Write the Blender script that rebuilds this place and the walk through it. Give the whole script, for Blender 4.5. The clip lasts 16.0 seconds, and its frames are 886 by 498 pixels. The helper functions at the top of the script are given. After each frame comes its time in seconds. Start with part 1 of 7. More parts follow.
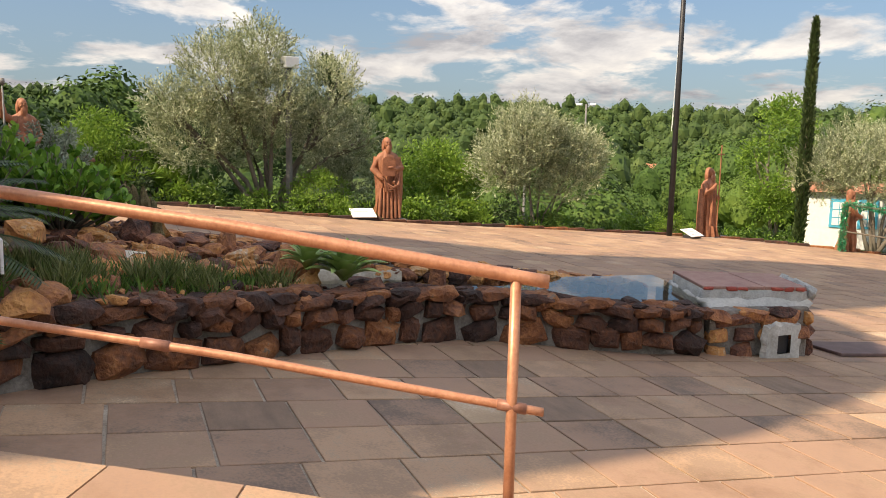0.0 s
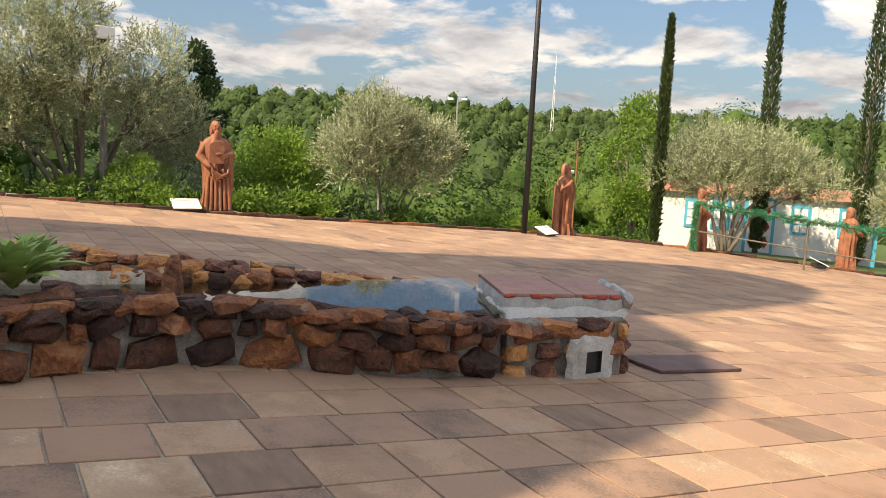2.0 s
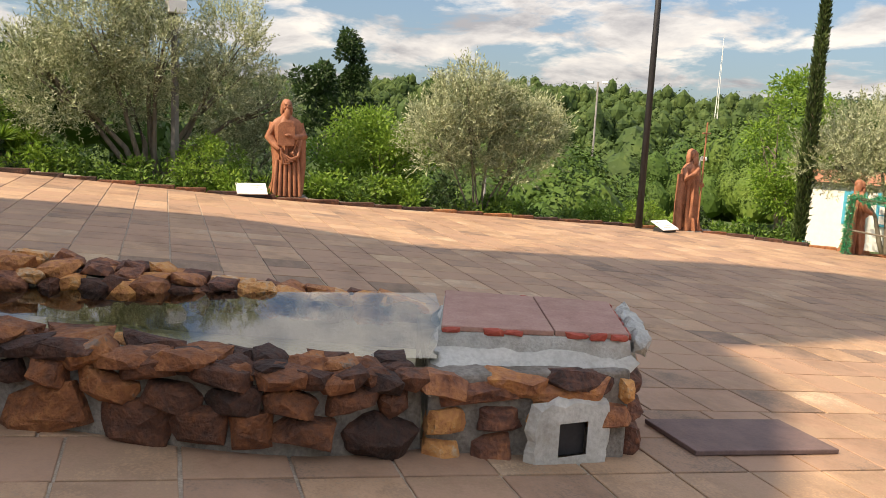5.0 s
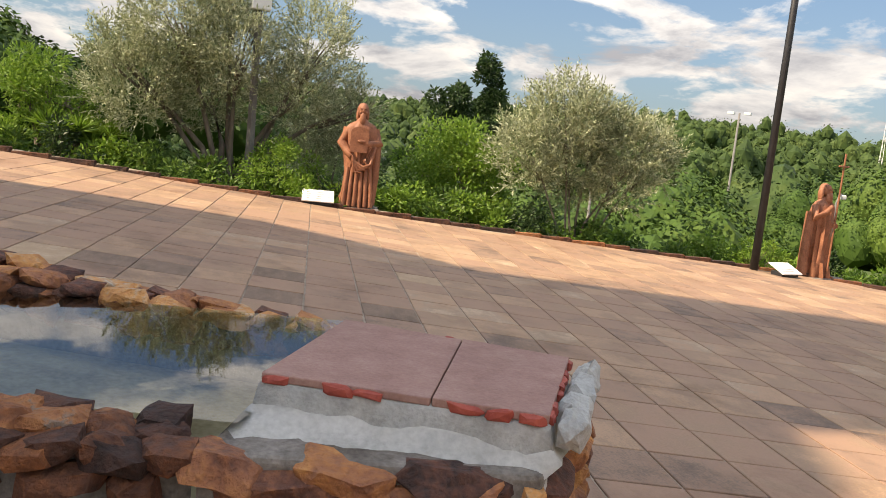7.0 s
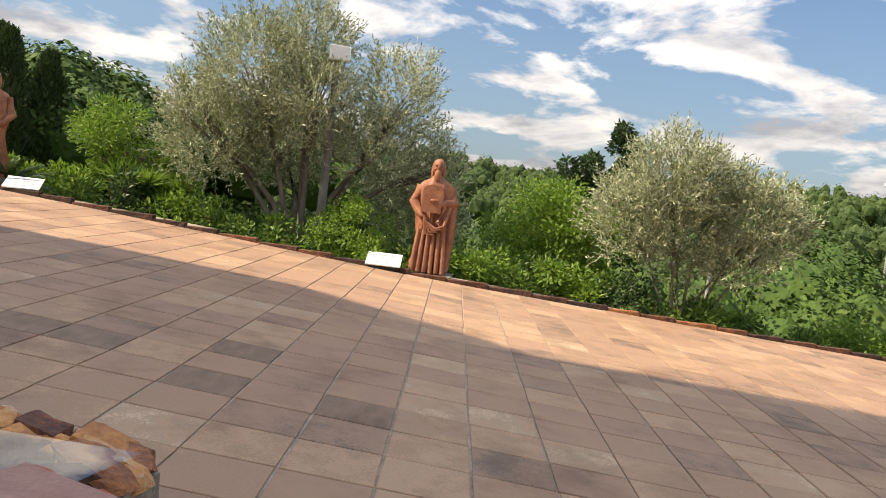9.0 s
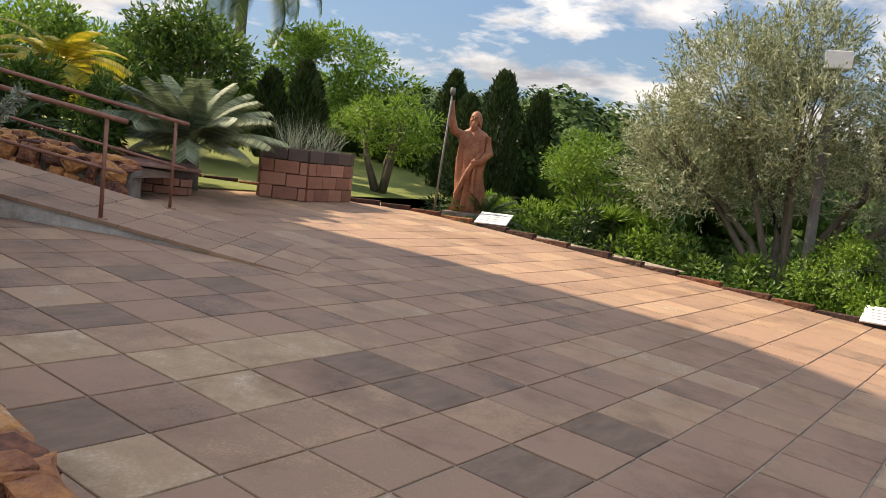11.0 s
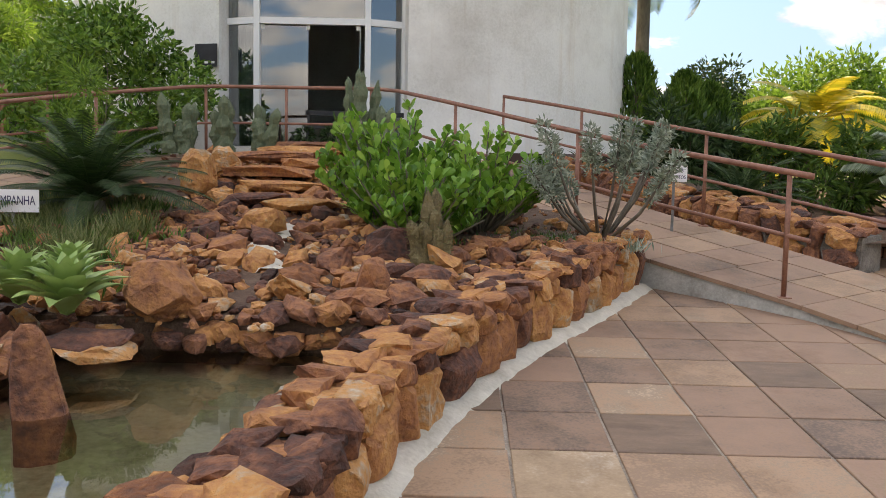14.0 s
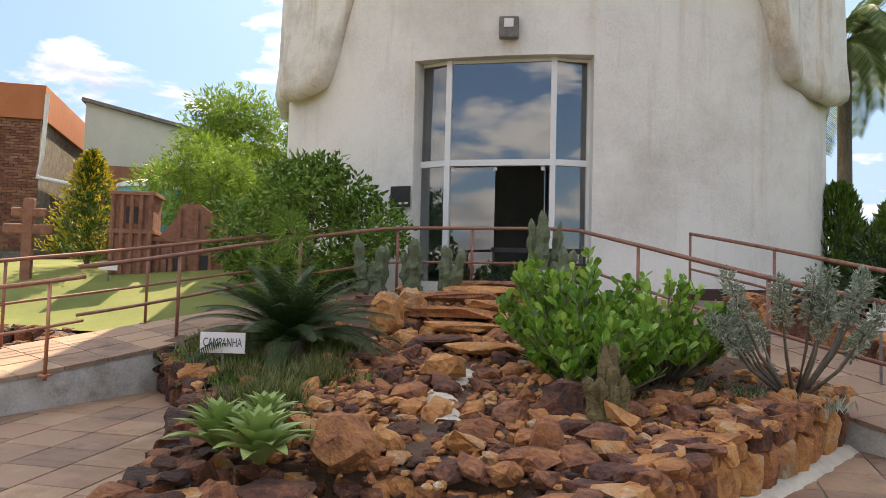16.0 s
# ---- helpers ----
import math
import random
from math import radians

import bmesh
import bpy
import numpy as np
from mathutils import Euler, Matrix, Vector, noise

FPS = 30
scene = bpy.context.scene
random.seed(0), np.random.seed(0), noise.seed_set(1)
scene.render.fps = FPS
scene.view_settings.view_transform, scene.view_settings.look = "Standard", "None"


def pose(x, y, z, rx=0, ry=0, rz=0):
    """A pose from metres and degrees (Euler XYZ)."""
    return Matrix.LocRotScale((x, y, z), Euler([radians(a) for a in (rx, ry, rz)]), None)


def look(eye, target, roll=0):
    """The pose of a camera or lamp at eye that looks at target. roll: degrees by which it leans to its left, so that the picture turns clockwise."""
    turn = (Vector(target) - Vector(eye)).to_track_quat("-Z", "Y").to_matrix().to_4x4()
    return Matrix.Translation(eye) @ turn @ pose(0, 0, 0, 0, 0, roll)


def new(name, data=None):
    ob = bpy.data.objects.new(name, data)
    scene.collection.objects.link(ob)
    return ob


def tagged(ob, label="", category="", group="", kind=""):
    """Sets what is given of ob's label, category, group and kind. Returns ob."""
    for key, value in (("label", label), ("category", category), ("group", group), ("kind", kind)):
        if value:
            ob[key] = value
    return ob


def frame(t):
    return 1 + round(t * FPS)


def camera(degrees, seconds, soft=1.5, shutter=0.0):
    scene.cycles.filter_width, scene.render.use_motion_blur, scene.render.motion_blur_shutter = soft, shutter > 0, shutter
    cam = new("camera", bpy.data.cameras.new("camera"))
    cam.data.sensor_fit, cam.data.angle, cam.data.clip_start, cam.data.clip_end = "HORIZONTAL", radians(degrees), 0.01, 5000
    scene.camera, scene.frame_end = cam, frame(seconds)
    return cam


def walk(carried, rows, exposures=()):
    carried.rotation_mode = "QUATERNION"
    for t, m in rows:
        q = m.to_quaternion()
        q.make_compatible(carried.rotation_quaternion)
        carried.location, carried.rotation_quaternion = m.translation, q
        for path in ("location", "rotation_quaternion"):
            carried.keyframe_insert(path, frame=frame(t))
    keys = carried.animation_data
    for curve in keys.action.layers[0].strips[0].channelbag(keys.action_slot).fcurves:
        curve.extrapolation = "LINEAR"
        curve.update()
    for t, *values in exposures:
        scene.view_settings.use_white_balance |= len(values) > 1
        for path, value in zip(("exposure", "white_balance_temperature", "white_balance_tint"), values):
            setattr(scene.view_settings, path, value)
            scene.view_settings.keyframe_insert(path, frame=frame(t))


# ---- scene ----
import collections

cam = camera(56.8, 16.0, soft=0.9)
PATH = [
    (0, (-9.187, 3.391, 1.774), (-7.3444, 2.6588, 1.5119), 1.41),
    (0.5, (-8.984, 3.000, 1.741), (-7.1794, 2.1809, 1.4727), 2.00),
    (1, (-8.754, 2.683, 1.699), (-6.9847, 1.7883, 1.4353), 2.69),
    (1.5, (-8.526, 2.250, 1.676), (-6.7806, 1.3092, 1.4150), 2.85),
    (2, (-8.285, 1.861, 1.643), (-6.5654, 0.8734, 1.3812), 3.01),
    (2.5, (-8.016, 1.431, 1.612), (-6.2982, 0.4441, 1.3369), 3.31),
    (3, (-7.818, 1.065, 1.594), (-6.0706, 0.1484, 1.2674), 3.71),
    (3.5, (-7.535, 0.727, 1.599), (-5.7427, -0.0895, 1.2520), 3.58),
    (4, (-7.332, 0.372, 1.583), (-5.5062, -0.3723, 1.2467), 3.31),
    (4.2, (-7.276, 0.208, 1.575), (-5.4395, -0.5131, 1.2471), 3.09),
    (6.3, (-6.190, -1.474, 1.420), (-4.2691, -1.9514, 1.1329), 4.40),
    (6.5, (-6.085, -1.639, 1.397), (-4.1536, -2.0753, 1.1158), 4.68),
    (7, (-5.710, -1.987, 1.325), (-3.7551, -2.3133, 1.0560), 5.83),
    (7.5, (-5.336, -2.349, 1.303), (-3.3610, -2.5483, 1.0588), 6.79),
    (8, (-4.952, -2.686, 1.292), (-2.9671, -2.7932, 1.0717), 7.08),
    (8.2, (-4.760, -2.806, 1.252), (-2.7718, -2.8951, 1.0543), 7.08),
    (10.3, (-2.863, -3.578, 1.287), (-0.9508, -3.0076, 1.1544), 7.48),
    (10.5, (-2.688, -3.587, 1.272), (-0.8318, -2.8579, 1.1227), 7.40),
    (11, (-2.176, -3.562, 1.247), (-0.5588, -2.4000, 1.0629), 6.15),
    (11.5, (-1.751, -3.556, 1.234), (-0.5030, -2.0075, 1.0229), 4.81),
    (11.7, (-1.629, -3.492, 1.224), (-0.5189, -1.8432, 1.0023), 4.63),
    (12, (-1.355, -3.387, 1.188), (-0.4610, -1.6134, 0.9520), 3.95),
    (12.5, (-0.950, -3.266, 1.208), (-0.2830, -1.3953, 0.9729), 3.79),
    (13, (-0.611, -3.145, 1.252), (-0.1500, -1.2134, 1.0150), 3.59),
    (13.5, (-0.351, -2.929, 1.270), (-0.1160, -0.9547, 1.0533), 2.73),
    (13.9, (-0.251, -2.743, 1.308), (-0.2350, -0.7516, 1.1272), 1.56),
    (14, (-0.234, -2.733, 1.316), (-0.2800, -0.7404, 1.1521), 1.11),
    (14.5, (-0.143, -2.776, 1.411), (-0.4690, -0.8042, 1.3336), -0.73),
    (15, (-0.117, -2.799, 1.470), (-0.5559, -0.8476, 1.4796), -0.57),
    (15.5, (-0.129, -2.788, 1.514), (-0.6268, -0.8528, 1.5895), 0.47),
    (16, (-0.141, -2.814, 1.547), (-0.6441, -0.8823, 1.6683), 1.58),
]
walk(cam, [(t, look(eye, target, roll)) for t, eye, target, roll in PATH], exposures=[(0, 0.62, 8400, 13), (4.2, 0.68, 8600, 13), (8.2, 0.76, 8400, 13), (11, 0.60, 8100, 13), (12.5, 1.06, 8900, 14), (14.5, 1.22, 8900, 14), (16, 1.00, 8700, 16)])

# ---- world, sun and sky ----
SUN_EL, SUN_AZ = radians(45.5), math.atan2(-0.2, 0.98)   # azimuth from +y towards +x
world = bpy.data.worlds.new("sky")
scene.world = world
world.use_nodes = True
wn, wl = world.node_tree.nodes, world.node_tree.links
wn.clear()
w_out = wn.new("ShaderNodeOutputWorld")
w_bg = wn.new("ShaderNodeBackground")
w_sky = wn.new("ShaderNodeTexSky")
w_sky.sky_type = "NISHITA"
w_sky.sun_disc = False
w_sky.sun_elevation = SUN_EL
w_sky.sun_rotation = SUN_AZ
w_sky.altitude = 200
w_sky.dust_density = 0.6
w_bg.inputs["Strength"].default_value = 0.066


def wmath(op, a, b=None, c=None):
    n = wn.new("ShaderNodeMath")
    n.operation = op
    for i, v in enumerate((a, b, c)):
        if v is None:
            continue
        if isinstance(v, (int, float)):
            n.inputs[i].default_value = v
        else:
            wl.new(v, n.inputs[i])
    return n.outputs[0]


w_co = wn.new("ShaderNodeTexCoord")
w_sep = wn.new("ShaderNodeSeparateXYZ")
wl.new(w_co.outputs["Generated"], w_sep.inputs[0])
up = wmath("ADD", wmath("MAXIMUM", w_sep.outputs[2], 0.0), 0.22)
w_vec = wn.new("ShaderNodeCombineXYZ")
wl.new(wmath("DIVIDE", w_sep.outputs[0], up), w_vec.inputs[0])
wl.new(wmath("DIVIDE", w_sep.outputs[1], up), w_vec.inputs[1])
wl.new(wmath("MULTIPLY", w_sep.outputs[2], 2.0), w_vec.inputs[2])


def wnoise(scale, detail, rough, shift):
    add = wn.new("ShaderNodeVectorMath")
    add.inputs[1].default_value = shift
    wl.new(w_vec.outputs[0], add.inputs[0])
    n = wn.new("ShaderNodeTexNoise")
    n.inputs["Scale"].default_value = scale
    n.inputs["Detail"].default_value = detail
    n.inputs["Roughness"].default_value = rough
    n.inputs["Distortion"].default_value = 0.25
    wl.new(add.outputs[0], n.inputs["Vector"])
    return n.outputs["Fac"]


def wramp(fac, stops):
    r = wn.new("ShaderNodeValToRGB")
    while len(r.color_ramp.elements) < len(stops):
        r.color_ramp.elements.new(0.5)
    for e, (p, c) in zip(r.color_ramp.elements, stops):
        e.position, e.color = p, (*c, 1)
    wl.new(fac, r.inputs[0])
    return r.outputs[0]


cover = wramp(wnoise(2.1, 10, 0.58, (3.1, 1.7, 0.0)), [(0.475, (0, 0, 0)), (0.56, (1, 1, 1))])
shade = wramp(wnoise(2.1, 9, 0.6, (3.17, 1.6, -0.15)), [(0.40, (11.2, 12.0, 13.2)), (0.52, (8.7, 9.6, 11.2)), (0.66, (4.8, 5.5, 7.0))])
veil = wramp(wnoise(0.22, 3, 0.5, (9.0, 4.0, 0.0)), [(0.4, (0.0, 0.0, 0.0)), (0.8, (0.22, 0.22, 0.22))])


def wmix(fac, a, b):
    m = wn.new("ShaderNodeMix")
    m.data_type = "RGBA"
    wl.new(fac, m.inputs[0])
    for s, v in ((m.inputs[6], a), (m.inputs[7], b)):
        if isinstance(v, tuple):
            s.default_value = (*v, 1)
        else:
            wl.new(v, s)
    return m.outputs[2]


low = wmath("MULTIPLY", wmath("SUBTRACT", 1.0, wmath("MINIMUM", wmath("MULTIPLY", wmath("MAXIMUM", w_sep.outputs[2], 0.0), 4.0), 1.0)), 0.4)
blue = wn.new("ShaderNodeVectorMath")
blue.operation = "MULTIPLY"
blue.inputs[1].default_value = (0.78, 1.02, 1.30)
wl.new(w_sky.outputs[0], blue.inputs[0])
sky_col = wmix(low, wmix(veil, blue.outputs[0], (4.8, 6.0, 7.8)), (4.4, 6.6, 10.6))
lift = wn.new("ShaderNodeMapRange")
for i, v in enumerate((0.0, 0.75, 0.62, 2.1)):
    lift.inputs[i + 1].default_value = v
wl.new(w_sep.outputs[2], lift.inputs[0])
w_all = wn.new("ShaderNodeVectorMath")
w_all.operation = "SCALE"
wl.new(wmix(cover, sky_col, shade), w_all.inputs[0])
wl.new(lift.outputs[0], w_all.inputs["Scale"])
wl.new(w_all.outputs[0], w_bg.inputs["Color"])
wl.new(w_bg.outputs[0], w_out.inputs[0])

sun_data = bpy.data.lights.new("sun", "SUN")
sun_data.energy, sun_data.angle, sun_data.color = 5.0, radians(0.53), (1.0, 0.93, 0.82)
sun = new("sun", sun_data)
sun_dir = Vector((math.sin(SUN_AZ) * math.cos(SUN_EL), math.cos(SUN_AZ) * math.cos(SUN_EL), math.sin(SUN_EL)))
sun.matrix_world = look(sun_dir * 60, (0, 0, 0))


# ---- materials ----
def material(name, stops, scale=4.0, rough=0.8, bump=0.3, fine=40.0, metal=0.0, rand="", trans=0.0, spec=0.4, coord="Object", hue=0.0, stretch=(1, 1, 1), stain=0.0, deep=0.02, streak=0.0):
    """A surface whose colour runs over the stops by two scales of noise; rand: 'object' or 'island' shifts it piece by piece."""
    m = bpy.data.materials.new(name)
    m.use_nodes = True
    nt = m.node_tree
    n, l = nt.nodes, nt.links
    bsdf = n["Principled BSDF"]
    co = n.new("ShaderNodeTexCoord")
    mp = n.new("ShaderNodeMapping")
    mp.inputs["Scale"].default_value = stretch
    if coord == "World":
        ge = n.new("ShaderNodeNewGeometry")
        l.new(ge.outputs["Position"], mp.inputs[0])
    else:
        l.new(co.outputs[coord], mp.inputs[0])
    big = n.new("ShaderNodeTexNoise")
    big.inputs["Scale"].default_value, big.inputs["Detail"].default_value = scale, 6
    big.inputs["Roughness"].default_value = 0.62
    small = n.new("ShaderNodeTexNoise")
    small.inputs["Scale"].default_value, small.inputs["Detail"].default_value = fine, 5
    l.new(mp.outputs[0], big.inputs["Vector"])
    l.new(mp.outputs[0], small.inputs["Vector"])

    def mth(op, a, b):
        x = n.new("ShaderNodeMath")
        x.operation = op
        for i, v in enumerate((a, b)):
            if isinstance(v, (int, float)):
                x.inputs[i].default_value = v
            else:
                l.new(v, x.inputs[i])
        return x.outputs[0]

    fac = mth("ADD", mth("MULTIPLY", big.outputs["Fac"], 0.62), mth("MULTIPLY", small.outputs["Fac"], 0.38))
    if rand:
        if rand == "object":
            src = n.new("ShaderNodeObjectInfo").outputs["Random"]
        else:
            src = n.new("ShaderNodeNewGeometry").outputs["Random Per Island"]
        fac = mth("ADD", mth("MULTIPLY", mth("SUBTRACT", fac, 0.5), 1.5), mth("ADD", mth("MULTIPLY", mth("SUBTRACT", src, 0.5), 0.72), 0.5))
    else:
        fac = mth("ADD", mth("MULTIPLY", mth("SUBTRACT", fac, 0.5), 1.9), 0.5)
    ramp = n.new("ShaderNodeValToRGB")
    while len(ramp.color_ramp.elements) < len(stops):
        ramp.color_ramp.elements.new(0.5)
    for e, (p, c) in zip(ramp.color_ramp.elements, stops):
        e.position, e.color = p, (*c, 1)
    l.new(fac, ramp.inputs[0])
    col = ramp.outputs[0]
    if stain:
        st = n.new("ShaderNodeTexNoise")
        st.inputs["Scale"].default_value, st.inputs["Detail"].default_value = scale * 0.4, 7
        st.inputs["Roughness"].default_value = 0.7
        l.new(mp.outputs[0], st.inputs["Vector"])
        sr = n.new("ShaderNodeValToRGB")
        sr.color_ramp.elements[0].position, sr.color_ramp.elements[1].position = 0.50, 0.68
        l.new(st.outputs["Fac"], sr.inputs[0])
        mx = n.new("ShaderNodeMix")
        mx.data_type, mx.blend_type = "RGBA", "MULTIPLY"
        l.new(mth("MULTIPLY", sr.outputs[0], stain), mx.inputs[0])
        l.new(col, mx.inputs[6])
        mx.inputs[7].default_value = (0.42, 0.36, 0.30, 1)
        col = mx.outputs[2]
    if streak:
        sm = n.new("ShaderNodeMapping")
        sm.inputs["Scale"].default_value = (2.6, 2.6, 0.22)
        l.new(mp.outputs[0], sm.inputs[0])
        sn = n.new("ShaderNodeTexNoise")
        sn.inputs["Scale"].default_value, sn.inputs["Detail"].default_value, sn.inputs["Roughness"].default_value = 1.0, 6, 0.65
        l.new(sm.outputs[0], sn.inputs["Vector"])
        kr = n.new("ShaderNodeValToRGB")
        kr.color_ramp.elements[0].position, kr.color_ramp.elements[1].position = 0.53, 0.74
        l.new(sn.outputs["Fac"], kr.inputs[0])
        km = n.new("ShaderNodeMix")
        km.data_type, km.blend_type = "RGBA", "MULTIPLY"
        l.new(mth("MULTIPLY", kr.outputs[0], streak), km.inputs[0])
        l.new(col, km.inputs[6])
        km.inputs[7].default_value = (0.62, 0.44, 0.27, 1)
        col = km.outputs[2]
    l.new(col, bsdf.inputs["Base Color"])
    bsdf.inputs["Metallic"].default_value = metal
    bsdf.inputs["Specular IOR Level"].default_value = spec
    l.new(mth("ADD", mth("MULTIPLY", mth("SUBTRACT", small.outputs["Fac"], 0.5), 0.3), rough), bsdf.inputs["Roughness"])
    if bump:
        bp = n.new("ShaderNodeBump")
        bp.inputs["Strength"].default_value = bump
        bp.inputs["Distance"].default_value = deep
        l.new(fac if not rand else mth("ADD", mth("MULTIPLY", big.outputs["Fac"], 0.7), mth("MULTIPLY", small.outputs["Fac"], 0.3)), bp.inputs["Height"])
        l.new(bp.outputs[0], bsdf.inputs["Normal"])
    if trans:
        tr = n.new("ShaderNodeBsdfTranslucent")
        l.new(col, tr.inputs[0])
        mix = n.new("ShaderNodeMixShader")
        mix.inputs[0].default_value = trans
        l.new(bsdf.outputs[0], mix.inputs[1])
        l.new(tr.outputs[0], mix.inputs[2])
        l.new(mix.outputs[0], n["Material Output"].inputs[0])
    return m


TILE_STOPS = [(0.0, (0.15, 0.10, 0.073)), (0.10, (0.21, 0.138, 0.096)), (0.2, (0.28, 0.176, 0.118)), (0.45, (0.34, 0.205, 0.135)), (0.62, (0.30, 0.195, 0.125)), (0.78, (0.42, 0.26, 0.16)), (0.9, (0.33, 0.235, 0.16)), (1.0, (0.50, 0.35, 0.23))]
M_TILE = material("sandstone_tile", TILE_STOPS, 2.6, 0.72, 0.12, 60, rand="object", coord="World", stain=0.55)
M_TILE_FAR = material("sandstone_tile_far", TILE_STOPS, 2.6, 0.72, 0.12, 60, rand="island", coord="World", stain=0.55)
M_TILE_DARK = material("dark_slate_tile", [(0.1, (0.15, 0.098, 0.066)), (0.5, (0.205, 0.132, 0.088)), (0.9, (0.28, 0.185, 0.125))], 3.5, 0.7, 0.15, 60, coord="World", stain=0.5, stretch=(1, 3, 1))
M_TILE_PALE = material("ochre_sandstone_tile", [(0.1, (0.30, 0.20, 0.125)), (0.55, (0.42, 0.29, 0.18)), (0.72, (0.48, 0.36, 0.25)), (0.9, (0.62, 0.52, 0.41))], 3.5, 0.75, 0.15, 60, coord="World", stain=0.6)
M_JOINT = material("cement_joint", [(0.2, (0.20, 0.155, 0.12)), (0.8, (0.46, 0.39, 0.31))], 5, 0.95, 0.3, 80, coord="World")
ROCK_STOPS = [(0.0, (0.045, 0.026, 0.022)), (0.24, (0.14, 0.058, 0.038)), (0.44, (0.30, 0.122, 0.062)), (0.62, (0.44, 0.185, 0.072)), (0.8, (0.57, 0.27, 0.092)), (0.92, (0.50, 0.33, 0.20)), (1.0, (0.55, 0.46, 0.36))]
M_ROCK = material("rust_sandstone", ROCK_STOPS, 5, 0.85, 1.0, 26, rand="object", stain=0.5, deep=0.09, coord="World")
M_ROCK_FAR = material("rust_sandstone_rubble", ROCK_STOPS, 5, 0.85, 1.0, 26, rand="island", stain=0.5, coord="World", deep=0.09)
DARK_STOPS = [(0.0, (0.022, 0.014, 0.012)), (0.3, (0.060, 0.028, 0.020)), (0.55, (0.125, 0.050, 0.028)), (0.78, (0.24, 0.088, 0.036)), (0.93, (0.36, 0.15, 0.06)), (1.0, (0.22, 0.15, 0.11))]
M_ROCK_DARK = material("weathered_sandstone", DARK_STOPS, 5, 0.85, 1.0, 26, rand="object", stain=0.9, deep=0.09, coord="World")
M_MORTAR = material("grey_mortar", [(0.2, (0.11, 0.095, 0.08)), (0.8, (0.30, 0.27, 0.235))], 7, 0.95, 0.6, 50, coord="World", stain=0.6)
M_CONCRETE = material("whitewashed_concrete", [(0.2, (0.36, 0.35, 0.32)), (0.8, (0.58, 0.57, 0.53))], 4, 0.9, 0.4, 40, coord="World", stain=0.7)
M_CREAM = material("cream_cement", [(0.2, (0.50, 0.45, 0.36)), (0.8, (0.66, 0.61, 0.51))], 6, 0.9, 0.4, 40, coord="World", stain=0.4)
M_REDSLAB = material("red_painted_slab", [(0.1, (0.24, 0.125, 0.10)), (0.5, (0.33, 0.185, 0.15)), (0.9, (0.41, 0.26, 0.21))], 5, 0.8, 0.3, 60, coord="World", stain=0.3)
M_OLDCEMENT = material("old_cream_cement", [(0.2, (0.28, 0.24, 0.185)), (0.8, (0.46, 0.41, 0.33))], 7, 0.9, 0.5, 50, coord="World", stain=0.6)
M_CEMENT = material("grey_cement", [(0.2, (0.30, 0.30, 0.28)), (0.8, (0.48, 0.48, 0.45))], 9, 0.9, 0.5, 60, coord="World", stain=0.35)
M_SLABDARK = material("dark_purple_slab", [(0.2, (0.10, 0.065, 0.06)), (0.8, (0.17, 0.11, 0.10))], 5, 0.8, 0.2, 45, coord="World")
M_REDEDGE = material("red_edge_paint", [(0.2, (0.28, 0.045, 0.03)), (0.8, (0.42, 0.09, 0.06))], 9, 0.7, 0.3, 45, coord="World")
M_PLASTER = material("white_plaster", [(0.1, (0.60, 0.59, 0.55)), (0.5, (0.74, 0.73, 0.70)), (0.9, (0.80, 0.79, 0.75))], 0.8, 0.85, 0.12, 25, coord="World", stain=0.35, streak=0.35)
M_PLASTER_OLD = material("stained_plaster", [(0.1, (0.52, 0.49, 0.42)), (0.5, (0.70, 0.68, 0.63)), (0.9, (0.78, 0.76, 0.71))], 1.6, 0.88, 0.3, 25, coord="World", stain=0.6, streak=0.9)
M_COPPER = material("copper_paint_rail", [(0.2, (0.36, 0.15, 0.085)), (0.8, (0.56, 0.27, 0.16))], 12, 0.42, 0.1, 70, metal=0.35, coord="World")
M_RUSTRAIL = material("rust_brown_rail", [(0.2, (0.20, 0.085, 0.055)), (0.8, (0.34, 0.16, 0.11))], 12, 0.5, 0.1, 70, metal=0.2, coord="World")
M_TERRA = material("terracotta_statue", [(0.1, (0.13, 0.048, 0.026)), (0.5, (0.28, 0.11, 0.058)), (0.9, (0.40, 0.18, 0.10))], 5, 0.6, 0.25, 40, coord="World")
# black for painted metal, also painted in for the shade inside openings
M_BLACK = material("black_paint_and_opening_shade", [(0.2, (0.012, 0.012, 0.014)), (0.8, (0.03, 0.03, 0.034))], 8, 0.5, 0.05, 50)
M_WHITE = material("white_paint", [(0.2, (0.68, 0.68, 0.66)), (0.8, (0.80, 0.80, 0.78))], 6, 0.6, 0.05, 40)
M_GREYPOST = material("grey_post", [(0.2, (0.10, 0.10, 0.10)), (0.8, (0.22, 0.21, 0.20))], 6, 0.7, 0.2, 40)
M_SOIL = material("gravel_soil", [(0.1, (0.06, 0.035, 0.024)), (0.5, (0.12, 0.07, 0.045)), (0.9, (0.2, 0.13, 0.09))], 9, 0.95, 0.8, 70, coord="World")
M_POND = material("murky_pond_floor", [(0.1, (0.26, 0.235, 0.14)), (0.5, (0.50, 0.45, 0.31)), (0.9, (0.66, 0.60, 0.46))], 3, 0.9, 0.4, 30, coord="World", stain=0.6)
M_GRASS = material("lawn_grass", [(0.1, (0.09, 0.125, 0.025)), (0.5, (0.155, 0.185, 0.042)), (0.9, (0.24, 0.235, 0.075))], 0.7, 0.95, 0.6, 60, coord="World")
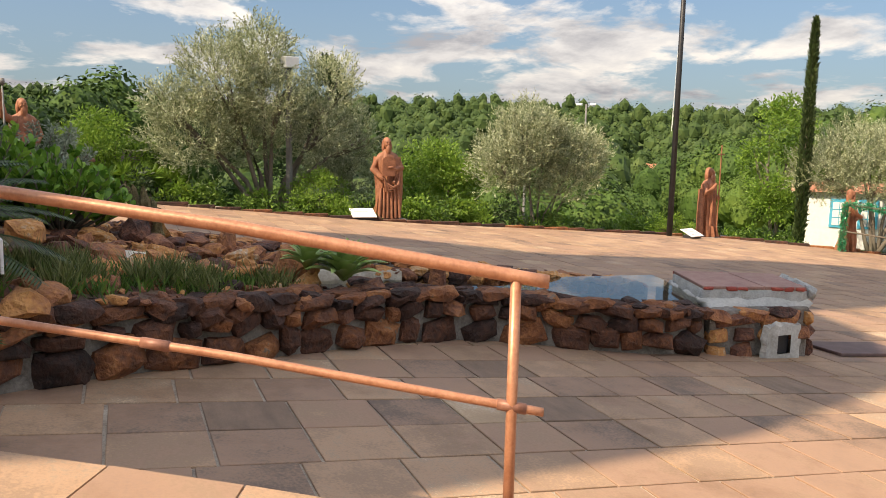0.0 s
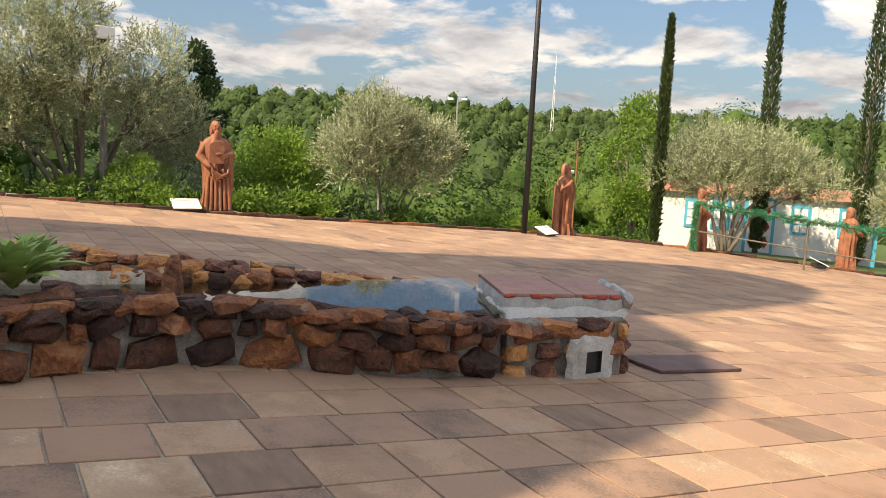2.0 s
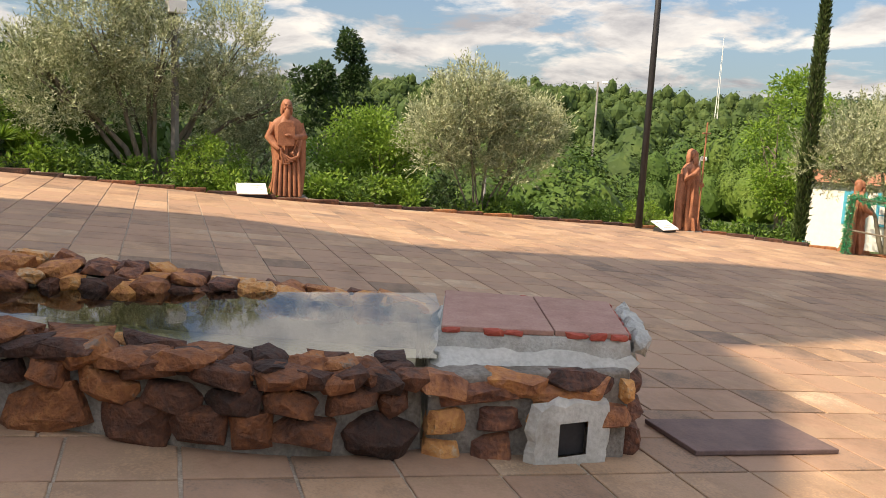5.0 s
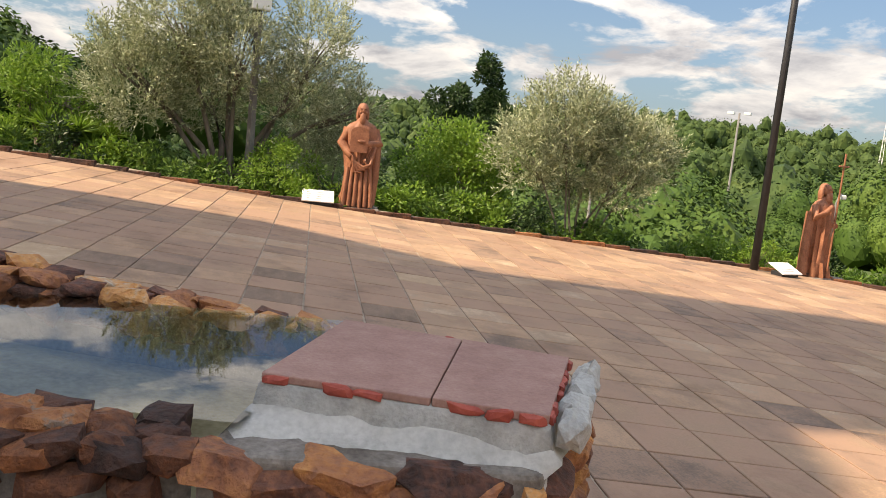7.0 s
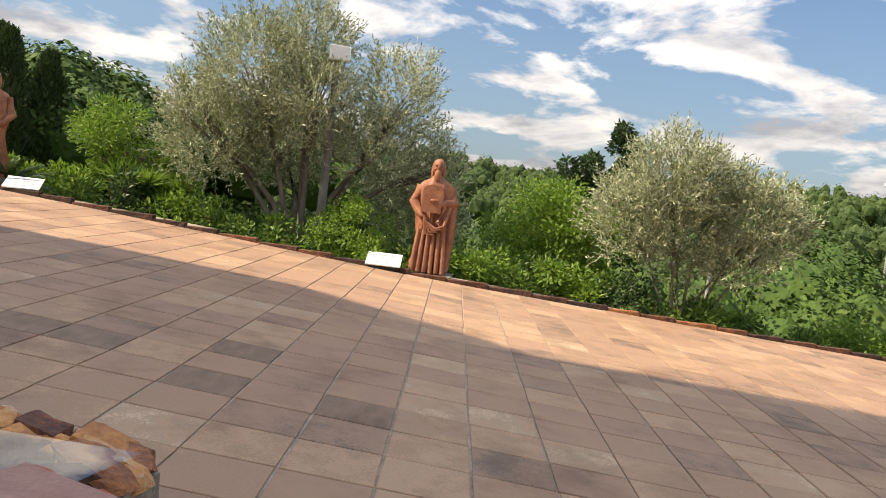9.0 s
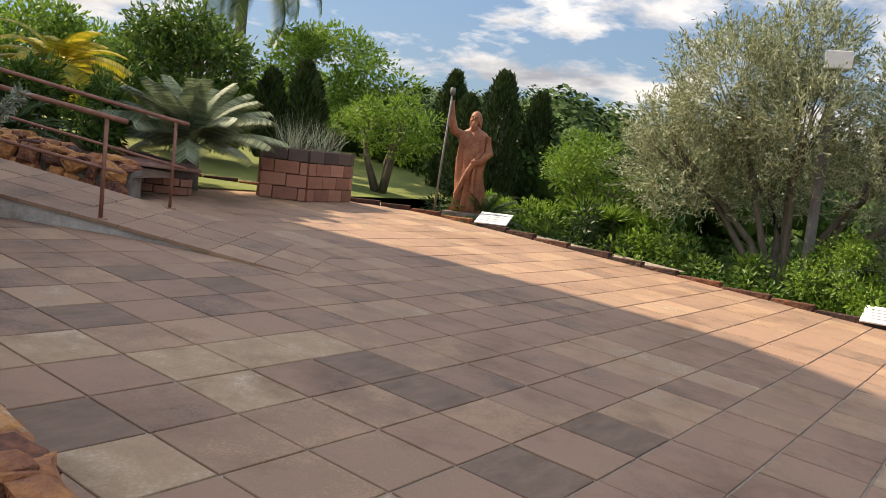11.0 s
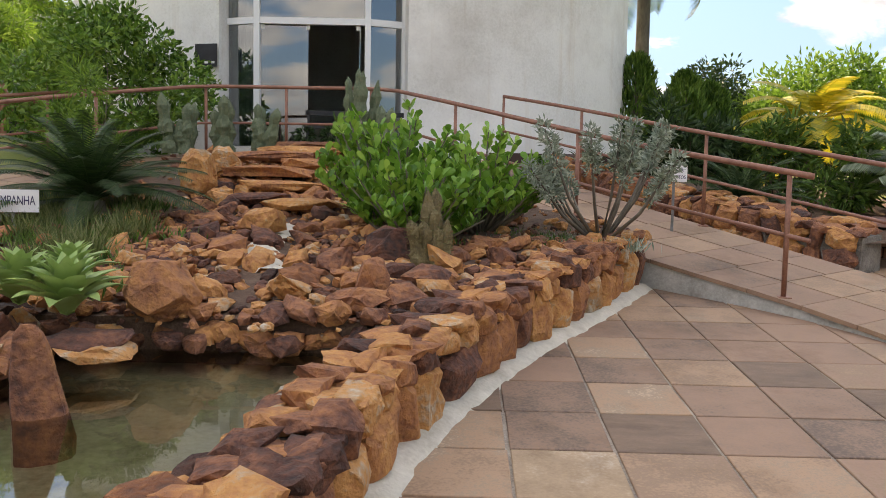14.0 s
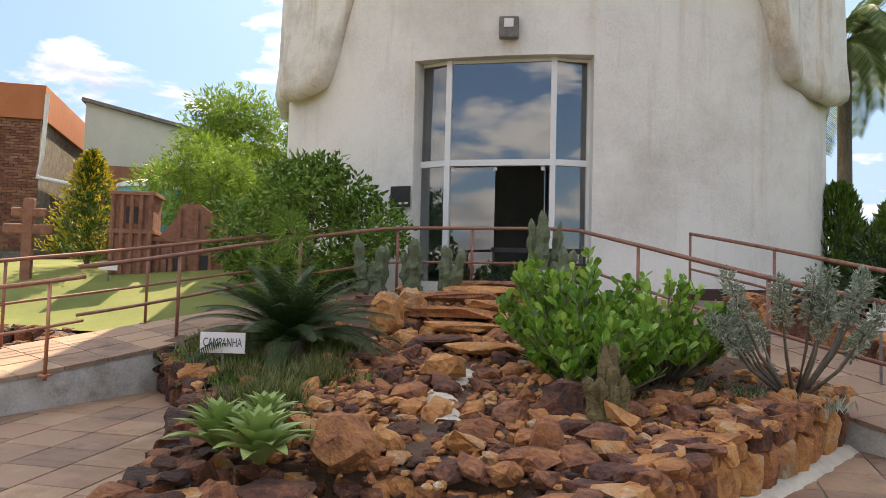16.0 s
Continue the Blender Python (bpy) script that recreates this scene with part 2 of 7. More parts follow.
M_FIELD = material("valley_ground", [(0.1, (0.03, 0.06, 0.014)), (0.5, (0.06, 0.10, 0.022)), (0.9, (0.12, 0.15, 0.045))], 0.06, 0.95, 0.4, 2, coord="World")


def foliage(name, dark, mid, light, trans=0.3, rough=0.5):
    return material(name, [(0.05, dark), (0.5, mid), (0.95, light)], 0.8, rough, 0.0, 6, rand="island", coord="World", trans=trans, spec=0.35)


M_OLIVE = foliage("olive_leaf", (0.11, 0.135, 0.06), (0.29, 0.33, 0.18), (0.62, 0.65, 0.47), 0.2, 0.4)
M_LEAF = foliage("green_leaf", (0.03, 0.07, 0.011), (0.08, 0.16, 0.025), (0.17, 0.27, 0.05))
M_SHRUB = foliage("glossy_shrub_leaf", (0.04, 0.10, 0.014), (0.11, 0.22, 0.03), (0.24, 0.38, 0.07), 0.3, 0.35)
M_LIME = foliage("lime_leaf", (0.08, 0.16, 0.02), (0.15, 0.27, 0.035), (0.24, 0.36, 0.06), 0.4)
M_CLUSIA = foliage("bright_clusia_leaf", (0.05, 0.13, 0.015), (0.15, 0.32, 0.04), (0.36, 0.54, 0.10), 0.3, 0.3)
M_DARKLEAF = foliage("dark_leaf", (0.012, 0.03, 0.008), (0.03, 0.065, 0.016), (0.055, 0.10, 0.03), 0.2)
M_CYPRESS = foliage("cypress_leaf", (0.018, 0.035, 0.012), (0.04, 0.07, 0.02), (0.075, 0.11, 0.035), 0.15)
M_SILVER = foliage("silver_leaf", (0.15, 0.19, 0.13), (0.26, 0.31, 0.23), (0.42, 0.46, 0.37), 0.15)
M_AGAVE = foliage("agave_leaf", (0.18, 0.28, 0.08), (0.30, 0.42, 0.13), (0.44, 0.56, 0.22), 0.2, 0.4)
M_YELLOW = foliage("yellow_leaf", (0.20, 0.22, 0.02), (0.42, 0.36, 0.03), (0.6, 0.45, 0.05), 0.35)
M_PALM = foliage("palm_leaf", (0.06, 0.11, 0.035), (0.13, 0.20, 0.07), (0.24, 0.32, 0.14), 0.25)
M_BUTIA = foliage("jelly_palm_leaf", (0.08, 0.11, 0.055), (0.16, 0.20, 0.11), (0.29, 0.34, 0.21), 0.2)
M_DRYGRASS = foliage("tuft_grass", (0.06, 0.085, 0.02), (0.13, 0.16, 0.045), (0.27, 0.27, 0.12), 0.3)
M_CACTUS = material("cactus_skin", [(0.1, (0.06, 0.085, 0.045)), (0.6, (0.14, 0.17, 0.10)), (0.95, (0.26, 0.25, 0.17))], 14, 0.8, 0.5, 60)
M_DRYCACTUS = material("dry_cactus_skin", [(0.1, (0.07, 0.05, 0.025)), (0.6, (0.17, 0.13, 0.06)), (0.95, (0.30, 0.24, 0.13))], 14, 0.9, 0.8, 60)
M_BARK = material("grey_bark", [(0.1, (0.07, 0.055, 0.04)), (0.9, (0.22, 0.19, 0.15))], 6, 0.95, 0.8, 30, stretch=(1, 1, 0.3))
def canopy(name, dark, mid, light, scale):
    return material(name, [(0.1, dark), (0.5, mid), (0.9, light)], scale, 0.7, 0.0, scale * 9, coord="World", spec=0.2)


M_FOREST = canopy("forest_canopy", (0.018, 0.038, 0.011), (0.040, 0.072, 0.018), (0.085, 0.118, 0.032), 0.07)
M_WOOD_NEAR = canopy("near_wood_canopy", (0.020, 0.046, 0.010), (0.048, 0.095, 0.018), (0.105, 0.155, 0.032), 0.22)
M_WOOD_LIME = canopy("light_wood_canopy", (0.04, 0.078, 0.014), (0.08, 0.135, 0.024), (0.14, 0.195, 0.04), 0.22)
M_WOOD_DARK = canopy("dark_wood_canopy", (0.012, 0.028, 0.008), (0.026, 0.052, 0.014), (0.05, 0.085, 0.024), 0.1)


def plain(name, col, rough=0.5, metal=0.0, spec=0.5):
    m = bpy.data.materials.new(name)
    m.use_nodes = True
    b = m.node_tree.nodes["Principled BSDF"]
    b.inputs["Base Color"].default_value = (*col, 1)
    b.inputs["Roughness"].default_value, b.inputs["Metallic"].default_value = rough, metal
    b.inputs["Specular IOR Level"].default_value = spec
    return m


# near-black floor colour carries the shade of the room behind the glass
M_DARKROOM = plain("room_shade_floor", (0.05, 0.025, 0.02), 0.8)
M_ALU = plain("white_aluminium", (0.72, 0.73, 0.73), 0.35)
M_CURTAIN = material("pale_green_curtain", [(0.2, (0.42, 0.55, 0.52)), (0.8, (0.58, 0.70, 0.67))], 3, 0.9, 0.1, 30)
M_SIGN = plain("white_sign_board", (0.78, 0.77, 0.78), 0.5)
M_INK = plain("dark_ink", (0.05, 0.04, 0.10), 0.7)
M_BLUE = plain("blue_paint", (0.05, 0.38, 0.55), 0.6)
M_TANK = plain("blue_water_tank", (0.10, 0.36, 0.46), 0.5)


def glass(name, tint, rough=0.0, dark=0.55):
    m = bpy.data.materials.new(name)
    m.use_nodes = True
    nt = m.node_tree
    n, l = nt.nodes, nt.links
    n.clear()
    out = n.new("ShaderNodeOutputMaterial")
    gl = n.new("ShaderNodeBsdfGlossy")
    gl.inputs["Roughness"].default_value = rough
    tr = n.new("ShaderNodeBsdfTransparent")
    tr.inputs[0].default_value = (*tint, 1)
    mx = n.new("ShaderNodeMixShader")
    mx.inputs[0].default_value = dark
    l.new(tr.outputs[0], mx.inputs[1])
    l.new(gl.outputs[0], mx.inputs[2])
    l.new(mx.outputs[0], out.inputs[0])
    return m


M_GLASS = glass("tinted_window_glass", (0.45, 0.50, 0.52), 0.0, 0.24)
M_WATER = bpy.data.materials.new("pond_water")
M_WATER.use_nodes = True
_n, _l = M_WATER.node_tree.nodes, M_WATER.node_tree.links
_n.clear()
_o, _g, _t, _x, _f = _n.new("ShaderNodeOutputMaterial"), _n.new("ShaderNodeBsdfGlossy"), _n.new("ShaderNodeBsdfTransparent"), _n.new("ShaderNodeMixShader"), _n.new("ShaderNodeFresnel")
_g.inputs["Roughness"].default_value = 0.02
_t.inputs[0].default_value = (0.88, 0.88, 0.76, 1)
_f.inputs[0].default_value = 1.95
_bn, _bp, _tc = _n.new("ShaderNodeTexNoise"), _n.new("ShaderNodeBump"), _n.new("ShaderNodeNewGeometry")
_bn.inputs["Scale"].default_value = 5
_bp.inputs["Strength"].default_value, _bp.inputs["Distance"].default_value = 0.05, 0.01
_l.new(_tc.outputs["Position"], _bn.inputs["Vector"])
_l.new(_bn.outputs["Fac"], _bp.inputs["Height"])
_l.new(_bp.outputs[0], _g.inputs["Normal"])
_l.new(_bp.outputs[0], _f.inputs["Normal"])
_l.new(_f.outputs[0], _x.inputs[0])
_l.new(_t.outputs[0], _x.inputs[1])
_l.new(_g.outputs[0], _x.inputs[2])
_l.new(_x.outputs[0], _o.inputs[0])


# ---- small tools ----
rng = random.Random(7)


def mesh_of(name, verts, faces, mat, smooth=False):
    me = bpy.data.meshes.new(name)
    me.from_pydata([tuple(v) for v in verts], [], [tuple(f) for f in faces])
    me.materials.append(mat)
    if smooth:
        me.polygons.foreach_set("use_smooth", [True] * len(me.polygons))
    me.update()
    return me


def part(name, data, mat=None, parent=None, label="", smooth=False, m=None):
    """Links a mesh, a bmesh or (verts, faces) as one mesh object under a thing or a part."""
    if isinstance(data, bmesh.types.BMesh):
        me = bpy.data.meshes.new(name)
        bmesh.ops.recalc_face_normals(data, faces=data.faces)
        data.to_mesh(me)
        data.free()
        me.materials.append(mat)
        if smooth:
            me.polygons.foreach_set("use_smooth", [True] * len(me.polygons))
    elif isinstance(data, tuple):
        me = mesh_of(name, data[0], data[1], mat, smooth)
    else:
        me = data
    ob = new(name, me)
    if m is not None:
        ob.matrix_basis = m
    if parent is not None:
        ob.parent = parent
    if label:
        ob["label"] = label
    return ob


def thing(name, label, category, m=None, group="", kind=""):
    ob = new(name)
    ob.empty_display_size = 0.2
    if m is not None:
        ob.matrix_basis = m
    return tagged(ob, label, category, group, kind)


def box(bm, x0, y0, z0, x1, y1, z1, bevel=0.0, m=None):
    g = bmesh.ops.create_cube(bm, size=1.0)["verts"]
    t = Matrix.Translation(((x0 + x1) / 2, (y0 + y1) / 2, (z0 + z1) / 2)) @ Matrix.Diagonal((x1 - x0, y1 - y0, z1 - z0, 1))
    bmesh.ops.transform(bm, matrix=(m @ t) if m is not None else t, verts=g)
    if bevel:
        es = list({e for v in g for e in v.link_edges})
        bmesh.ops.bevel(bm, geom=es, offset=bevel, segments=2, affect="EDGES", profile=0.5)
    return bm


def boxed(*a, **k):
    return box(bmesh.new(), *a, **k)


def tube_data(paths, n=6):
    """Tapered round tubes along polylines: paths of [(point, radius), ...]."""
    vs, fs = [], []
    for path in paths:
        start = len(vs)
        for i, (p, r) in enumerate(path):
            a = Vector(path[max(i - 1, 0)][0])
            b = Vector(path[min(i + 1, len(path) - 1)][0])
            d = (b - a)
            d = d.normalized() if d.length > 1e-6 else Vector((0, 0, 1))
            u = d.cross(Vector((0, 0, 1)) if abs(d.z) < 0.95 else Vector((1, 0, 0))).normalized()
            w = d.cross(u)
            for k in range(n):
                t = 2 * math.pi * k / n
                vs.append(Vector(p) + (u * math.cos(t) + w * math.sin(t)) * r)
        for i in range(len(path) - 1):
            for k in range(n):
                q, s = start + i * n, start + (i + 1) * n
                fs.append((q + k, q + (k + 1) % n, s + (k + 1) % n, s + k))
        fs.append(tuple(start + k for k in range(n))[::-1])
        fs.append(tuple(start + (len(path) - 1) * n + k for k in range(n)))
    return vs, fs


def pipe(name, pts, r, mat, parent, label="", n=10):
    return part(name, tube_data([[(p, r) for p in pts]], n), mat, parent, label, smooth=True)


def hull(points):
    bm = bmesh.new()
    for p in points:
        bm.verts.new(p)
    g = bmesh.ops.convex_hull(bm, input=bm.verts)
    junk = list({e for e in g["geom_interior"] + g["geom_unused"] if isinstance(e, bmesh.types.BMVert)})
    if junk:
        bmesh.ops.delete(bm, geom=junk, context="VERTS")
    return bm


def craggy(bm, seed, amount, cuts=1):
    """Breaks the flat faces of a hull up into chipped, uneven ones."""
    bmesh.ops.subdivide_edges(bm, edges=list(bm.edges), cuts=cuts, use_grid_fill=True)
    bmesh.ops.triangulate(bm, faces=list(bm.faces))
    bm.normal_update()
    size = max(max(abs(c) for c in v.co) for v in bm.verts)
    moves = []
    for v in bm.verts:
        q = v.co / size
        k = noise.noise(q * 2.3 + Vector((seed * 1.7, 0, 0))) + 0.6 * noise.noise(q * 5.5 + Vector((0, seed * 0.9, 0)))
        moves.append(v.normal * (k * amount))
    for v, d in zip(bm.verts, moves):
        v.co += d


def rock_mesh(name, mat, seed, flat=1.0, pts=24, square=0.45):
    """An angular stone about one metre across."""
    r = random.Random(seed)
    out = []
    for i in range(pts):
        z = 1 - 2 * (i + 0.5) / pts
        a = i * 2.39996 + r.uniform(-0.4, 0.4)
        s = math.sqrt(max(0, 1 - z * z))
        v = Vector((s * math.cos(a), s * math.sin(a), z))
        k = max(abs(v.x), abs(v.y), abs(v.z))
        v = v.lerp(v / k, square) * r.uniform(0.62, 1.08) * 0.5
        out.append((v.x, v.y, v.z * flat))
    bm = hull(out)
    bmesh.ops.recalc_face_normals(bm, faces=bm.faces)
    craggy(bm, seed, 0.07)
    me = bpy.data.meshes.new(name)
    bm.to_mesh(me)
    bm.free()
    me.materials.append(mat)
    for p in me.polygons:
        p.use_smooth = False
    return me


def poly_area_points(poly, x, y):
    inside, j = False, len(poly) - 1
    for i in range(len(poly)):
        (xi, yi), (xj, yj) = poly[i][:2], poly[j][:2]
        if (yi > y) != (yj > y) and x < (xj - xi) * (y - yi) / (yj - yi) + xi:
            inside = not inside
        j = i
    return inside


def along(path, s):
    """The point at the distance s along a polyline, and the way there."""
    for a, b in zip(path, path[1:]):
        a, b = Vector(a), Vector(b)
        d = (b - a).length
        if s <= d or b == Vector(path[-1]):
            t = s / d if d else 0
            return a.lerp(b, t), (b - a).normalized()
        s -= d
    return Vector(path[-1]), Vector((1, 0, 0))


def length(path):
    return sum((Vector(b) - Vector(a)).length for a, b in zip(path, path[1:]))


def rounded(path, rounds=2):
    """The polyline with its corners cut."""
    for _ in range(rounds):
        out = [path[0]]
        for a, b in zip(path, path[1:]):
            a, b = Vector(a), Vector(b)
            out += [tuple(a.lerp(b, 0.25)), tuple(a.lerp(b, 0.75))]
        path = out + [path[-1]]
    return path


def leaf_quads(points, dirs, length_m, width, seed, droop=0.0, spread=0.6, fold=0.25):
    """One pointed, folded leaf of two faces at each point, about along its direction."""
    r = np.random.RandomState(seed)
    p = np.asarray(points, float)
    d = np.asarray(dirs, float) + r.normal(0, spread, p.shape)
    d[:, 2] -= droop
    d /= np.linalg.norm(d, axis=1, keepdims=True) + 1e-9
    ref = r.normal(0, 1, p.shape)
    u = np.cross(d, ref)
    u /= np.linalg.norm(u, axis=1, keepdims=True) + 1e-9
    w = np.cross(d, u)
    ln = (length_m * r.uniform(0.7, 1.25, len(p)))[:, None]
    wd = (width * r.uniform(0.75, 1.2, len(p)))[:, None]
    a, tip = p, p + d * ln
    b = p + d * ln * 0.5 + u * wd * 0.5 + w * wd * fold
    c = p + d * ln * 0.5 - u * wd * 0.5 + w * wd * fold
    v = np.stack([a, b, tip, c], 1).reshape(-1, 3)
    i = np.arange(len(p)) * 4
    f = np.concatenate([np.stack([i, i + 1, i + 2], 1), np.stack([i, i + 2, i + 3], 1)])
    return v.tolist(), f.tolist()


def clump_points(centres, radius, count, seed, shell=0.55):
    """Points and outward ways in fuzzy balls round the centres."""
    r = np.random.RandomState(seed)
    c = np.asarray(centres, float)
    k = r.randint(0, len(c), count)
    d = r.normal(0, 1, (count, 3))
    d /= np.linalg.norm(d, axis=1, keepdims=True)
    rad = radius * (shell + (1 - shell) * r.uniform(0, 1, count)) * r.uniform(0.6, 1.15, count)
    return c[k] + d * rad[:, None] * np.array([1, 1, 0.85]), d


def crown_centres(w, h, z0, count, seed, top=0.5):
    """Centres of leaf clumps filling an uneven, lobed crown."""
    r = random.Random(seed)
    out = []
    lobes = [(r.uniform(0, 6.28), r.uniform(0.7, 1.0)) for _ in range(6)]
    while len(out) < count:
        a, t = r.uniform(0, 6.28), r.uniform(0, 1)
        prof = math.sin(math.pi * min(0.98, 0.12 + 0.82 * t ** (0.6 + top * 0.5))) ** 0.7
        lob = 0.72 + 0.28 * max(math.cos(a - la) * ls for la, ls in lobes)
        rad = w / 2 * prof * lob * math.sqrt(r.uniform(0.15, 1))
        out.append((rad * math.cos(a), rad * math.sin(a), z0 + h * t + r.uniform(-0.1, 0.1)))
    return out


def build_tree(label, category, w, h, trunk_h, leaf_mat, n_leaves, leaf_len, leaf_w, clump=0.45, n_clump=45, seed=1, stems=3, trunk_r=0.12, lean=0.25, spread=0.6, bark=None, droop=0.0, name="tree"):
    t = thing(name, label, category)
    r = random.Random(seed)
    cs = crown_centres(w, h - trunk_h, trunk_h, n_clump, seed)
    paths = []
    for s in range(stems):
        a = 6.28 * s / stems + r.uniform(-0.5, 0.5)
        base = (0.10 * math.cos(a) * (stems > 1), 0.10 * math.sin(a) * (stems > 1), -0.05)
        out = w * lean * (1 if stems > 1 else 0.25)
        mid = (out * 0.5 * math.cos(a) + r.uniform(-.1, .1), out * 0.5 * math.sin(a) + r.uniform(-.1, .1), trunk_h * 0.75)
        top = (out * 1.2 * math.cos(a), out * 1.2 * math.sin(a), trunk_h + (h - trunk_h) * 0.45)
        paths.append([(base, trunk_r), (mid, trunk_r * 0.7), (top, trunk_r * 0.3)])
        near = sorted(cs, key=lambda c: (Vector(c) - Vector(top)).length)[: max(5, n_clump // (stems * 2))]
        for c in near:
            st = Vector(mid).lerp(Vector(top), r.uniform(0.1, 0.9))
            bend = st.lerp(Vector(c), 0.5) + Vector((r.uniform(-.15, .15), r.uniform(-.15, .15), r.uniform(0, .2)))
            paths.append([(st, trunk_r * 0.3), (bend, trunk_r * 0.18), (c, trunk_r * 0.06)])
    part("trunk", tube_data(paths, 7), bark or M_BARK, t, smooth=True)
    p, d = clump_points(cs, clump, n_leaves, seed)
    part("crown", leaf_quads(p, d, leaf_len, leaf_w, seed, droop, spread), leaf_mat, t)
    return t


# ---- ground and plaza ----
KERB = [(3.0, 10.2), (6.6, 9.0), (8.9, 6.9), (10.1, 5.6), (10.15, 3.4), (10.0, 1.1), (9.85, -0.9), (9.9, -2.7), (10.15, -4.5), (10.3, -7.0), (10.4, -9.5), (10.6, -12.0), (10.5, -13.9), (9.3, -15.2), (8.2, -16.7), (6.9, -18.6), (5.2, -21.0), (2.6, -23.2), (0.0, -24.0)]
KERB = rounded(KERB, 2)
PLAZA = KERB + [(-16, -24), (-16, 9.5), (-9, 9.0)]
W_WALL = rounded([(-3.18, -1.70), (-3.30, -1.15), (-3.20, -0.6), (-2.92, 0.04), (-2.80, 0.6), (-2.88, 1.0), (-3.05, 1.5), (-3.28, 2.0), (-3.5, 2.45), (-3.97, 3.5), (-4.35, 4.1), (-4.9, 4.7), (-5.5, 5.3)], 2)
E_WALL = rounded([(-1.05, -2.3), (-0.95, -1.4), (-0.75, -0.5), (-0.62, 0.2), (-0.5, 0.8), (-0.24, 1.57), (0.2, 2.55), (0.75, 3.45), (1.42, 4.7)], 2)
E_IN = rounded([(3.2, 1.9, 0.0), (2.75, 3.1, 0.05), (2.35, 3.8, 0.12), (1.45, 4.78, 0.26), (0.65, 5.65, 0.42), (-0.4, 7.1, 0.66), (-1.3, 8.6, 0.85)], 2)
E_OUT = rounded([(4.35, 2.6, 0.0), (4.1, 3.6, 0.06), (3.7, 4.4, 0.12), (2.9, 5.6, 0.28), (2.1, 6.7, 0.44), (1.1, 8.2, 0.66), (0.1, 9.8, 0.85)], 2)
W_IN = rounded([(-7.15, 1.3, 0.0), (-6.78, 2.3, 0.30), (-6.3, 3.4, 0.345), (-5.9, 4.5, 0.40), (-5.48, 5.4, 0.49), (-4.9, 6.7, 0.66), (-3.9, 8.6, 0.85)], 2)
W_OUT = rounded([(-8.3, 1.6, 0.0), (-8.1, 2.8, 0.17), (-7.8, 3.9, 0.34), (-7.4, 5.1, 0.44), (-6.9, 6.2, 0.52), (-6.2, 7.6, 0.66), (-5.2, 9.8, 0.85)], 2)
GARDEN = [p[:2] for p in W_WALL] + [p[:2] for p in W_IN[-12:]] + [p[:2] for p in E_IN[-14:]][::-1] + [p[:2] for p in E_WALL[::-1]]


def rise(x, y):
    """The plaza climbs a little towards its far southern end."""
    return 0.018 * max(0.0, -3.5 - y) * min(1.0, max(0.0, x / 8)) if y > -16 else 0.018 * 12.5 * min(1.0, max(0.0, x / 8))


def smooth(t):
    t = min(1.0, max(0.0, t))
    return t * t * (3 - 2 * t)


def land(x, y):
    e = max(x - 10.9 - max(0, y - 5) * -0.4, -y - 26)
    if e <= 0:
        return -0.03 + (0.0 if not (x > 0 and y < -3.5) else rise(x, y) - 0.02)
    e2 = math.hypot(max(0, x - 10.9), max(0, -y - 26))
    near = smooth((y + 21) / 6) * smooth((11 - y) / 5)
    z = -0.2 - 6.0 * (1 - math.exp(-e2 / 9)) * max(near, smooth((e2 - 12) / 25)) - 11 * smooth(e2 / 130)
    z += 33 * smooth((e2 - 120) / 520) + 5.0 * noise.noise((x / 140, y / 140, 3.3)) * smooth(e2 / 200)
    return z


gx = sorted(set([-700, -400, -200, -100, -60] + list(range(-40, 44, 2)) + list(range(44, 120, 6)) + list(range(120, 400, 20)) + list(range(400, 1500, 60))))
gy = sorted(set([-y for y in range(400, 1500, 60)] + [-y for y in range(120, 400, 20)] + [-y for y in range(44, 120, 6)] + list(range(-44, 44, 2)) + [50, 70, 100, 160, 250, 400, 700]))
gv = [(x, y, land(x, y)) for y in gy for x in gx]
gf = [(j * len(gx) + i, j * len(gx) + i + 1, (j + 1) * len(gx) + i + 1, (j + 1) * len(gx) + i) for j in range(len(gy) - 1) for i in range(len(gx) - 1)]
tagged(part("ground", (gv, gf), M_FIELD, smooth=True), "green valley ground sloping down beyond the plaza", "ground", kind="structure")

bm = bmesh.new()
step = 1.0
for i in range(-16, 12):
    for j in range(-24, 11):
        if any(poly_area_points(PLAZA, i + a, j + b) for a in (0, 1) for b in (0, 1)):
            vs = [bm.verts.new((x, y, rise(x, y) - 0.010)) for x, y in ((i, j), (i + 1, j), (i + 1, j + 1), (i, j + 1))]
            bm.faces.new(vs)
bmesh.ops.remove_doubles(bm, verts=bm.verts, dist=1e-4)
plaza = tagged(part("pavement", bm, M_JOINT), "plaza paved with square brown sandstone tiles", "pavement", kind="structure")


# ---- sky-lit building: the chapel ----
U, L_AX = Vector((-0.1305, 0.9914, 0)), Vector((0.9914, 0.1305, 0))
C_B = Vector((-2.49, 15.17, 0))
A_B, B_B, T_B = 5.7, 3.8, 0.4


def on_wall(v, out=0.0):
    """A point of the front wall at the lateral offset v, moved outwards."""
    a, b = A_B + out, B_B + out
    k = max(-1.0, min(1.0, v / a))
    return C_B + L_AX * v - U * (b * math.sqrt(1 - k * k))


def ring(t, out):
    return C_B + L_AX * ((A_B + out) * math.sin(t)) - U * ((B_B + out) * math.cos(t))


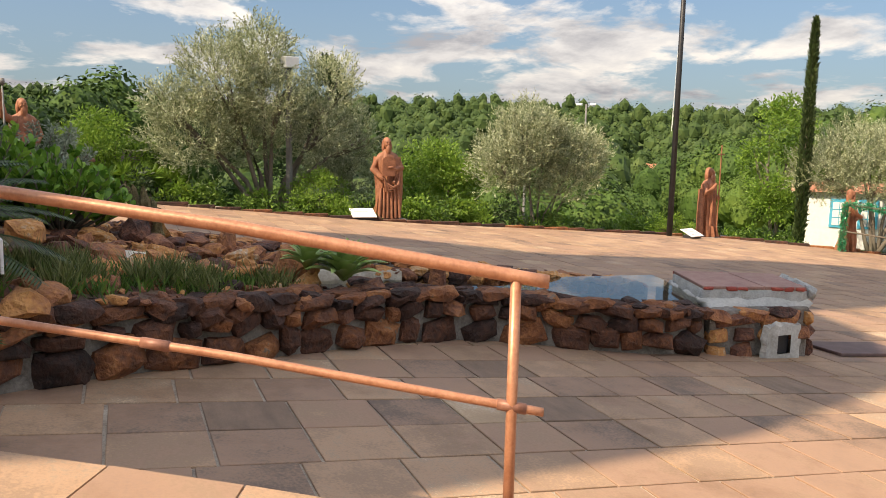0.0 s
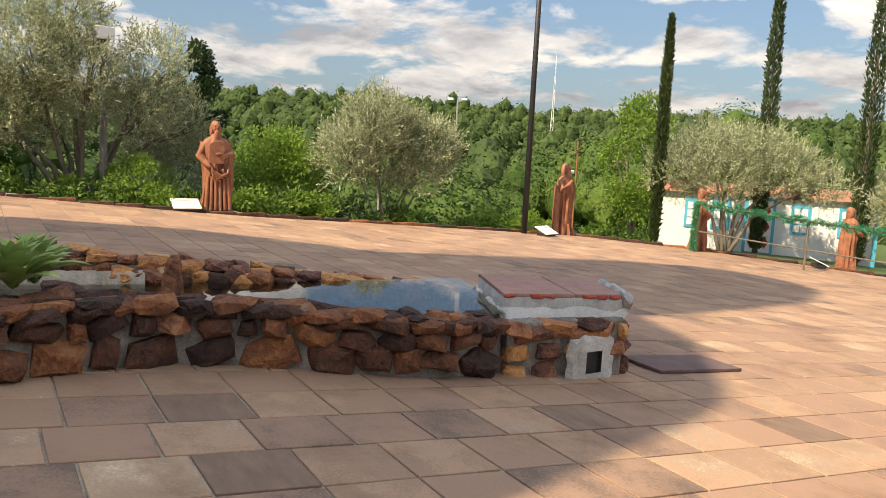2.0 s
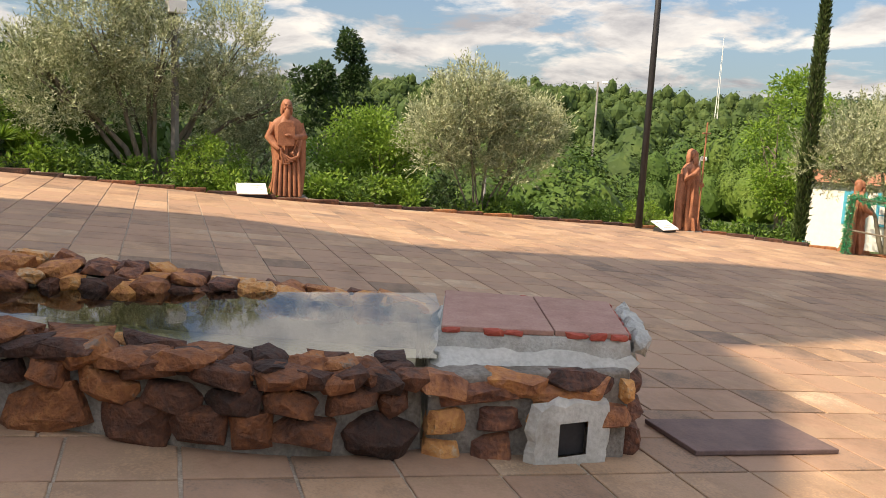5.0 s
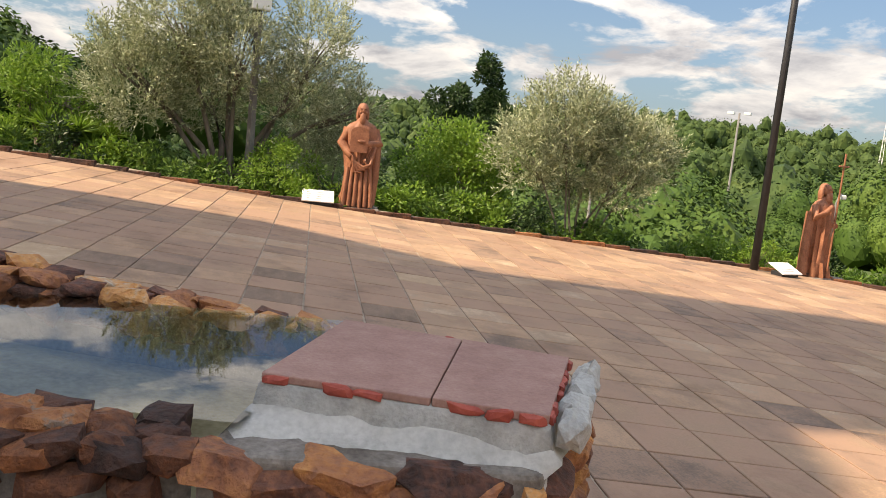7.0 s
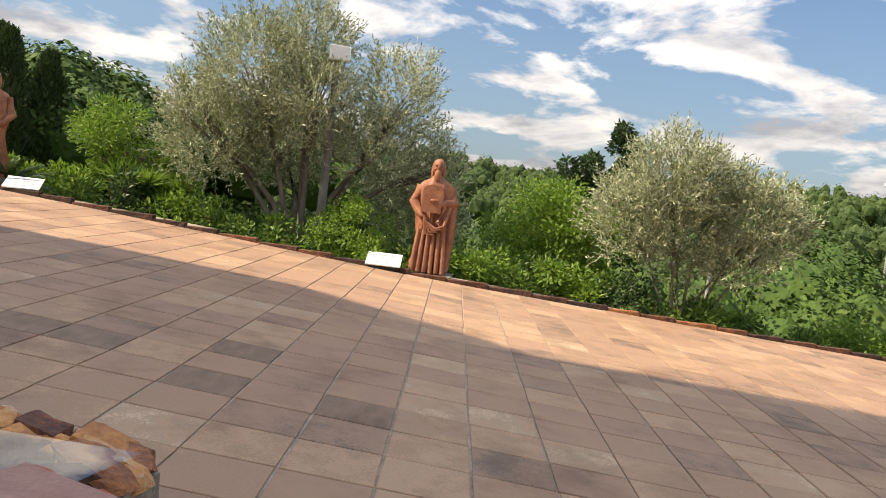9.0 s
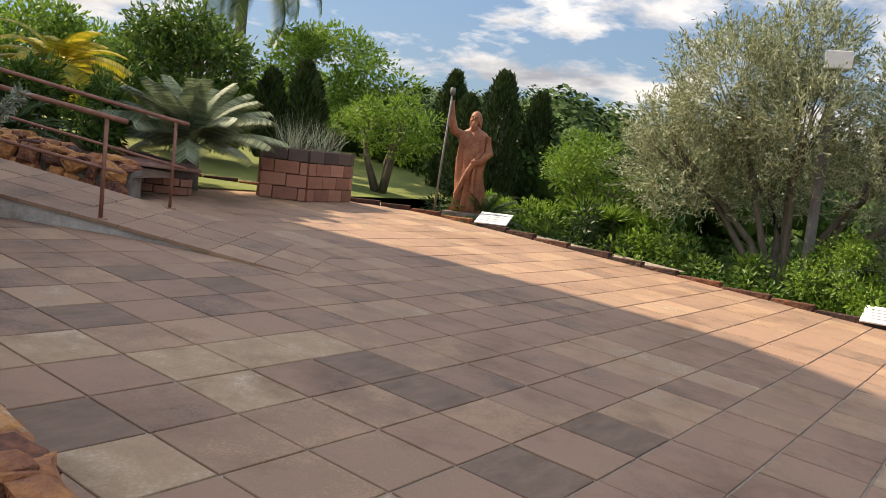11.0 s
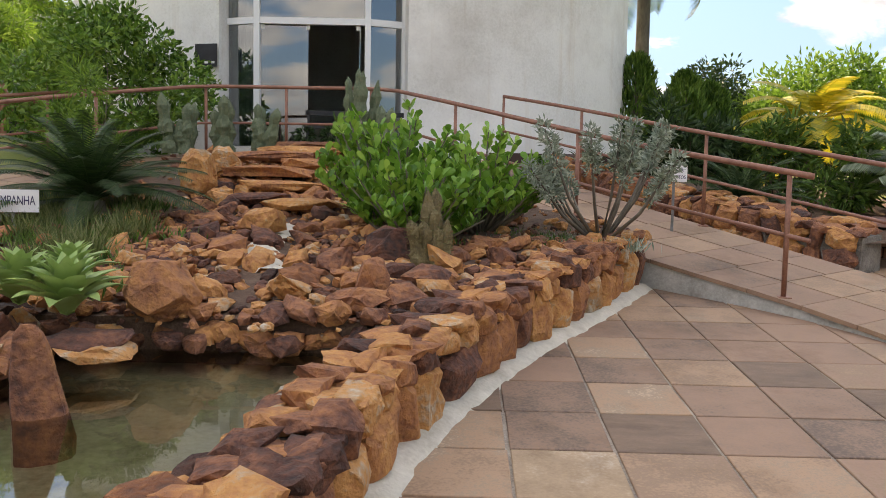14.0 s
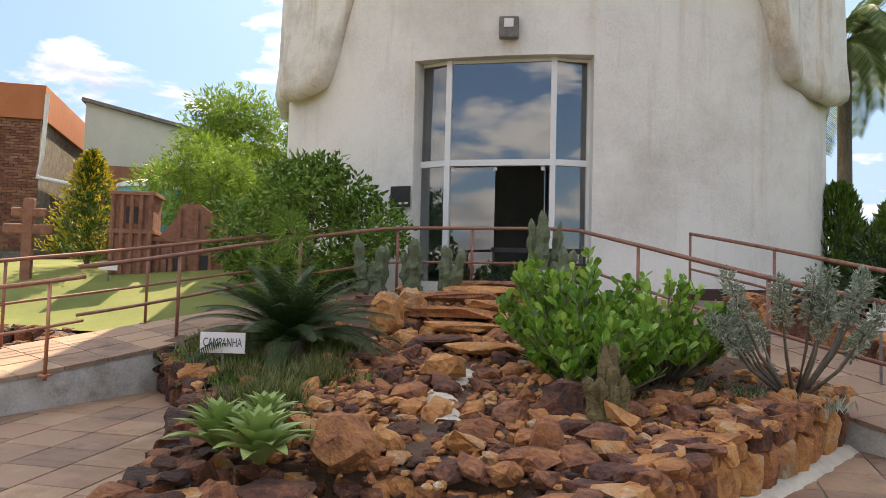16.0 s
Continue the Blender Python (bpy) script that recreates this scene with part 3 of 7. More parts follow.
FLOOR_Z = 0.88
chapel = thing("chapel", "tall white plaster chapel with rounded walls and a draped hem", "building")
OP0, OP1, OPT = -2.38, 0.80, 4.86
angs = sorted(set([i * math.pi / 60 for i in range(-60, 60)] + [math.asin(OP0 / A_B), math.asin(OP1 / A_B)]))
zs = [0.0, FLOOR_Z, 2.0, 3.0, 4.0, OPT, 6.0, 8.0, 10.0]


def shell(name, angs, zs, o_out, o_in, hole, mat, parent, wob=0.0):
    bm = bmesh.new()
    n = len(angs)
    vo, vi = {}, {}
    for i, t in enumerate(angs):
        for k, z in enumerate(zs):
            w = wob * noise.noise((math.sin(t) * 4, math.cos(t) * 4, z * 0.6))
            p, q = ring(t, o_out + w), ring(t, o_in)
            vo[i, k] = bm.verts.new((p.x, p.y, z))
            vi[i, k] = bm.verts.new((q.x, q.y, z))
    gone = {(i, k) for i in range(n) for k in range(len(zs) - 1) if hole(angs[i], angs[(i + 1) % n], zs[k], zs[k + 1])}
    for i in range(n):
        j = (i + 1) % n
        for k in range(len(zs) - 1):
            if (i, k) in gone:
                continue
            bm.faces.new((vo[i, k], vo[j, k], vo[j, k + 1], vo[i, k + 1]))
            bm.faces.new((vi[j, k], vi[i, k], vi[i, k + 1], vi[j, k + 1]))
            for (a, b), (e0, e1) in ((((i - 1) % n, k), ((i, k), (i, k + 1))), ((j, k), ((j, k + 1), (j, k)))):
                if (a, b) in gone:
                    bm.faces.new((vo[e0], vo[e1], vi[e1], vi[e0]))
            if k == 0 or (i, k - 1) in gone:
                bm.faces.new((vo[j, k], vo[i, k], vi[i, k], vi[j, k]))
            if k == len(zs) - 2 or (i, k + 1) in gone:
                bm.faces.new((vo[i, k + 1], vo[j, k + 1], vi[j, k + 1], vi[i, k + 1]))
    return part(name, bm, mat, parent, smooth=True)


def door_hole(t0, t1, z0, z1):
    v = A_B * math.sin((t0 + t1) / 2)
    return math.cos(t0) > 0 and OP0 < v < OP1 and FLOOR_Z - 0.01 <= z0 and z1 <= OPT + 0.01


wall_ob = shell("wall", angs, zs, 0.0, -T_B, door_hole, M_PLASTER, chapel, 0.05)
md = wall_ob.modifiers.new("edges", "EDGE_SPLIT")
md.split_angle = radians(40)


def hem(t):
    v = abs(A_B * math.sin(t))
    if math.cos(t) < 0:
        return 4.6
    h = 9.0 - 2.6 * smooth((v - 1.5) / 2.0) - 1.75 * smooth((v - 3.5) / 0.75)
    return h + 0.12 * math.sin(9 * t + 1)


# unseen above the hem; shoulder heights are set so the plaza shadow fits
bm = bmesh.new()
dr = [i * math.pi / 90 for i in range(-90, 90)]
rows = []
for t in dr:
    fold = 0.10 * math.sin(11 * t) + 0.06 * math.sin(23 * t + 2)
    h = hem(t)
    prof = [(h, 0.0), (h - 0.07, 0.12 + fold), (h + 0.02, 0.26 + fold), (h + 0.2, 0.30 + fold), (h + 0.8, 0.24 + fold), (13.5, 0.1 + fold * 0.5), (15.6, -0.3), (17.3, -1.4), (18.4, -3.0)]
    rows.append([bm.verts.new((*ring(t, o).xy, z)) for z, o in prof])
for i in range(len(rows)):
    a, b = rows[i], rows[(i + 1) % len(rows)]
    for k in range(len(a) - 1):
        bm.faces.new((a[k], b[k], b[k + 1], a[k + 1]))
part("draped_upper_wall", bm, M_PLASTER_OLD, chapel, smooth=True)
# unseen upper figure, added to cast the narrow far end of the shadow
bm = bmesh.new()
rows = []
for i in range(28):
    t = 2 * math.pi * i / 28
    rows.append([bm.verts.new((C_B.x + 0.4 + r * math.sin(t), C_B.y - r * 0.8 * math.cos(t), z)) for z, r in ((17.0, 2.9), (21.0, 2.6), (24.4, 2.2), (26.4, 1.6), (27.4, 0.4))])
for i in range(28):
    a, b = rows[i], rows[(i + 1) % 28]
    for k in range(4):
        bm.faces.new((a[k], b[k], b[k + 1], a[k + 1]))
part("roof", bm, M_PLASTER, chapel, smooth=True)


# glazing of the opening: three bays, transom, door
glaz = thing("window_1", "tall glazed chapel entrance with white aluminium frames, one leaf open", "window", kind="structure")
bays = [(-2.30, 0.32), (-1.74, 0.20), (0.12, 0.20), (0.72, 0.34)]
gp = [on_wall(v, -i) for v, i in bays]
TR = 3.0


def panel(name, a, b, z0, z1, th, mat, parent, off=0.0, label=""):
    a, b = Vector(a), Vector(b)
    d = (b - a).normalized()
    nrm = Vector((d.y, -d.x, 0)) * -1
    bm = bmesh.new()
    q = [a + nrm * (off - th / 2), b + nrm * (off - th / 2), b + nrm * (off + th / 2), a + nrm * (off + th / 2)]
    lo = [bm.verts.new((p.x, p.y, z0)) for p in q]
    hi = [bm.verts.new((p.x, p.y, z1)) for p in q]
    bm.faces.new(lo[::-1])
    bm.faces.new(hi)
    for k in range(4):
        bm.faces.new((lo[k], lo[(k + 1) % 4], hi[(k + 1) % 4], hi[k]))
    return part(name, bm, mat, parent, label)


for k in range(3):
    a, b = gp[k], gp[k + 1]
    panel("transom", a, b, TR - 0.05, TR + 0.06, 0.09, M_ALU, glaz)
    panel("head_rail", a, b, OPT - 0.06, OPT - 0.005, 0.07, M_ALU, glaz)
    g = panel("upper_pane", a.lerp(b, 0.01), a.lerp(b, 0.99), TR + 0.06, OPT - 0.06, 0.012, M_GLASS, glaz)
    g.visible_shadow = False
    if k != 1:
        g = panel("lower_pane", a.lerp(b, 0.01), a.lerp(b, 0.99), FLOOR_Z + 0.02, TR - 0.05, 0.012, M_GLASS, glaz)
        g.visible_shadow = False
for k in (0, 1, 2, 3):
    p = gp[k]
    d = (gp[min(k + 1, 3)] - gp[max(k - 1, 0)]).normalized() * (0.05 if k in (1, 2) else 0.025)
    panel("mullion", p - d, p + d, FLOOR_Z, OPT - 0.005, 0.11, M_ALU, glaz)
a, b = gp[1], gp[2]
g = panel("door_leaf", a.lerp(b, 0.03), a.lerp(b, 0.46), FLOOR_Z + 0.02, TR - 0.07, 0.014, M_GLASS, glaz, 0.03, "tinted glass door leaf")
g.visible_shadow = False
g2 = panel("open_door_leaf", a.lerp(b, 0.93), a.lerp(b, 0.93) + U * 0.85, FLOOR_Z + 0.02, TR - 0.07, 0.014, M_GLASS, glaz, 0, "tinted glass door leaf standing open inwards")
g2.visible_shadow = False
for t in (0.05, 0.46, 0.91):
    q = a.lerp(b, t)
    panel("hinge", q - L_AX * 0.03, q + L_AX * 0.03, TR - 0.13, TR - 0.06, 0.05, M_ALU, glaz, 0.03)
# curtain behind the narrow bay
bm = bmesh.new()
vs = []
for i in range(41):
    s = i / 40
    p = gp[0].lerp(gp[1], 0.06 + 0.9 * s) + U * (0.18 + 0.035 * math.sin(i * 1.9))
    vs.append((bm.verts.new((p.x, p.y, FLOOR_Z + 0.02)), bm.verts.new((p.x, p.y, OPT - 0.1))))
for (a0, a1), (b0, b1) in zip(vs, vs[1:]):
    bm.faces.new((a0, b0, b1, a1))
cu = tagged(part("curtain", bm, M_CURTAIN, smooth=True), "pale green full-height curtain hanging behind the glass", "curtain")
so = cu.modifiers.new("thick", "SOLIDIFY")
so.thickness = 0.01
# room behind the glass: floor, back wall; its dimness is put into the floor's colour
tagged(part("floor", boxed(-7.6, 12.0, 0.6, 2.6, 18.3, FLOOR_Z - 0.01), M_DARKROOM), "floor inside the chapel, coloured near black for the room's shade", "floor", kind="structure")
# landing in front of the chapel
lv = [W_IN[-1], E_IN[-1], E_OUT[-1], (2.6, 12.2, 0.85), (-7.6, 11.0, 0.85), W_OUT[-1]]
bm = bmesh.new()
hi = [bm.verts.new((p[0], p[1], 0.86)) for p in lv]
lo = [bm.verts.new((p[0], p[1], 0.0)) for p in lv]
bm.faces.new(hi)
for k in range(len(lv)):
    bm.faces.new((lo[k], lo[(k + 1) % len(lv)], hi[(k + 1) % len(lv)], hi[k]))
tagged(part("landing", bm, M_JOINT), "paved landing before the chapel door", "floor", kind="structure")


# ---- ramps ----
def ramp(name, inner, outer, label):
    ob = thing(name, label, "ramp", kind="structure")
    bm = bmesh.new()
    n = 40
    li, lo_ = length(inner), length(outer)
    rows = []
    for i in range(n + 1):
        p, _ = along(inner, li * i / n)
        q, _ = along(outer, lo_ * i / n)
        rows.append((bm.verts.new((p.x, p.y, -0.03)), bm.verts.new((p.x, p.y, p.z - 0.008)), bm.verts.new((q.x, q.y, q.z - 0.008)), bm.verts.new((q.x, q.y, -0.03))))
    for a, b in zip(rows, rows[1:]):
        for k in range(3):
            bm.faces.new((a[k], b[k], b[k + 1], a[k + 1]))
    part("ramp_body", bm, M_CONCRETE, ob, "whitewashed concrete ramp body")
    cells = int(li / 0.46)
    r = random.Random(len(name))
    for i in range(cells):
        cuts = [0, 0.34 + r.uniform(-.03, .03), 0.67 + r.uniform(-.03, .03), 1]
        for c0, c1 in zip(cuts, cuts[1:]):
            q = []
            for s, c in ((i, c0), (i + 1, c0), (i + 1, c1), (i, c1)):
                s2 = (s + (0.016 if s == i else -0.004)) / cells
                p, _ = along(inner, li * s2)
                o, _ = along(outer, lo_ * s2)
                q.append(p.lerp(o, c + (0.008 if c == c0 else -0.008) - (0.02 if c == 0 else 0)))
            vs = [(v.x, v.y, v.z - 0.03) for v in q] + [(v.x, v.y, v.z + 0.004 + r.uniform(0, .003)) for v in q]
            part("tile", (vs, [(4, 5, 6, 7), (0, 1, 5, 4), (1, 2, 6, 5), (2, 3, 7, 6), (3, 0, 4, 7)]), M_TILE, ob)
    return ob


ramp("ramp_1", E_IN, E_OUT, "sloping tiled ramp with a whitewashed concrete side")
ramp("ramp_2", W_IN, W_OUT, "curved tiled ramp with a stone-faced concrete side")


# ---- stone walls of the pond and garden ----
def wall_stone(r, w, h, d, mat_name, mat):
    """A dressed face stone: a rounded block w by h with depth d, its face outwards along +y."""
    pts = []
    for sx in (-1, 1):
        for sz in (-1, 1):
            jx, jz = r.uniform(0.55, 0.98), r.uniform(0.55, 0.98)
            pts.append((sx * w / 2 * jx, -d * 0.5, sz * h / 2 * jz))
            pts.append((sx * w / 2 * jx, d * r.uniform(0.15, 0.35), sz * h / 2 * jz))
            pts.append((sx * w / 2 * jx * 0.72, d * r.uniform(0.42, 0.62), sz * h / 2 * jz * 0.68))
    for _ in range(5):
        a = r.uniform(0, 6.28)
        pts.append((math.cos(a) * w * 0.5, r.uniform(-0.1, 0.3) * d, math.sin(a) * h * 0.5))
    for _ in range(4):
        pts.append((r.uniform(-.3, .3) * w, d * r.uniform(0.5, 0.75), r.uniform(-.3, .3) * h))
    bm = hull(pts)
    bmesh.ops.recalc_face_normals(bm, faces=bm.faces)
    craggy(bm, r.uniform(0, 50), min(w, h) * 0.07)
    me = bpy.data.meshes.new(mat_name)
    bm.to_mesh(me)
    bm.free()
    me.materials.append(mat)
    return me


def stone_wall(name, label, path, h0, h1, thick, mat, rows, side, seed, base=None, depth=0.14):
    """A low wall of mortared field stones along a path of its outer foot. side: +1 where the outside lies to the right of the way."""
    ob = thing(name, label, "stone wall", kind="structure")
    r = random.Random(seed)
    ln = length(path)
    bm = bmesh.new()
    n = max(8, int(ln / 0.2))
    prev = None
    for i in range(n + 1):
        p, d = along([(*q[:2], 0) for q in path], ln * i / n * 0.9999)
        out = Vector((d.y, -d.x, 0)) * side
        h = h0 + (h1 - h0) * i / n - 0.05
        cur = [bm.verts.new((*(p - out * o).xy, z)) for o, z in ((0.06, -0.02), (0.09, h), (thick, h), (thick, -0.02))]
        if prev:
            for k in range(3):
                bm.faces.new((prev[k], cur[k], cur[k + 1], prev[k + 1]))
        else:
            bm.faces.new(cur)
        prev = cur
    bm.faces.new(prev)
    part("mortar_core", bm, M_MORTAR, ob, "grey mortar core")
    for k, (f0, f1) in enumerate(rows):
        s = r.uniform(0, 0.1)
        while s < ln - 0.05:
            w = r.uniform(0.17, 0.46) if k == 0 else r.uniform(0.13, 0.36)
            w = min(w, ln - s)
            if w < 0.07:
                break
            p, d = along([(*q[:2], 0) for q in path], s + w / 2)
            out = Vector((d.y, -d.x, 0)) * side
            h = h0 + (h1 - h0) * (s / ln)
            z0, z1 = h * f0, h * f1
            hh = (z1 - z0) * r.uniform(0.95, 1.45)
            me = wall_stone(r, w * 1.03, hh, depth * r.uniform(0.8, 1.3), "stone", mat)
            ang = math.degrees(math.atan2(out.y, out.x)) - 90
            q = p - out * 0.07
            part("stone", me, None, ob, m=pose(q.x, q.y, (z0 + z1) / 2 + r.uniform(-.02, .03), r.uniform(-8, 8), r.uniform(-24, 24), ang + r.uniform(-8, 8)))
            s += w
    s = 0.0
    while s < ln - 0.08:
        w = r.uniform(0.16, 0.36)
        p, d = along([(*q[:2], 0) for q in path], min(s + w / 2, ln))
        out = Vector((d.y, -d.x, 0)) * side
        h = h0 + (h1 - h0) * (s / ln)
        for o in (0.09, thick * 0.5, thick - 0.05):
            q = p - out * (o + r.uniform(-.04, .03))
            me = ROCKS_FLAT[r.randrange(len(ROCKS_FLAT))] if mat is M_ROCK else ROCKS_FLAT_D[r.randrange(len(ROCKS_FLAT_D))]
            part("stone", me, None, ob, m=pose(q.x, q.y, h - 0.03 + r.uniform(-.015, .03), r.uniform(-10, 10), r.uniform(-10, 10), math.degrees(math.atan2(d.y, d.x)) + r.uniform(-20, 20)) @ Matrix.Diagonal((w * 1.15, r.uniform(.18, .28), r.uniform(.10, .18), 1)))
        s += w * 0.95
    return ob


ROCKS = [rock_mesh("rock", M_ROCK, 100 + i, 0.8) for i in range(10)]
ROCKS_FLAT = [rock_mesh("flat_rock", M_ROCK, 200 + i, 0.8, 22, 0.7) for i in range(8)]
ROCKS_D = [rock_mesh("dark_rock", M_ROCK_DARK, 300 + i, 0.8) for i in range(8)]
ROCKS_FLAT_D = [rock_mesh("dark_flat_rock", M_ROCK_DARK, 400 + i, 0.8, 22, 0.7) for i in range(8)]
ROWS3 = [(0.0, 0.46), (0.46, 0.76), (0.74, 0.98)]
stone_wall("stone_wall_west", "low wall of rough dark sandstone with grey mortar around the pond", W_WALL, 0.43, 0.42, 0.34, M_ROCK_DARK, ROWS3, -1, 5)
stone_wall("stone_wall_east", "low wall of upright orange sandstone blocks along the garden", E_WALL, 0.38, 0.50, 0.36, M_ROCK, [(0.0, 0.74), (0.62, 1.0)], 1, 9)

# cream cement strip at the foot of the east wall
bm = bmesh.new()
prev = None
r0 = random.Random(4)
for i in range(61):
    p, d = along([(*q[:2], 0) for q in E_WALL], length([(*q[:2], 0) for q in E_WALL]) * i / 60 * 0.9999)
    o = Vector((d.y, -d.x, 0))
    cur = [bm.verts.new((*(p + o * a).xy, z)) for a, z in ((-0.1, 0.05), (0.01, 0.045), (0.075 + r0.uniform(-.025, .025), 0.012), (0.10, -0.01))]
    if prev:
        for k in range(3):
            bm.faces.new((prev[k], cur[k], cur[k + 1], prev[k + 1]))
    prev = cur
tagged(part("cement_strip", bm, M_CREAM, smooth=True), "smeared cream cement strip at the wall's foot", "trim", kind="structure")

# cream cement ledge along the pond side of the east wall
bm = bmesh.new()
prev = None
LEDGE = rounded([(-1.02, 0.62), (-0.99, 0.8), (-0.87, 1.4), (-0.72, 1.95), (-0.62, 2.2)], 2)
for i in range(41):
    p, d = along([(*q, 0) for q in LEDGE], length([(*q, 0) for q in LEDGE]) * i / 40 * 0.9999)
    o = Vector((d.y, -d.x, 0))
    z = 0.405 - 0.0819 * p.y + 0.012 * noise.noise((i * .7, 0, 0))
    wv = 0.05 * noise.noise((i * 0.45, 2, 0))
    cur = [bm.verts.new((*(p + o * a).xy, zz)) for a, zz in ((-0.07 + wv, z - 0.14), (-0.03 + wv, z - 0.015), (0.03 + wv, z), (0.10, z - 0.02))]
    if prev:
        for k in range(3):
            bm.faces.new((prev[k], cur[k], cur[k + 1], prev[k + 1]))
    prev = cur
tagged(part("cement_ledge", bm, M_OLDCEMENT, smooth=True), "smeared cream cement ledge at the pond's edge", "trim", kind="structure")

# the box at the end of the pond with its red slabs
QB = [(-3.19, -1.66), (-3.29, -2.84), (-2.42, -3.26), (-1.80, -2.02)]
QS = [(-2.83, -1.87), (-3.16, -2.84), (-2.39, -3.15), (-1.93, -2.20)]
bx = thing("pump_box", "mortared stone box with chipped red-painted slab lid and a square outlet", "pump box")


def prism(poly, z0, z1, bevel=0.0):
    bm = bmesh.new()
    lo = [bm.verts.new((x, y, z0)) for x, y in poly]
    hi = [bm.verts.new((x, y, z1)) for x, y in poly]
    bm.faces.new(lo[::-1])
    bm.faces.new(hi)
    for k in range(len(poly)):
        bm.faces.new((lo[k], lo[(k + 1) % len(poly)], hi[(k + 1) % len(poly)], hi[k]))
    if bevel:
        bmesh.ops.bevel(bm, geom=list(bm.edges), offset=bevel, segments=2, affect="EDGES", profile=0.5)
    return bm


def inset(poly, d):
    c = Vector((sum(p[0] for p in poly) / len(poly), sum(p[1] for p in poly) / len(poly)))
    return [tuple(Vector(p) + (c - Vector(p)).normalized() * d) for p in poly]


BOX_TOP = 0.642
part("body", prism(inset(QB, 0.05), -0.08, 0.47, 0.02), M_MORTAR, bx)
# rough cement: an upright band under the slabs and a sloping ledge down to the stones
rx = random.Random(3)


def cement_ring(name, rings, steps, wob, mat, label):
    """A trowelled band between closed outlines, each a polygon and its height."""
    bm = bmesh.new()
    rows = []
    for k, (poly, z, w) in enumerate(rings):
        row = []
        for i in range(len(poly)):
            a, b = Vector((*poly[i], 0)), Vector((*poly[(i + 1) % len(poly)], 0))
            for j in range(steps):
                p = a.lerp(b, j / steps)
                t = i + j / steps
                row.append(bm.verts.new((p.x + wob * w * noise.noise((t * 6, k * 3.1, 0.3)), p.y + wob * w * noise.noise((t * 6, k * 3.1, 7.3)), z + wob * w * noise.noise((t * 4, k * 2.0, 4.1)))))
        rows.append(row)
    n = len(rows[0])
    for a, b in zip(rows, rows[1:]):
        for i in range(n):
            bm.faces.new((a[i], a[(i + 1) % n], b[(i + 1) % n], b[i]))
    bm.faces.new(rows[-1])
    return part(name, bm, mat, bx, label, smooth=True)


cement_ring("mortar_ledge", [(inset(QB, 0.05), 0.36, 1), (inset(QB, 0.08), 0.43, 1), (inset(QS, -0.07), 0.49, 1), (inset(QS, -0.02), 0.53, 0.6), (inset(QS, 0.06), 0.55, 0)], 12, 0.05, M_CONCRETE, "smeared white cement ledge")
cement_ring("mortar_band", [(inset(QS, -0.03), 0.50, 0.5), (inset(QS, -0.015), 0.55, 1), (inset(QS, -0.006), 0.605, 0.5), (inset(QS, 0.01), BOX_TOP - 0.03, 0.3), (inset(QS, 0.05), BOX_TOP - 0.03, 0)], 12, 0.022, M_CEMENT, "grey trowelled cement band")
mid0, mid1 = Vector(QS[0]).lerp(Vector(QS[1]), 0.60), Vector(QS[3]).lerp(Vector(QS[2]), 0.54)
g0 = (mid1 - mid0).normalized()
sh = Vector((g0.y, -g0.x)) * 0.006
part("slab", prism([QS[0], tuple(mid0), tuple(mid1), QS[3]], BOX_TOP - 0.03, BOX_TOP, 0.005), M_REDSLAB, bx, "dusty red-painted stone slab")
part("slab", prism([tuple(mid0 + sh), QS[1], QS[2], tuple(mid1 + sh)], BOX_TOP - 0.03, BOX_TOP + 0.003, 0.005), M_REDSLAB, bx, "dusty red-painted stone slab")
# face stones: long flat ones under the ledge, squarer ones below
for k in (0, 1):
    a, b = Vector((*QB[k], 0)), Vector((*QB[k + 1], 0))
    d = (b - a).normalized()
    out = Vector((d.y, -d.x, 0))
    if out.dot(Vector((-1, -1, 0))) < 0:
        out = -out
    for z0, z1, w0, w1 in ((-0.06, 0.16, 0.2, 0.36), (0.16, 0.30, 0.2, 0.34), (0.30, 0.43, 0.3, 0.56)):
        s = 0.02
        while s < (b - a).length - 0.06:
            w = min(rx.uniform(w0, w1), (b - a).length - s)
            pc = a + d * (s + w / 2) - out * 0.05
            by_outlet = k == 0 and 0.48 < s + w / 2 < 1.14 and z0 < 0.14
            if not by_outlet and w > 0.08:
                part("stone", wall_stone(rx, w * 0.98, (z1 - z0) * 1.12, 0.14, "stone", M_ROCK), None, bx, m=pose(pc.x, pc.y, (z0 + z1) / 2, 0, rx.uniform(-5, 5), math.degrees(math.atan2(out.y, out.x)) - 90))
            s += w
# long flat stones bedded in the ledge
a, b = Vector((*QB[0], 0)), Vector((*QB[1], 0))
for f0, w in ((0.13, 0.34), (0.44, 0.42), (0.76, 0.44)):
    p = a.lerp(b, f0) + Vector((0.07, 0, 0))
    me = rock_mesh("ledge_stone", M_ROCK, int(700 + f0 * 100), 0.8, 30, 0.7)
    part("stone", me, None, bx, m=pose(p.x, p.y, 0.415, 0, 8, -85 + rx.uniform(-5, 5)) @ Matrix.Diagonal((w * 1.05, 0.26, 0.17, 1)))
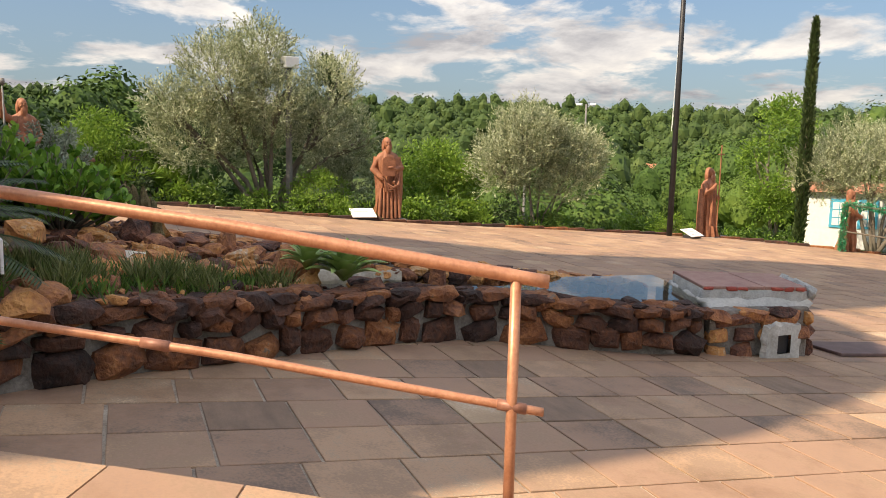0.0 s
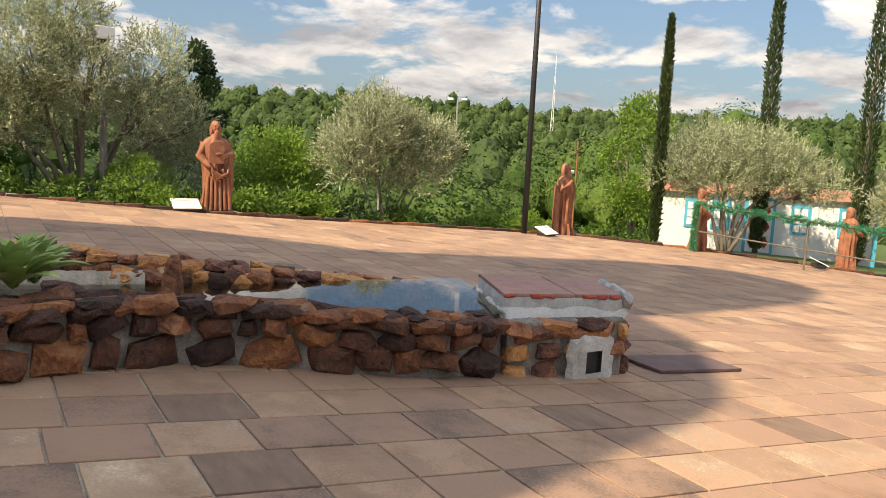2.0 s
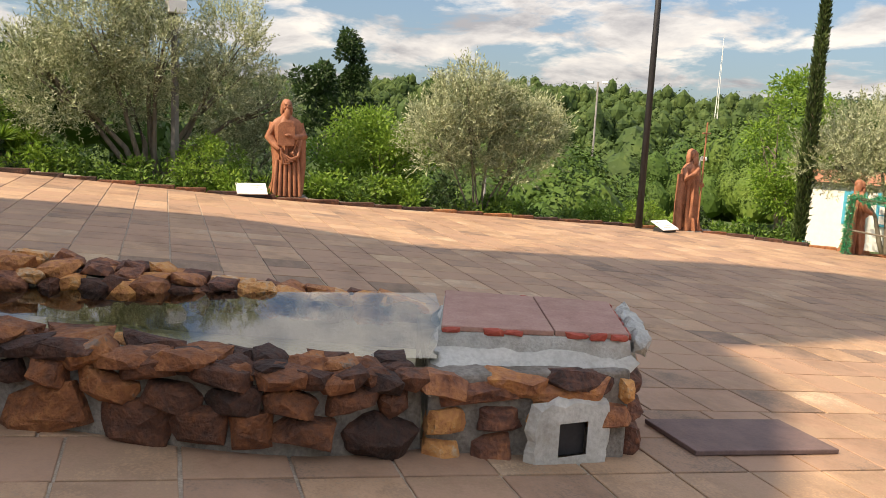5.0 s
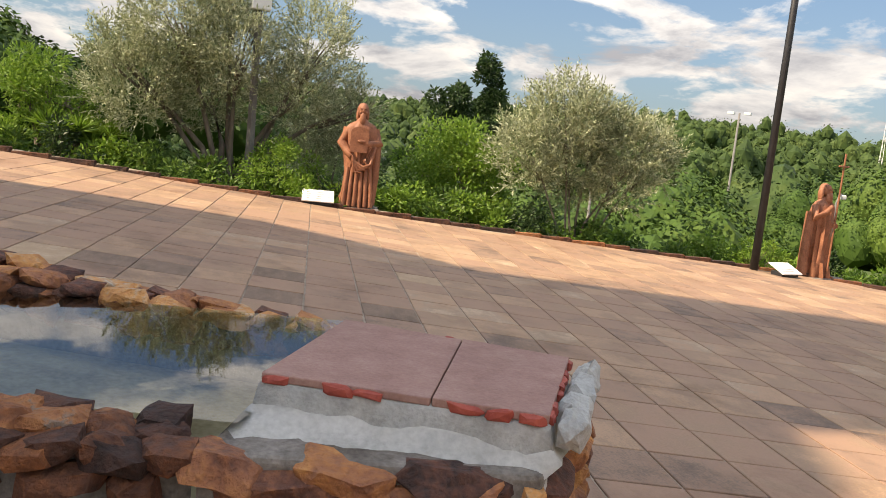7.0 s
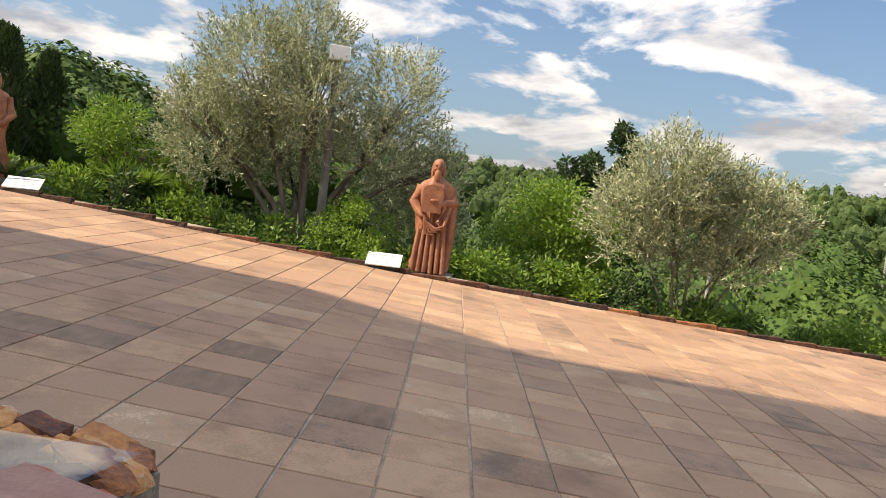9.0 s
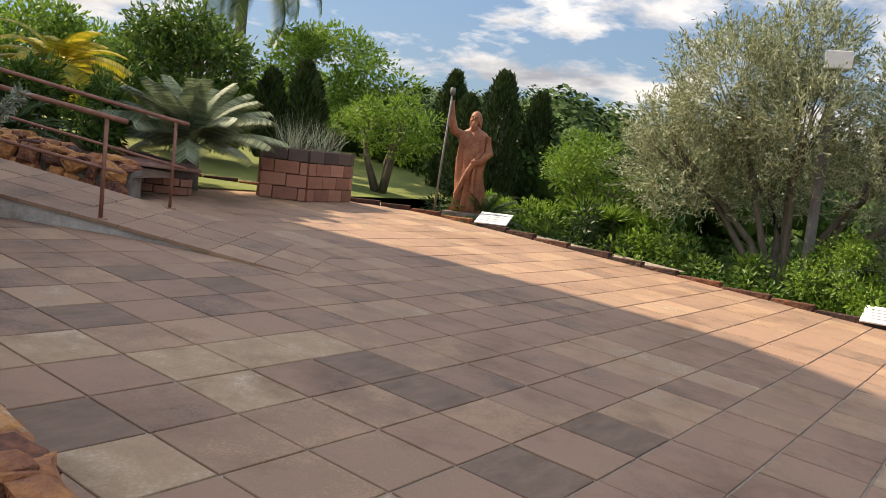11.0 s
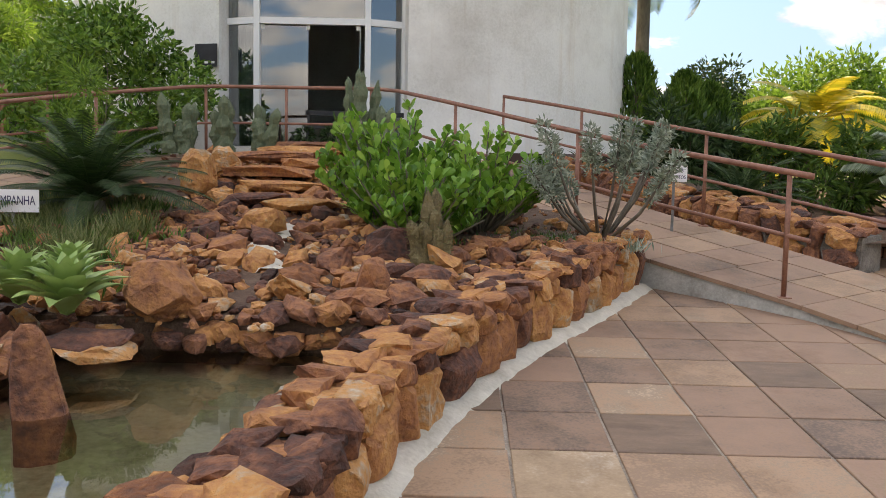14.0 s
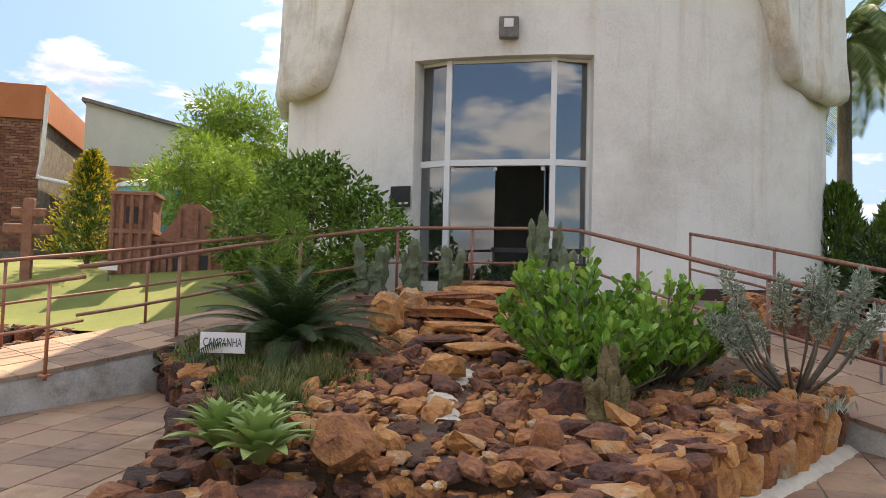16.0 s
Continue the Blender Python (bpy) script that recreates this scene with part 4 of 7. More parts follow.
# outlet: a smeared cement patch with a square hole, its shade a black plate
oc = Vector(QB[0]).lerp(Vector(QB[1]), 0.67)
pv_ = []
bm = bmesh.new()
for ring_k, (sc, dep) in enumerate(((1.0, 0.0), (0.86, 0.045), (0.42, 0.05))):
    for i in range(24):
        a = 2 * math.pi * i / 24
        k = max(abs(math.cos(a)), abs(math.sin(a)))
        rr_ = sc * (1 + (0.16 * noise.noise((i * 0.8, ring_k, 2.0)) if ring_k < 2 else 0)) / k ** 0.7
        pv_.append(bm.verts.new((-dep, -0.26 * rr_ * math.cos(a) if ring_k < 2 else -0.085 * math.cos(a) / k, 0.14 + (0.22 * rr_ * math.sin(a) if ring_k < 2 else 0.09 * math.sin(a) / k))))
for q in range(2):
    for i in range(24):
        bm.faces.new((pv_[q * 24 + i], pv_[q * 24 + (i + 1) % 24], pv_[q * 24 + 24 + (i + 1) % 24], pv_[q * 24 + 24 + i]))
part("outlet_plaster", bm, M_CONCRETE, bx, "white cement smeared round the outlet", m=pose(oc.x - 0.02, oc.y, 0, 0, 0, 4))
part("outlet", boxed(-0.012, -0.088, 0.045, 0.012, 0.088, 0.235, m=pose(oc.x - 0.025, oc.y, 0, 0, 0, 4)), M_BLACK, bx, "black plate painting the shade inside the square outlet")
# chipped red paint along the slabs' rim
for k in (0, 1, 2):
    a, b = Vector((*QS[k], 0)), Vector((*QS[(k + 1) % 4], 0))
    d = (b - a).normalized()
    n = 9
    for i in range(n):
        if rx.random() < 0.8 or i in (0, n - 1):
            p = a + d * ((i + 0.5) / n * (b - a).length)
            me = wall_stone(rx, (b - a).length / n * rx.uniform(.9, 1.25), rx.uniform(.028, .05), 0.03, "paint_chip", M_REDEDGE)
            part("paint_chip", me, None, bx, m=pose(p.x, p.y, BOX_TOP - 0.022, 0, rx.uniform(-3, 3), math.degrees(math.atan2(d.y, d.x)) + 180))
# raised cement lump with red smears at the slabs' outer end
for i in range(5):
    p = Vector((*QS[1], 0)).lerp(Vector((*QS[2], 0)), 0.10 + 0.2 * i) + Vector((-0.03, -0.075, 0))
    me = rock_mesh("cement_lump", M_CEMENT, 640 + i, 0.8, 30, 0.5)
    part("cement_lump", me, None, bx, m=pose(p.x, p.y, 0.585, 0, 0, -22 + rx.uniform(-8, 8)) @ Matrix.Diagonal((0.24, 0.13, 0.20, 1)))
tagged(part("loose_slab", boxed(-0.26, -0.53, 0.004, 0.26, 0.53, 0.035, 0.006, m=pose(-2.97, -3.82, 0, 0, 0, 1)), M_SLABDARK), "dark purplish stone slab lying on the plaza", "slab")

# pond bottom and water
POND = [(-2.98, -1.8), (-2.72, -0.2), (-2.55, 0.7), (-2.66, 1.6), (-2.7, 2.05), (-1.8, 2.25), (-0.7, 2.1), (-0.85, 0.9), (-1.0, 0.1), (-1.2, -0.6), (-1.32, -1.5), (-1.4, -2.3), (-2.0, -2.15)]
tagged(part("pond_bottom", prism(POND, -0.06, 0.06), M_POND), "murky stony bottom of the pond", "pond bottom", kind="structure")
wa = tagged(part("water", ([(x, y, 0.325) for x, y in POND][::-1], [tuple(range(len(POND)))]), M_WATER), "still pond water reflecting the sky", "water", kind="structure")
wa.visible_shadow = False

tagged(part("pond_bank", prism([(-2.95, 1.98), (-0.6, 1.98), (-0.5, 2.5), (-3.1, 2.5)], -0.05, 0.33), M_SOIL), "stony bank at the pond's upper end", "bank", kind="structure")
def offs_flat(path, d):
    """The flat polyline moved sideways, to the right of its way."""
    out = []
    for i, p in enumerate(path):
        a, b = Vector(path[max(i - 1, 0)][:2]), Vector(path[min(i + 1, len(path) - 1)][:2])
        w = (b - a).normalized()
        out.append((p[0] + w.y * d, p[1] - w.x * d))
    return out


shore = thing("shore_stones", "brown stones lining the pond's edge", "stones", kind="structure")
rsh = random.Random(77)
for i in range(34):
    x = -2.75 + 2.0 * i / 33 + rsh.uniform(-.04, .04)
    y = 1.94 + 0.10 * math.sin(i * 0.7) + rsh.uniform(-.06, .06)
    sz = rsh.uniform(.11, .22)
    part("rock", rsh.choice(ROCKS), None, shore, m=pose(x, y, 0.19 + rsh.uniform(0, .06), rsh.uniform(-20, 20), rsh.uniform(-20, 20), rsh.uniform(0, 360)) @ Matrix.Diagonal((sz * 1.3, sz, sz * .9, 1)))


inner_w = offs_flat(W_WALL, 0.38)
for i in range(30):
    p, d = along([(*q, 0) for q in inner_w], 0.35 + 3.9 * i / 29)
    sz = rsh.uniform(.16, .30)
    part("rock", rsh.choice(ROCKS_FLAT), None, shore, m=pose(p.x + rsh.uniform(-.04, .06), p.y, 0.30 + rsh.uniform(-.04, .04), rsh.uniform(-12, 12), rsh.uniform(-12, 12), rsh.uniform(0, 360)) @ Matrix.Diagonal((sz * 1.4, sz, sz * .8, 1)))
inner_e = offs_flat(E_WALL, -0.37)
for i in range(26):
    p, d = along([(*q, 0) for q in inner_e], 0.2 + 3.3 * i / 25)
    sz = rsh.uniform(.16, .28)
    part("rock", rsh.choice(ROCKS_FLAT + ROCKS_FLAT_D), None, shore, m=pose(p.x + rsh.uniform(-.03, .03), p.y, 0.31 + rsh.uniform(-.03, .03), rsh.uniform(-10, 10), rsh.uniform(-10, 10), rsh.uniform(0, 360)) @ Matrix.Diagonal((sz * 1.3, sz * .9, sz * .8, 1)))
for x, y, z, sx, sy, sz, tn in ((-2.62, 1.15, .33, .42, .34, .20, 20), (-2.42, 1.25, .32, .34, .30, .22, 70), (-2.08, 1.32, .33, .46, .34, .13, 10), (-2.72, 0.8, .30, .38, .30, .2, 50), (-2.68, 1.45, .38, .3, .3, .24, 0)):
    part("rock", rsh.choice(ROCKS_FLAT), None, shore, m=pose(x, y, z, rsh.uniform(-14, 14), rsh.uniform(-10, 10), tn) @ Matrix.Diagonal((sx, sy, sz, 1)))


# ---- kerb ----
kb = thing("kerb", "dark mossy stone kerb along the plaza's rim", "kerb", kind="structure")
kl = length([(*p[:2], 0) for p in KERB])
s, rk = 2.5, random.Random(12)
while s < kl - 1:
    w = rk.uniform(0.55, 0.8)
    p, d = along([(*q[:2], 0) for q in KERB], s + w / 2)
    n_out = Vector((-d.y, d.x, 0))
    p = p + n_out * 0.06
    part("stone", boxed(-w / 2 + .008, -0.07, -0.25, w / 2 - .008, 0.07, 0.055 + rk.uniform(0, .02), 0.012), M_ROCK_DARK, kb, m=pose(p.x, p.y, rise(p.x, p.y), 0, 0, math.degrees(math.atan2(d.y, d.x))))
    s += w


# ---- rock garden ----
def gz(x, y):
    z = 0.34 + 0.12 * smooth((y - 1.7) / 2) + 0.17 * smooth((y - 3.5) / 3) + 0.17 * smooth((y - 6.1) / 0.6) + 0.12 * smooth((y - 7) / 1.5)
    return z + 0.02 * noise.noise((x * 3, y * 3, 0))


GT = [tuple(p[:2]) for p in GARDEN]
bm = bmesh.new()
gcell, vmap = 0.18, {}
for i in range(-32, 11):
    for j in range(8, 50):
        x, y = i * gcell, j * gcell
        if y < 2.1 and -2.75 < x < -0.75:
            continue
        if all(poly_area_points(GT, x + a, y + b) for a in (0, gcell) for b in (0, gcell)):
            q = []
            for a, b in ((i, j), (i + 1, j), (i + 1, j + 1), (i, j + 1)):
                if (a, b) not in vmap:
                    vmap[a, b] = bm.verts.new((a * gcell, b * gcell, gz(a * gcell, b * gcell)))
                q.append(vmap[a, b])
            bm.faces.new(q)
garden = tagged(part("garden_bed", bm, M_SOIL, smooth=True), "raised rock garden bed of reddish gravel", "garden bed", kind="structure")


def stream_x(y):
    return -1.55 - 0.30 * smooth((y - 2) / 3) - 0.5 * smooth((y - 4.5) / 3)


rr = random.Random(21)
stones = thing("rock_cascade", "dry cascade of tumbled rust-coloured stones", "rocks", kind="structure")
rest_v, rest_f = [], []
count = 0
spots = []
cells = collections.defaultdict(list)
for k in range(15000):
    y = rr.uniform(1.9, 8.5)
    x = rr.uniform(-4.6, 1.3)
    if not poly_area_points(GT, x, y):
        continue
    d = abs(x - stream_x(y))
    half = 1.35 if y < 5 else (1.0 if y < 6.2 else 0.75)
    east = x > stream_x(y) and y < 4.2
    if d > half and not east:
        if rr.random() > 0.06:
            continue
    if d < 0.16 and 2.2 < y < 5.2 and rr.random() < 0.9:
        continue
    size = rr.choice((0.07, 0.08, 0.1, 0.11, 0.13, 0.15, 0.18, 0.23, 0.28) if k < 4000 else (0.06, 0.07, 0.08, 0.1, 0.12)) * rr.uniform(0.8, 1.2)
    ci, cj = int(x * 3 + 100), int(y * 3)
    if any((x - a) ** 2 + (y - b) ** 2 < ((size + c) * 0.36) ** 2 for u in (-1, 0, 1) for v in (-1, 0, 1) for a, b, c in cells[ci + u, cj + v]):
        continue
    cells[ci, cj].append((x, y, size))
    spots.append((x, y, size))
spots.sort(key=lambda q: q[1])
for x, y, size in spots:
    m = pose(x, y, gz(x, y) + size * 0.16, rr.uniform(-25, 25), rr.uniform(-25, 25), rr.uniform(0, 360)) @ Matrix.Diagonal((size * rr.uniform(1, 1.5), size * rr.uniform(.8, 1.1), size * rr.uniform(.55, .9), 1))
    me = rr.choice(ROCKS + ROCKS_FLAT + ROCKS_D[:2])
    if count < 300:
        part("rock", me, None, stones, m=m)
        count += 1
    else:
        b0 = len(rest_v)
        rest_v += [tuple(m @ v.co) for v in me.vertices]
        rest_f += [tuple(b0 + i for i in p.vertices) for p in me.polygons]
if rest_f:
    tagged(part("rubble", (rest_v, rest_f), M_ROCK_FAR), "tumbled reddish stones of the upper cascade", "rocks", kind="stuff")
# pebbles between the stones
rest_v, rest_f = [], []
for k in range(1500):
    y, x = rr.uniform(1.7, 8.3), rr.uniform(-4.6, 1.3)
    if not poly_area_points(GT, x, y) or (x < -3 and rr.random() < 0.6):
        continue
    size = rr.uniform(0.03, 0.08)
    me = rr.choice(ROCKS)
    m = pose(x, y, gz(x, y) + size * 0.1, rr.uniform(0, 90), 0, rr.uniform(0, 360)) @ Matrix.Diagonal((size, size, size * .7, 1))
    b0 = len(rest_v)
    rest_v += [tuple(m @ v.co) for v in me.vertices]
    rest_f += [tuple(b0 + i for i in p.vertices) for p in me.polygons]
tagged(part("pebbles", (rest_v, rest_f), M_ROCK_FAR), "small reddish pebbles on the garden bed", "pebbles", kind="stuff")

# cream cement runnel down the cascade
bm = bmesh.new()
prev = None
for i in range(41):
    y = 2.9 + 1.6 * i / 40
    x = stream_x(y) + 0.08 * math.sin(y * 3)
    w = 0.10 + 0.04 * math.sin(i * 1.3)
    cur = [bm.verts.new((x + o * w, y, gz(x, y) + z)) for o, z in ((-1.2, -0.02), (-0.7, 0.035), (0.7, 0.035), (1.2, -0.02))]
    if prev:
        for k in range(3):
            bm.faces.new((prev[k], cur[k], cur[k + 1], prev[k + 1]))
    prev = cur
tagged(part("cement_runnel", bm, M_CREAM, smooth=True), "cream cement water channel between the stones", "trim", kind="structure")


def lone_rock(label, x, y, z, sx, sy, sz, seed, tilt=0, turn=0, flat=0.8, mat=None, square=0.35):
    me = rock_mesh("boulder", mat or M_ROCK, seed, flat, 40, square)
    ob = part("boulder", me, m=pose(x, y, z, tilt, 0, turn) @ Matrix.Diagonal((sx, sy, sz, 1)))
    return tagged(ob, label, "boulder", "garden boulders")


for a in [("upright orange boulder on the cascade", -0.78, 2.4, 0.48, .24, .2, .42, 31), ("large brown boulder beside the clusia shrub", -0.75, 3.25, .55, .42, .36, .42, 32),
          ("dark brown boulder beneath the cycad", -3.05, 6.0, .85, .5, .45, .7, 33), ("brown boulder at the head of the cascade", -2.95, 6.6, .95, .45, .4, .5, 34),
          ("rounded brown boulder beside the agave", -1.95, 1.95, .48, .46, .42, .48, 35), ("upright brown boulder next to a cactus", -.5, 3.2, .55, .2, .2, .45, 36),
          ("flat tilted slab stone by the pond", -2.15, 1.35, .36, .5, .34, .16, 37), ("brown boulder in the middle of the cascade", -1.9, 4.1, .62, .42, .36, .36, 38)]:
    lone_rock(*a)
# ledges of flat slabs at the head
for i, (x, y, z, w, dd) in enumerate([(-2.25, 6.25, 0.72, 1.0, .5), (-2.45, 6.55, 0.86, 1.1, .5), (-2.0, 6.75, .93, .8, .45), (-2.5, 7.2, .99, 1.0, .5), (-2.3, 7.7, 1.03, 1.2, .5), (-2.3, 8.25, 1.08, 1.5, .45), (-1.8, 5.2, .64, .8, .5), (-2.3, 5.5, .66, .7, .5)]):
    lone_rock("flat sandstone ledge at the head of the cascade", x, y, z, w, dd, 0.17, 60 + i, 0, rr.uniform(-12, 12), 0.8, None, 0.7)
# pointed stone standing in the pond
bm = hull([(0.5 * w * math.cos(a) + lean, 0.5 * w * 0.55 * math.sin(a), z) for z, w, lean in ((0.0, .25, .02), (.12, .25, .02), (.28, .215, .0), (.42, .18, -.015), (.52, .15, -.025), (.585, .11, -.03), (.62, .05, -.03)) for a in [i * 0.7 for i in range(9)]])
craggy(bm, 5, 0.012)
tagged(part("standing_stone", bm, M_ROCK, m=pose(-2.0, 0.6, 0.02, 0, 0, 35)), "round-topped brown stone standing in the pond", "stone")


# ---- rails ----
def rail(name, path, h, mat, r_top, r_mid, post_at, label, mids=(0.52,), start=0.0, end=None, over=0.12):
    ob = thing(name, label, "handrail")
    ln = length(path)
    end = ln if end is None else end
    n = 36
    pts = [along(path, start + (end - start) * i / n * 0.99999)[0] for i in range(n + 1)]
    pipe("top_rail", [p + Vector((0, 0, h)) for p in pts], r_top, mat, ob)
    for f_ in mids:
        pipe("mid_rail", [p + Vector((0, 0, h * f_)) for p in pts], r_mid, mat, ob)
    for s in post_at:
        p, d = along(path, s)
        part("post", tube_data([[(p + Vector((0, 0, -0.05)), r_top * 0.8), (p + Vector((0, 0, h)), r_top * 0.8)]], 10), mat, ob, smooth=True)
        part("base_plate", boxed(p.x - .05, p.y - .05, p.z - .01, p.x + .05, p.y + .05, p.z + .012, 0.003), mat, ob)
    return ob


def offs(path, d):
    out = []
    for i, p in enumerate(path):
        a, b = Vector(path[max(i - 1, 0)]), Vector(path[min(i + 1, len(path) - 1)])
        w = (b - a)
        w.z = 0
        w.normalize()
        out.append(Vector(p) + Vector((-w.y, w.x, 0)) * d)
    return out


inner_rail = offs(E_IN, -0.06) + [Vector((-1.6, 8.72, 0.86)), Vector((-2.6, 8.8, 0.86)), Vector((-3.6, 8.72, 0.86))] + offs(W_IN, 0.06)[::-1]
li = length(inner_rail)
e_in_l = length(E_IN)
w_in_l = length(W_IN)
s_p1 = 2.05
rail("handrail_long", inner_rail, 1.0, M_RUSTRAIL, 0.026, 0.018, [s_p1 + 0.1, s_p1 + 2.3, s_p1 + 4.4, e_in_l + 0.3, e_in_l + 1.5, e_in_l + 2.6, li - w_in_l + 1.6, li - w_in_l + 3.4], "rust-brown pipe handrail running round the rock garden", (0.5,), s_p1 - 0.1, li - w_in_l + 4.6)
near_rail = [Vector(p) for p in ((-5.83, 4.45, 0.38), (-6.04, 3.78, 0.325), (-6.36, 3.06, 0.29), (-6.81, 2.07, 0.215))]
nrl = length(near_rail)
hr = rail("handrail_near", near_rail, 0.93, M_COPPER, 0.024, 0.016, [nrl - 0.11, nrl - 2.2], "copper-painted pipe handrail at the foot of the ramp", (0.515,))
for sj in (nrl - 1.35, nrl - 0.11):
    p, d = along(near_rail, sj)
    p = p + Vector((0, 0, 0.93 * 0.515))
    part("sleeve", tube_data([[(p - d * 0.05, 0.020), (p + d * 0.05, 0.020)]], 10), M_RUSTRAIL, hr, "rusty pipe sleeve", smooth=True)
eo = offs(E_OUT, 0.04)
eol = length(eo)
rail("handrail_outer", eo, 1.0, M_RUSTRAIL, 0.024, 0.017, [2.05, 4.2, 6.2, eol - 0.5], "rust-brown pipe handrail on the ramp's outer side", (0.5,), 1.9, eol - 0.5)
wo = offs(W_OUT, -0.04)
wol = length(wo)
rail("handrail_lawn", wo, 1.0, M_RUSTRAIL, 0.024, 0.017, [3.6, 5.4, 7.2, wol - 0.2], "rust-brown pipe handrail between ramp and lawn", (0.5,), 3.4, wol)

# ---- plants ----
def blade_mesh(name, ln, w, arch, mat, segs=6, fold=0.25, round_tip=0.0):
    vs, fs = [], []
    for i in range(segs + 1):
        t = i / segs
        ww = w * (0.35 + 1.3 * t) * (1 - t) ** (0.75 - round_tip) if t < 1 else 0
        ww = w * 0.5 * min(1.0, 0.55 + 1.6 * t) * (1 - max(0, (t - 0.5) / 0.5) ** (1.6 + round_tip))
        y, z = ln * t * math.cos(arch * t), ln * t * math.sin(0.9 - arch * t)
        y = ln * (math.sin(0.9) * 0 + t * math.cos(0.9 - arch * t))
        vs += [(-ww, y, z + ww * fold), (0, y, z), (ww, y, z + ww * fold)]
    for i in range(segs):
        a = i * 3
        fs += [(a, a + 1, a + 4, a + 3), (a + 1, a + 2, a + 5, a + 4)]
    return mesh_of(name, vs, fs, mat, True)


def rosette(name, label, cat, m, leaf_me, count, tilt0, tilt1, scale0=1.0, scale1=0.6, seed=0, group=""):
    ob = thing(name, label, cat, m, group)
    r = random.Random(seed)
    for i in range(count):
        t = i / count
        q = pose(0, 0, 0.02 + 0.05 * t, 0, 0, i * 137.5 + r.uniform(-12, 12)) @ pose(0, 0, 0, tilt0 + (tilt1 - tilt0) * t + r.uniform(-6, 6), 0, 0)
        s = scale0 + (scale1 - scale0) * t
        part("leaf", leaf_me, None, ob, m=q @ Matrix.Diagonal((s, s, s, 1)))
    return ob


AG = blade_mesh("agave_leaf", 0.44, 0.15, 0.55, M_AGAVE, 7, 0.4)
for i, (x, y, z, s) in enumerate([(-2.66, 1.68, 0.44, 0.85), (-2.33, 1.55, 0.42, 0.9), (-2.5, 1.95, 0.5, 0.7)]):
    rosette("agave", "pale green fox-tail agave rosette among the rocks", "agave", pose(x, y, z, 0, 0, i * 50) @ Matrix.Scale(s, 4), AG, 34, -4, 52, 1.0, 0.8, i, "agaves by the pond")
AG2 = blade_mesh("spiky_leaf", 0.55, 0.09, 0.4, M_CACTUS, 6, 0.35)
for i, (x, y, z) in enumerate([(0.35, 7.9, .6), (0.75, 7.5, .5), (1.0, 8.3, .6)]):
    rosette("spiky_agave", "grey-green spiky agave behind the ramp", "agave", pose(x + 1.2, y + 1.1, z + .05, 0, 0, 0), AG2, 26, 0, 60, 1.0, .8, 7 + i, "spiky agaves")


def frond_mesh(name, ln, leaflets, lf, wf, arch, mat, vee=0.5, start=0.15, droop=0.0):
    pts, dirs = [], []
    rach = []
    for i in range(12):
        t = i / 11
        a = 1.0 - arch * t
        rach.append(Vector((0, 0, 0)) if i == 0 else rach[-1] + Vector((0, math.cos(a), math.sin(a))) * (ln / 11))
    vs, fs = tube_data([[(p, 0.010 * (1 - 0.8 * i / 11)) for i, p in enumerate(rach)]], 4)
    for i in range(leaflets):
        t = start + (1 - start) * i / (leaflets - 1)
        k = min(10, int(t * 11))
        p = rach[k].lerp(rach[k + 1], t * 11 - k)
        d = (rach[k + 1] - rach[k]).normalized()
        upv = d.cross(Vector((1, 0, 0)))
        size = lf * (0.45 + 0.55 * math.sin(math.pi * min(1, t * 0.85 + 0.15)))
        for sgn in (-1, 1):
            w = (Vector((sgn, 0, 0)) + d * 0.55 - upv * vee * -1 * 0.6).normalized()
            w = Vector((w.x, w.y, w.z - droop)).normalized()
            side = d * wf * 0.5
            b0 = len(vs)
            tip = p + w * size
            tip.z -= droop * size * 0.3
            vs += [p - side, p + side, p + w * size * 0.55 + side, tip, p + w * size * 0.55 - side]
            fs += [(b0, b0 + 1, b0 + 2, b0 + 3), (b0, b0 + 3, b0 + 4)]
    return mesh_of(name, vs, fs, mat)


def frond_plant(name, label, cat, m, me, count, t0, t1, trunk_h=0.0, trunk_r=0.0, seed=0, scale=(1, 0.75)):
    ob = thing(name, label, cat, m)
    r = random.Random(seed)
    if trunk_h:
        part("trunk", tube_data([[((0, 0, -0.05), trunk_r * 1.15), ((0, 0, trunk_h * .5), trunk_r), ((0, 0, trunk_h), trunk_r * .9)]], 10), M_BARK, ob, smooth=True)
    for i in range(count):
        t = i / count
        s = scale[0] + (scale[1] - scale[0]) * t * r.uniform(0.8, 1.1)
        part("frond", me, None, ob, m=pose(0, 0, trunk_h, 0, 0, i * 137.5 + r.uniform(-10, 10)) @ pose(0, 0, 0, t0 + (t1 - t0) * t + r.uniform(-7, 7), r.uniform(-10, 10), 0) @ Matrix.Scale(s, 4))
    return ob


CY = frond_mesh("cycad_frond", 1.05, 46, 0.16, 0.012, 1.1, M_DARKLEAF, 0.5)
frond_plant("cycad", "dark green sago cycad with arching fronds", "cycad", pose(-3.65, 4.75, 0.55) @ Matrix.Scale(1.15, 4), CY, 52, -38, 38, 0.12, 0.11, 3)
frond_plant("cycad", "dark green sago cycad behind the ramp", "cycad", pose(3.3, 7.8, 0.35), CY, 30, -35, 35, 0.1, 0.1, 4)
frond_plant("cycad", "small sago cycad beneath the raised-arm statue", "cycad", pose(10.9, 5.0, -0.15), CY, 26, -30, 40, 0.1, 0.1, 5)
BU = frond_mesh("butia_frond", 1.6, 60, 0.42, 0.018, 1.05, M_BUTIA, 0.9, 0.2)
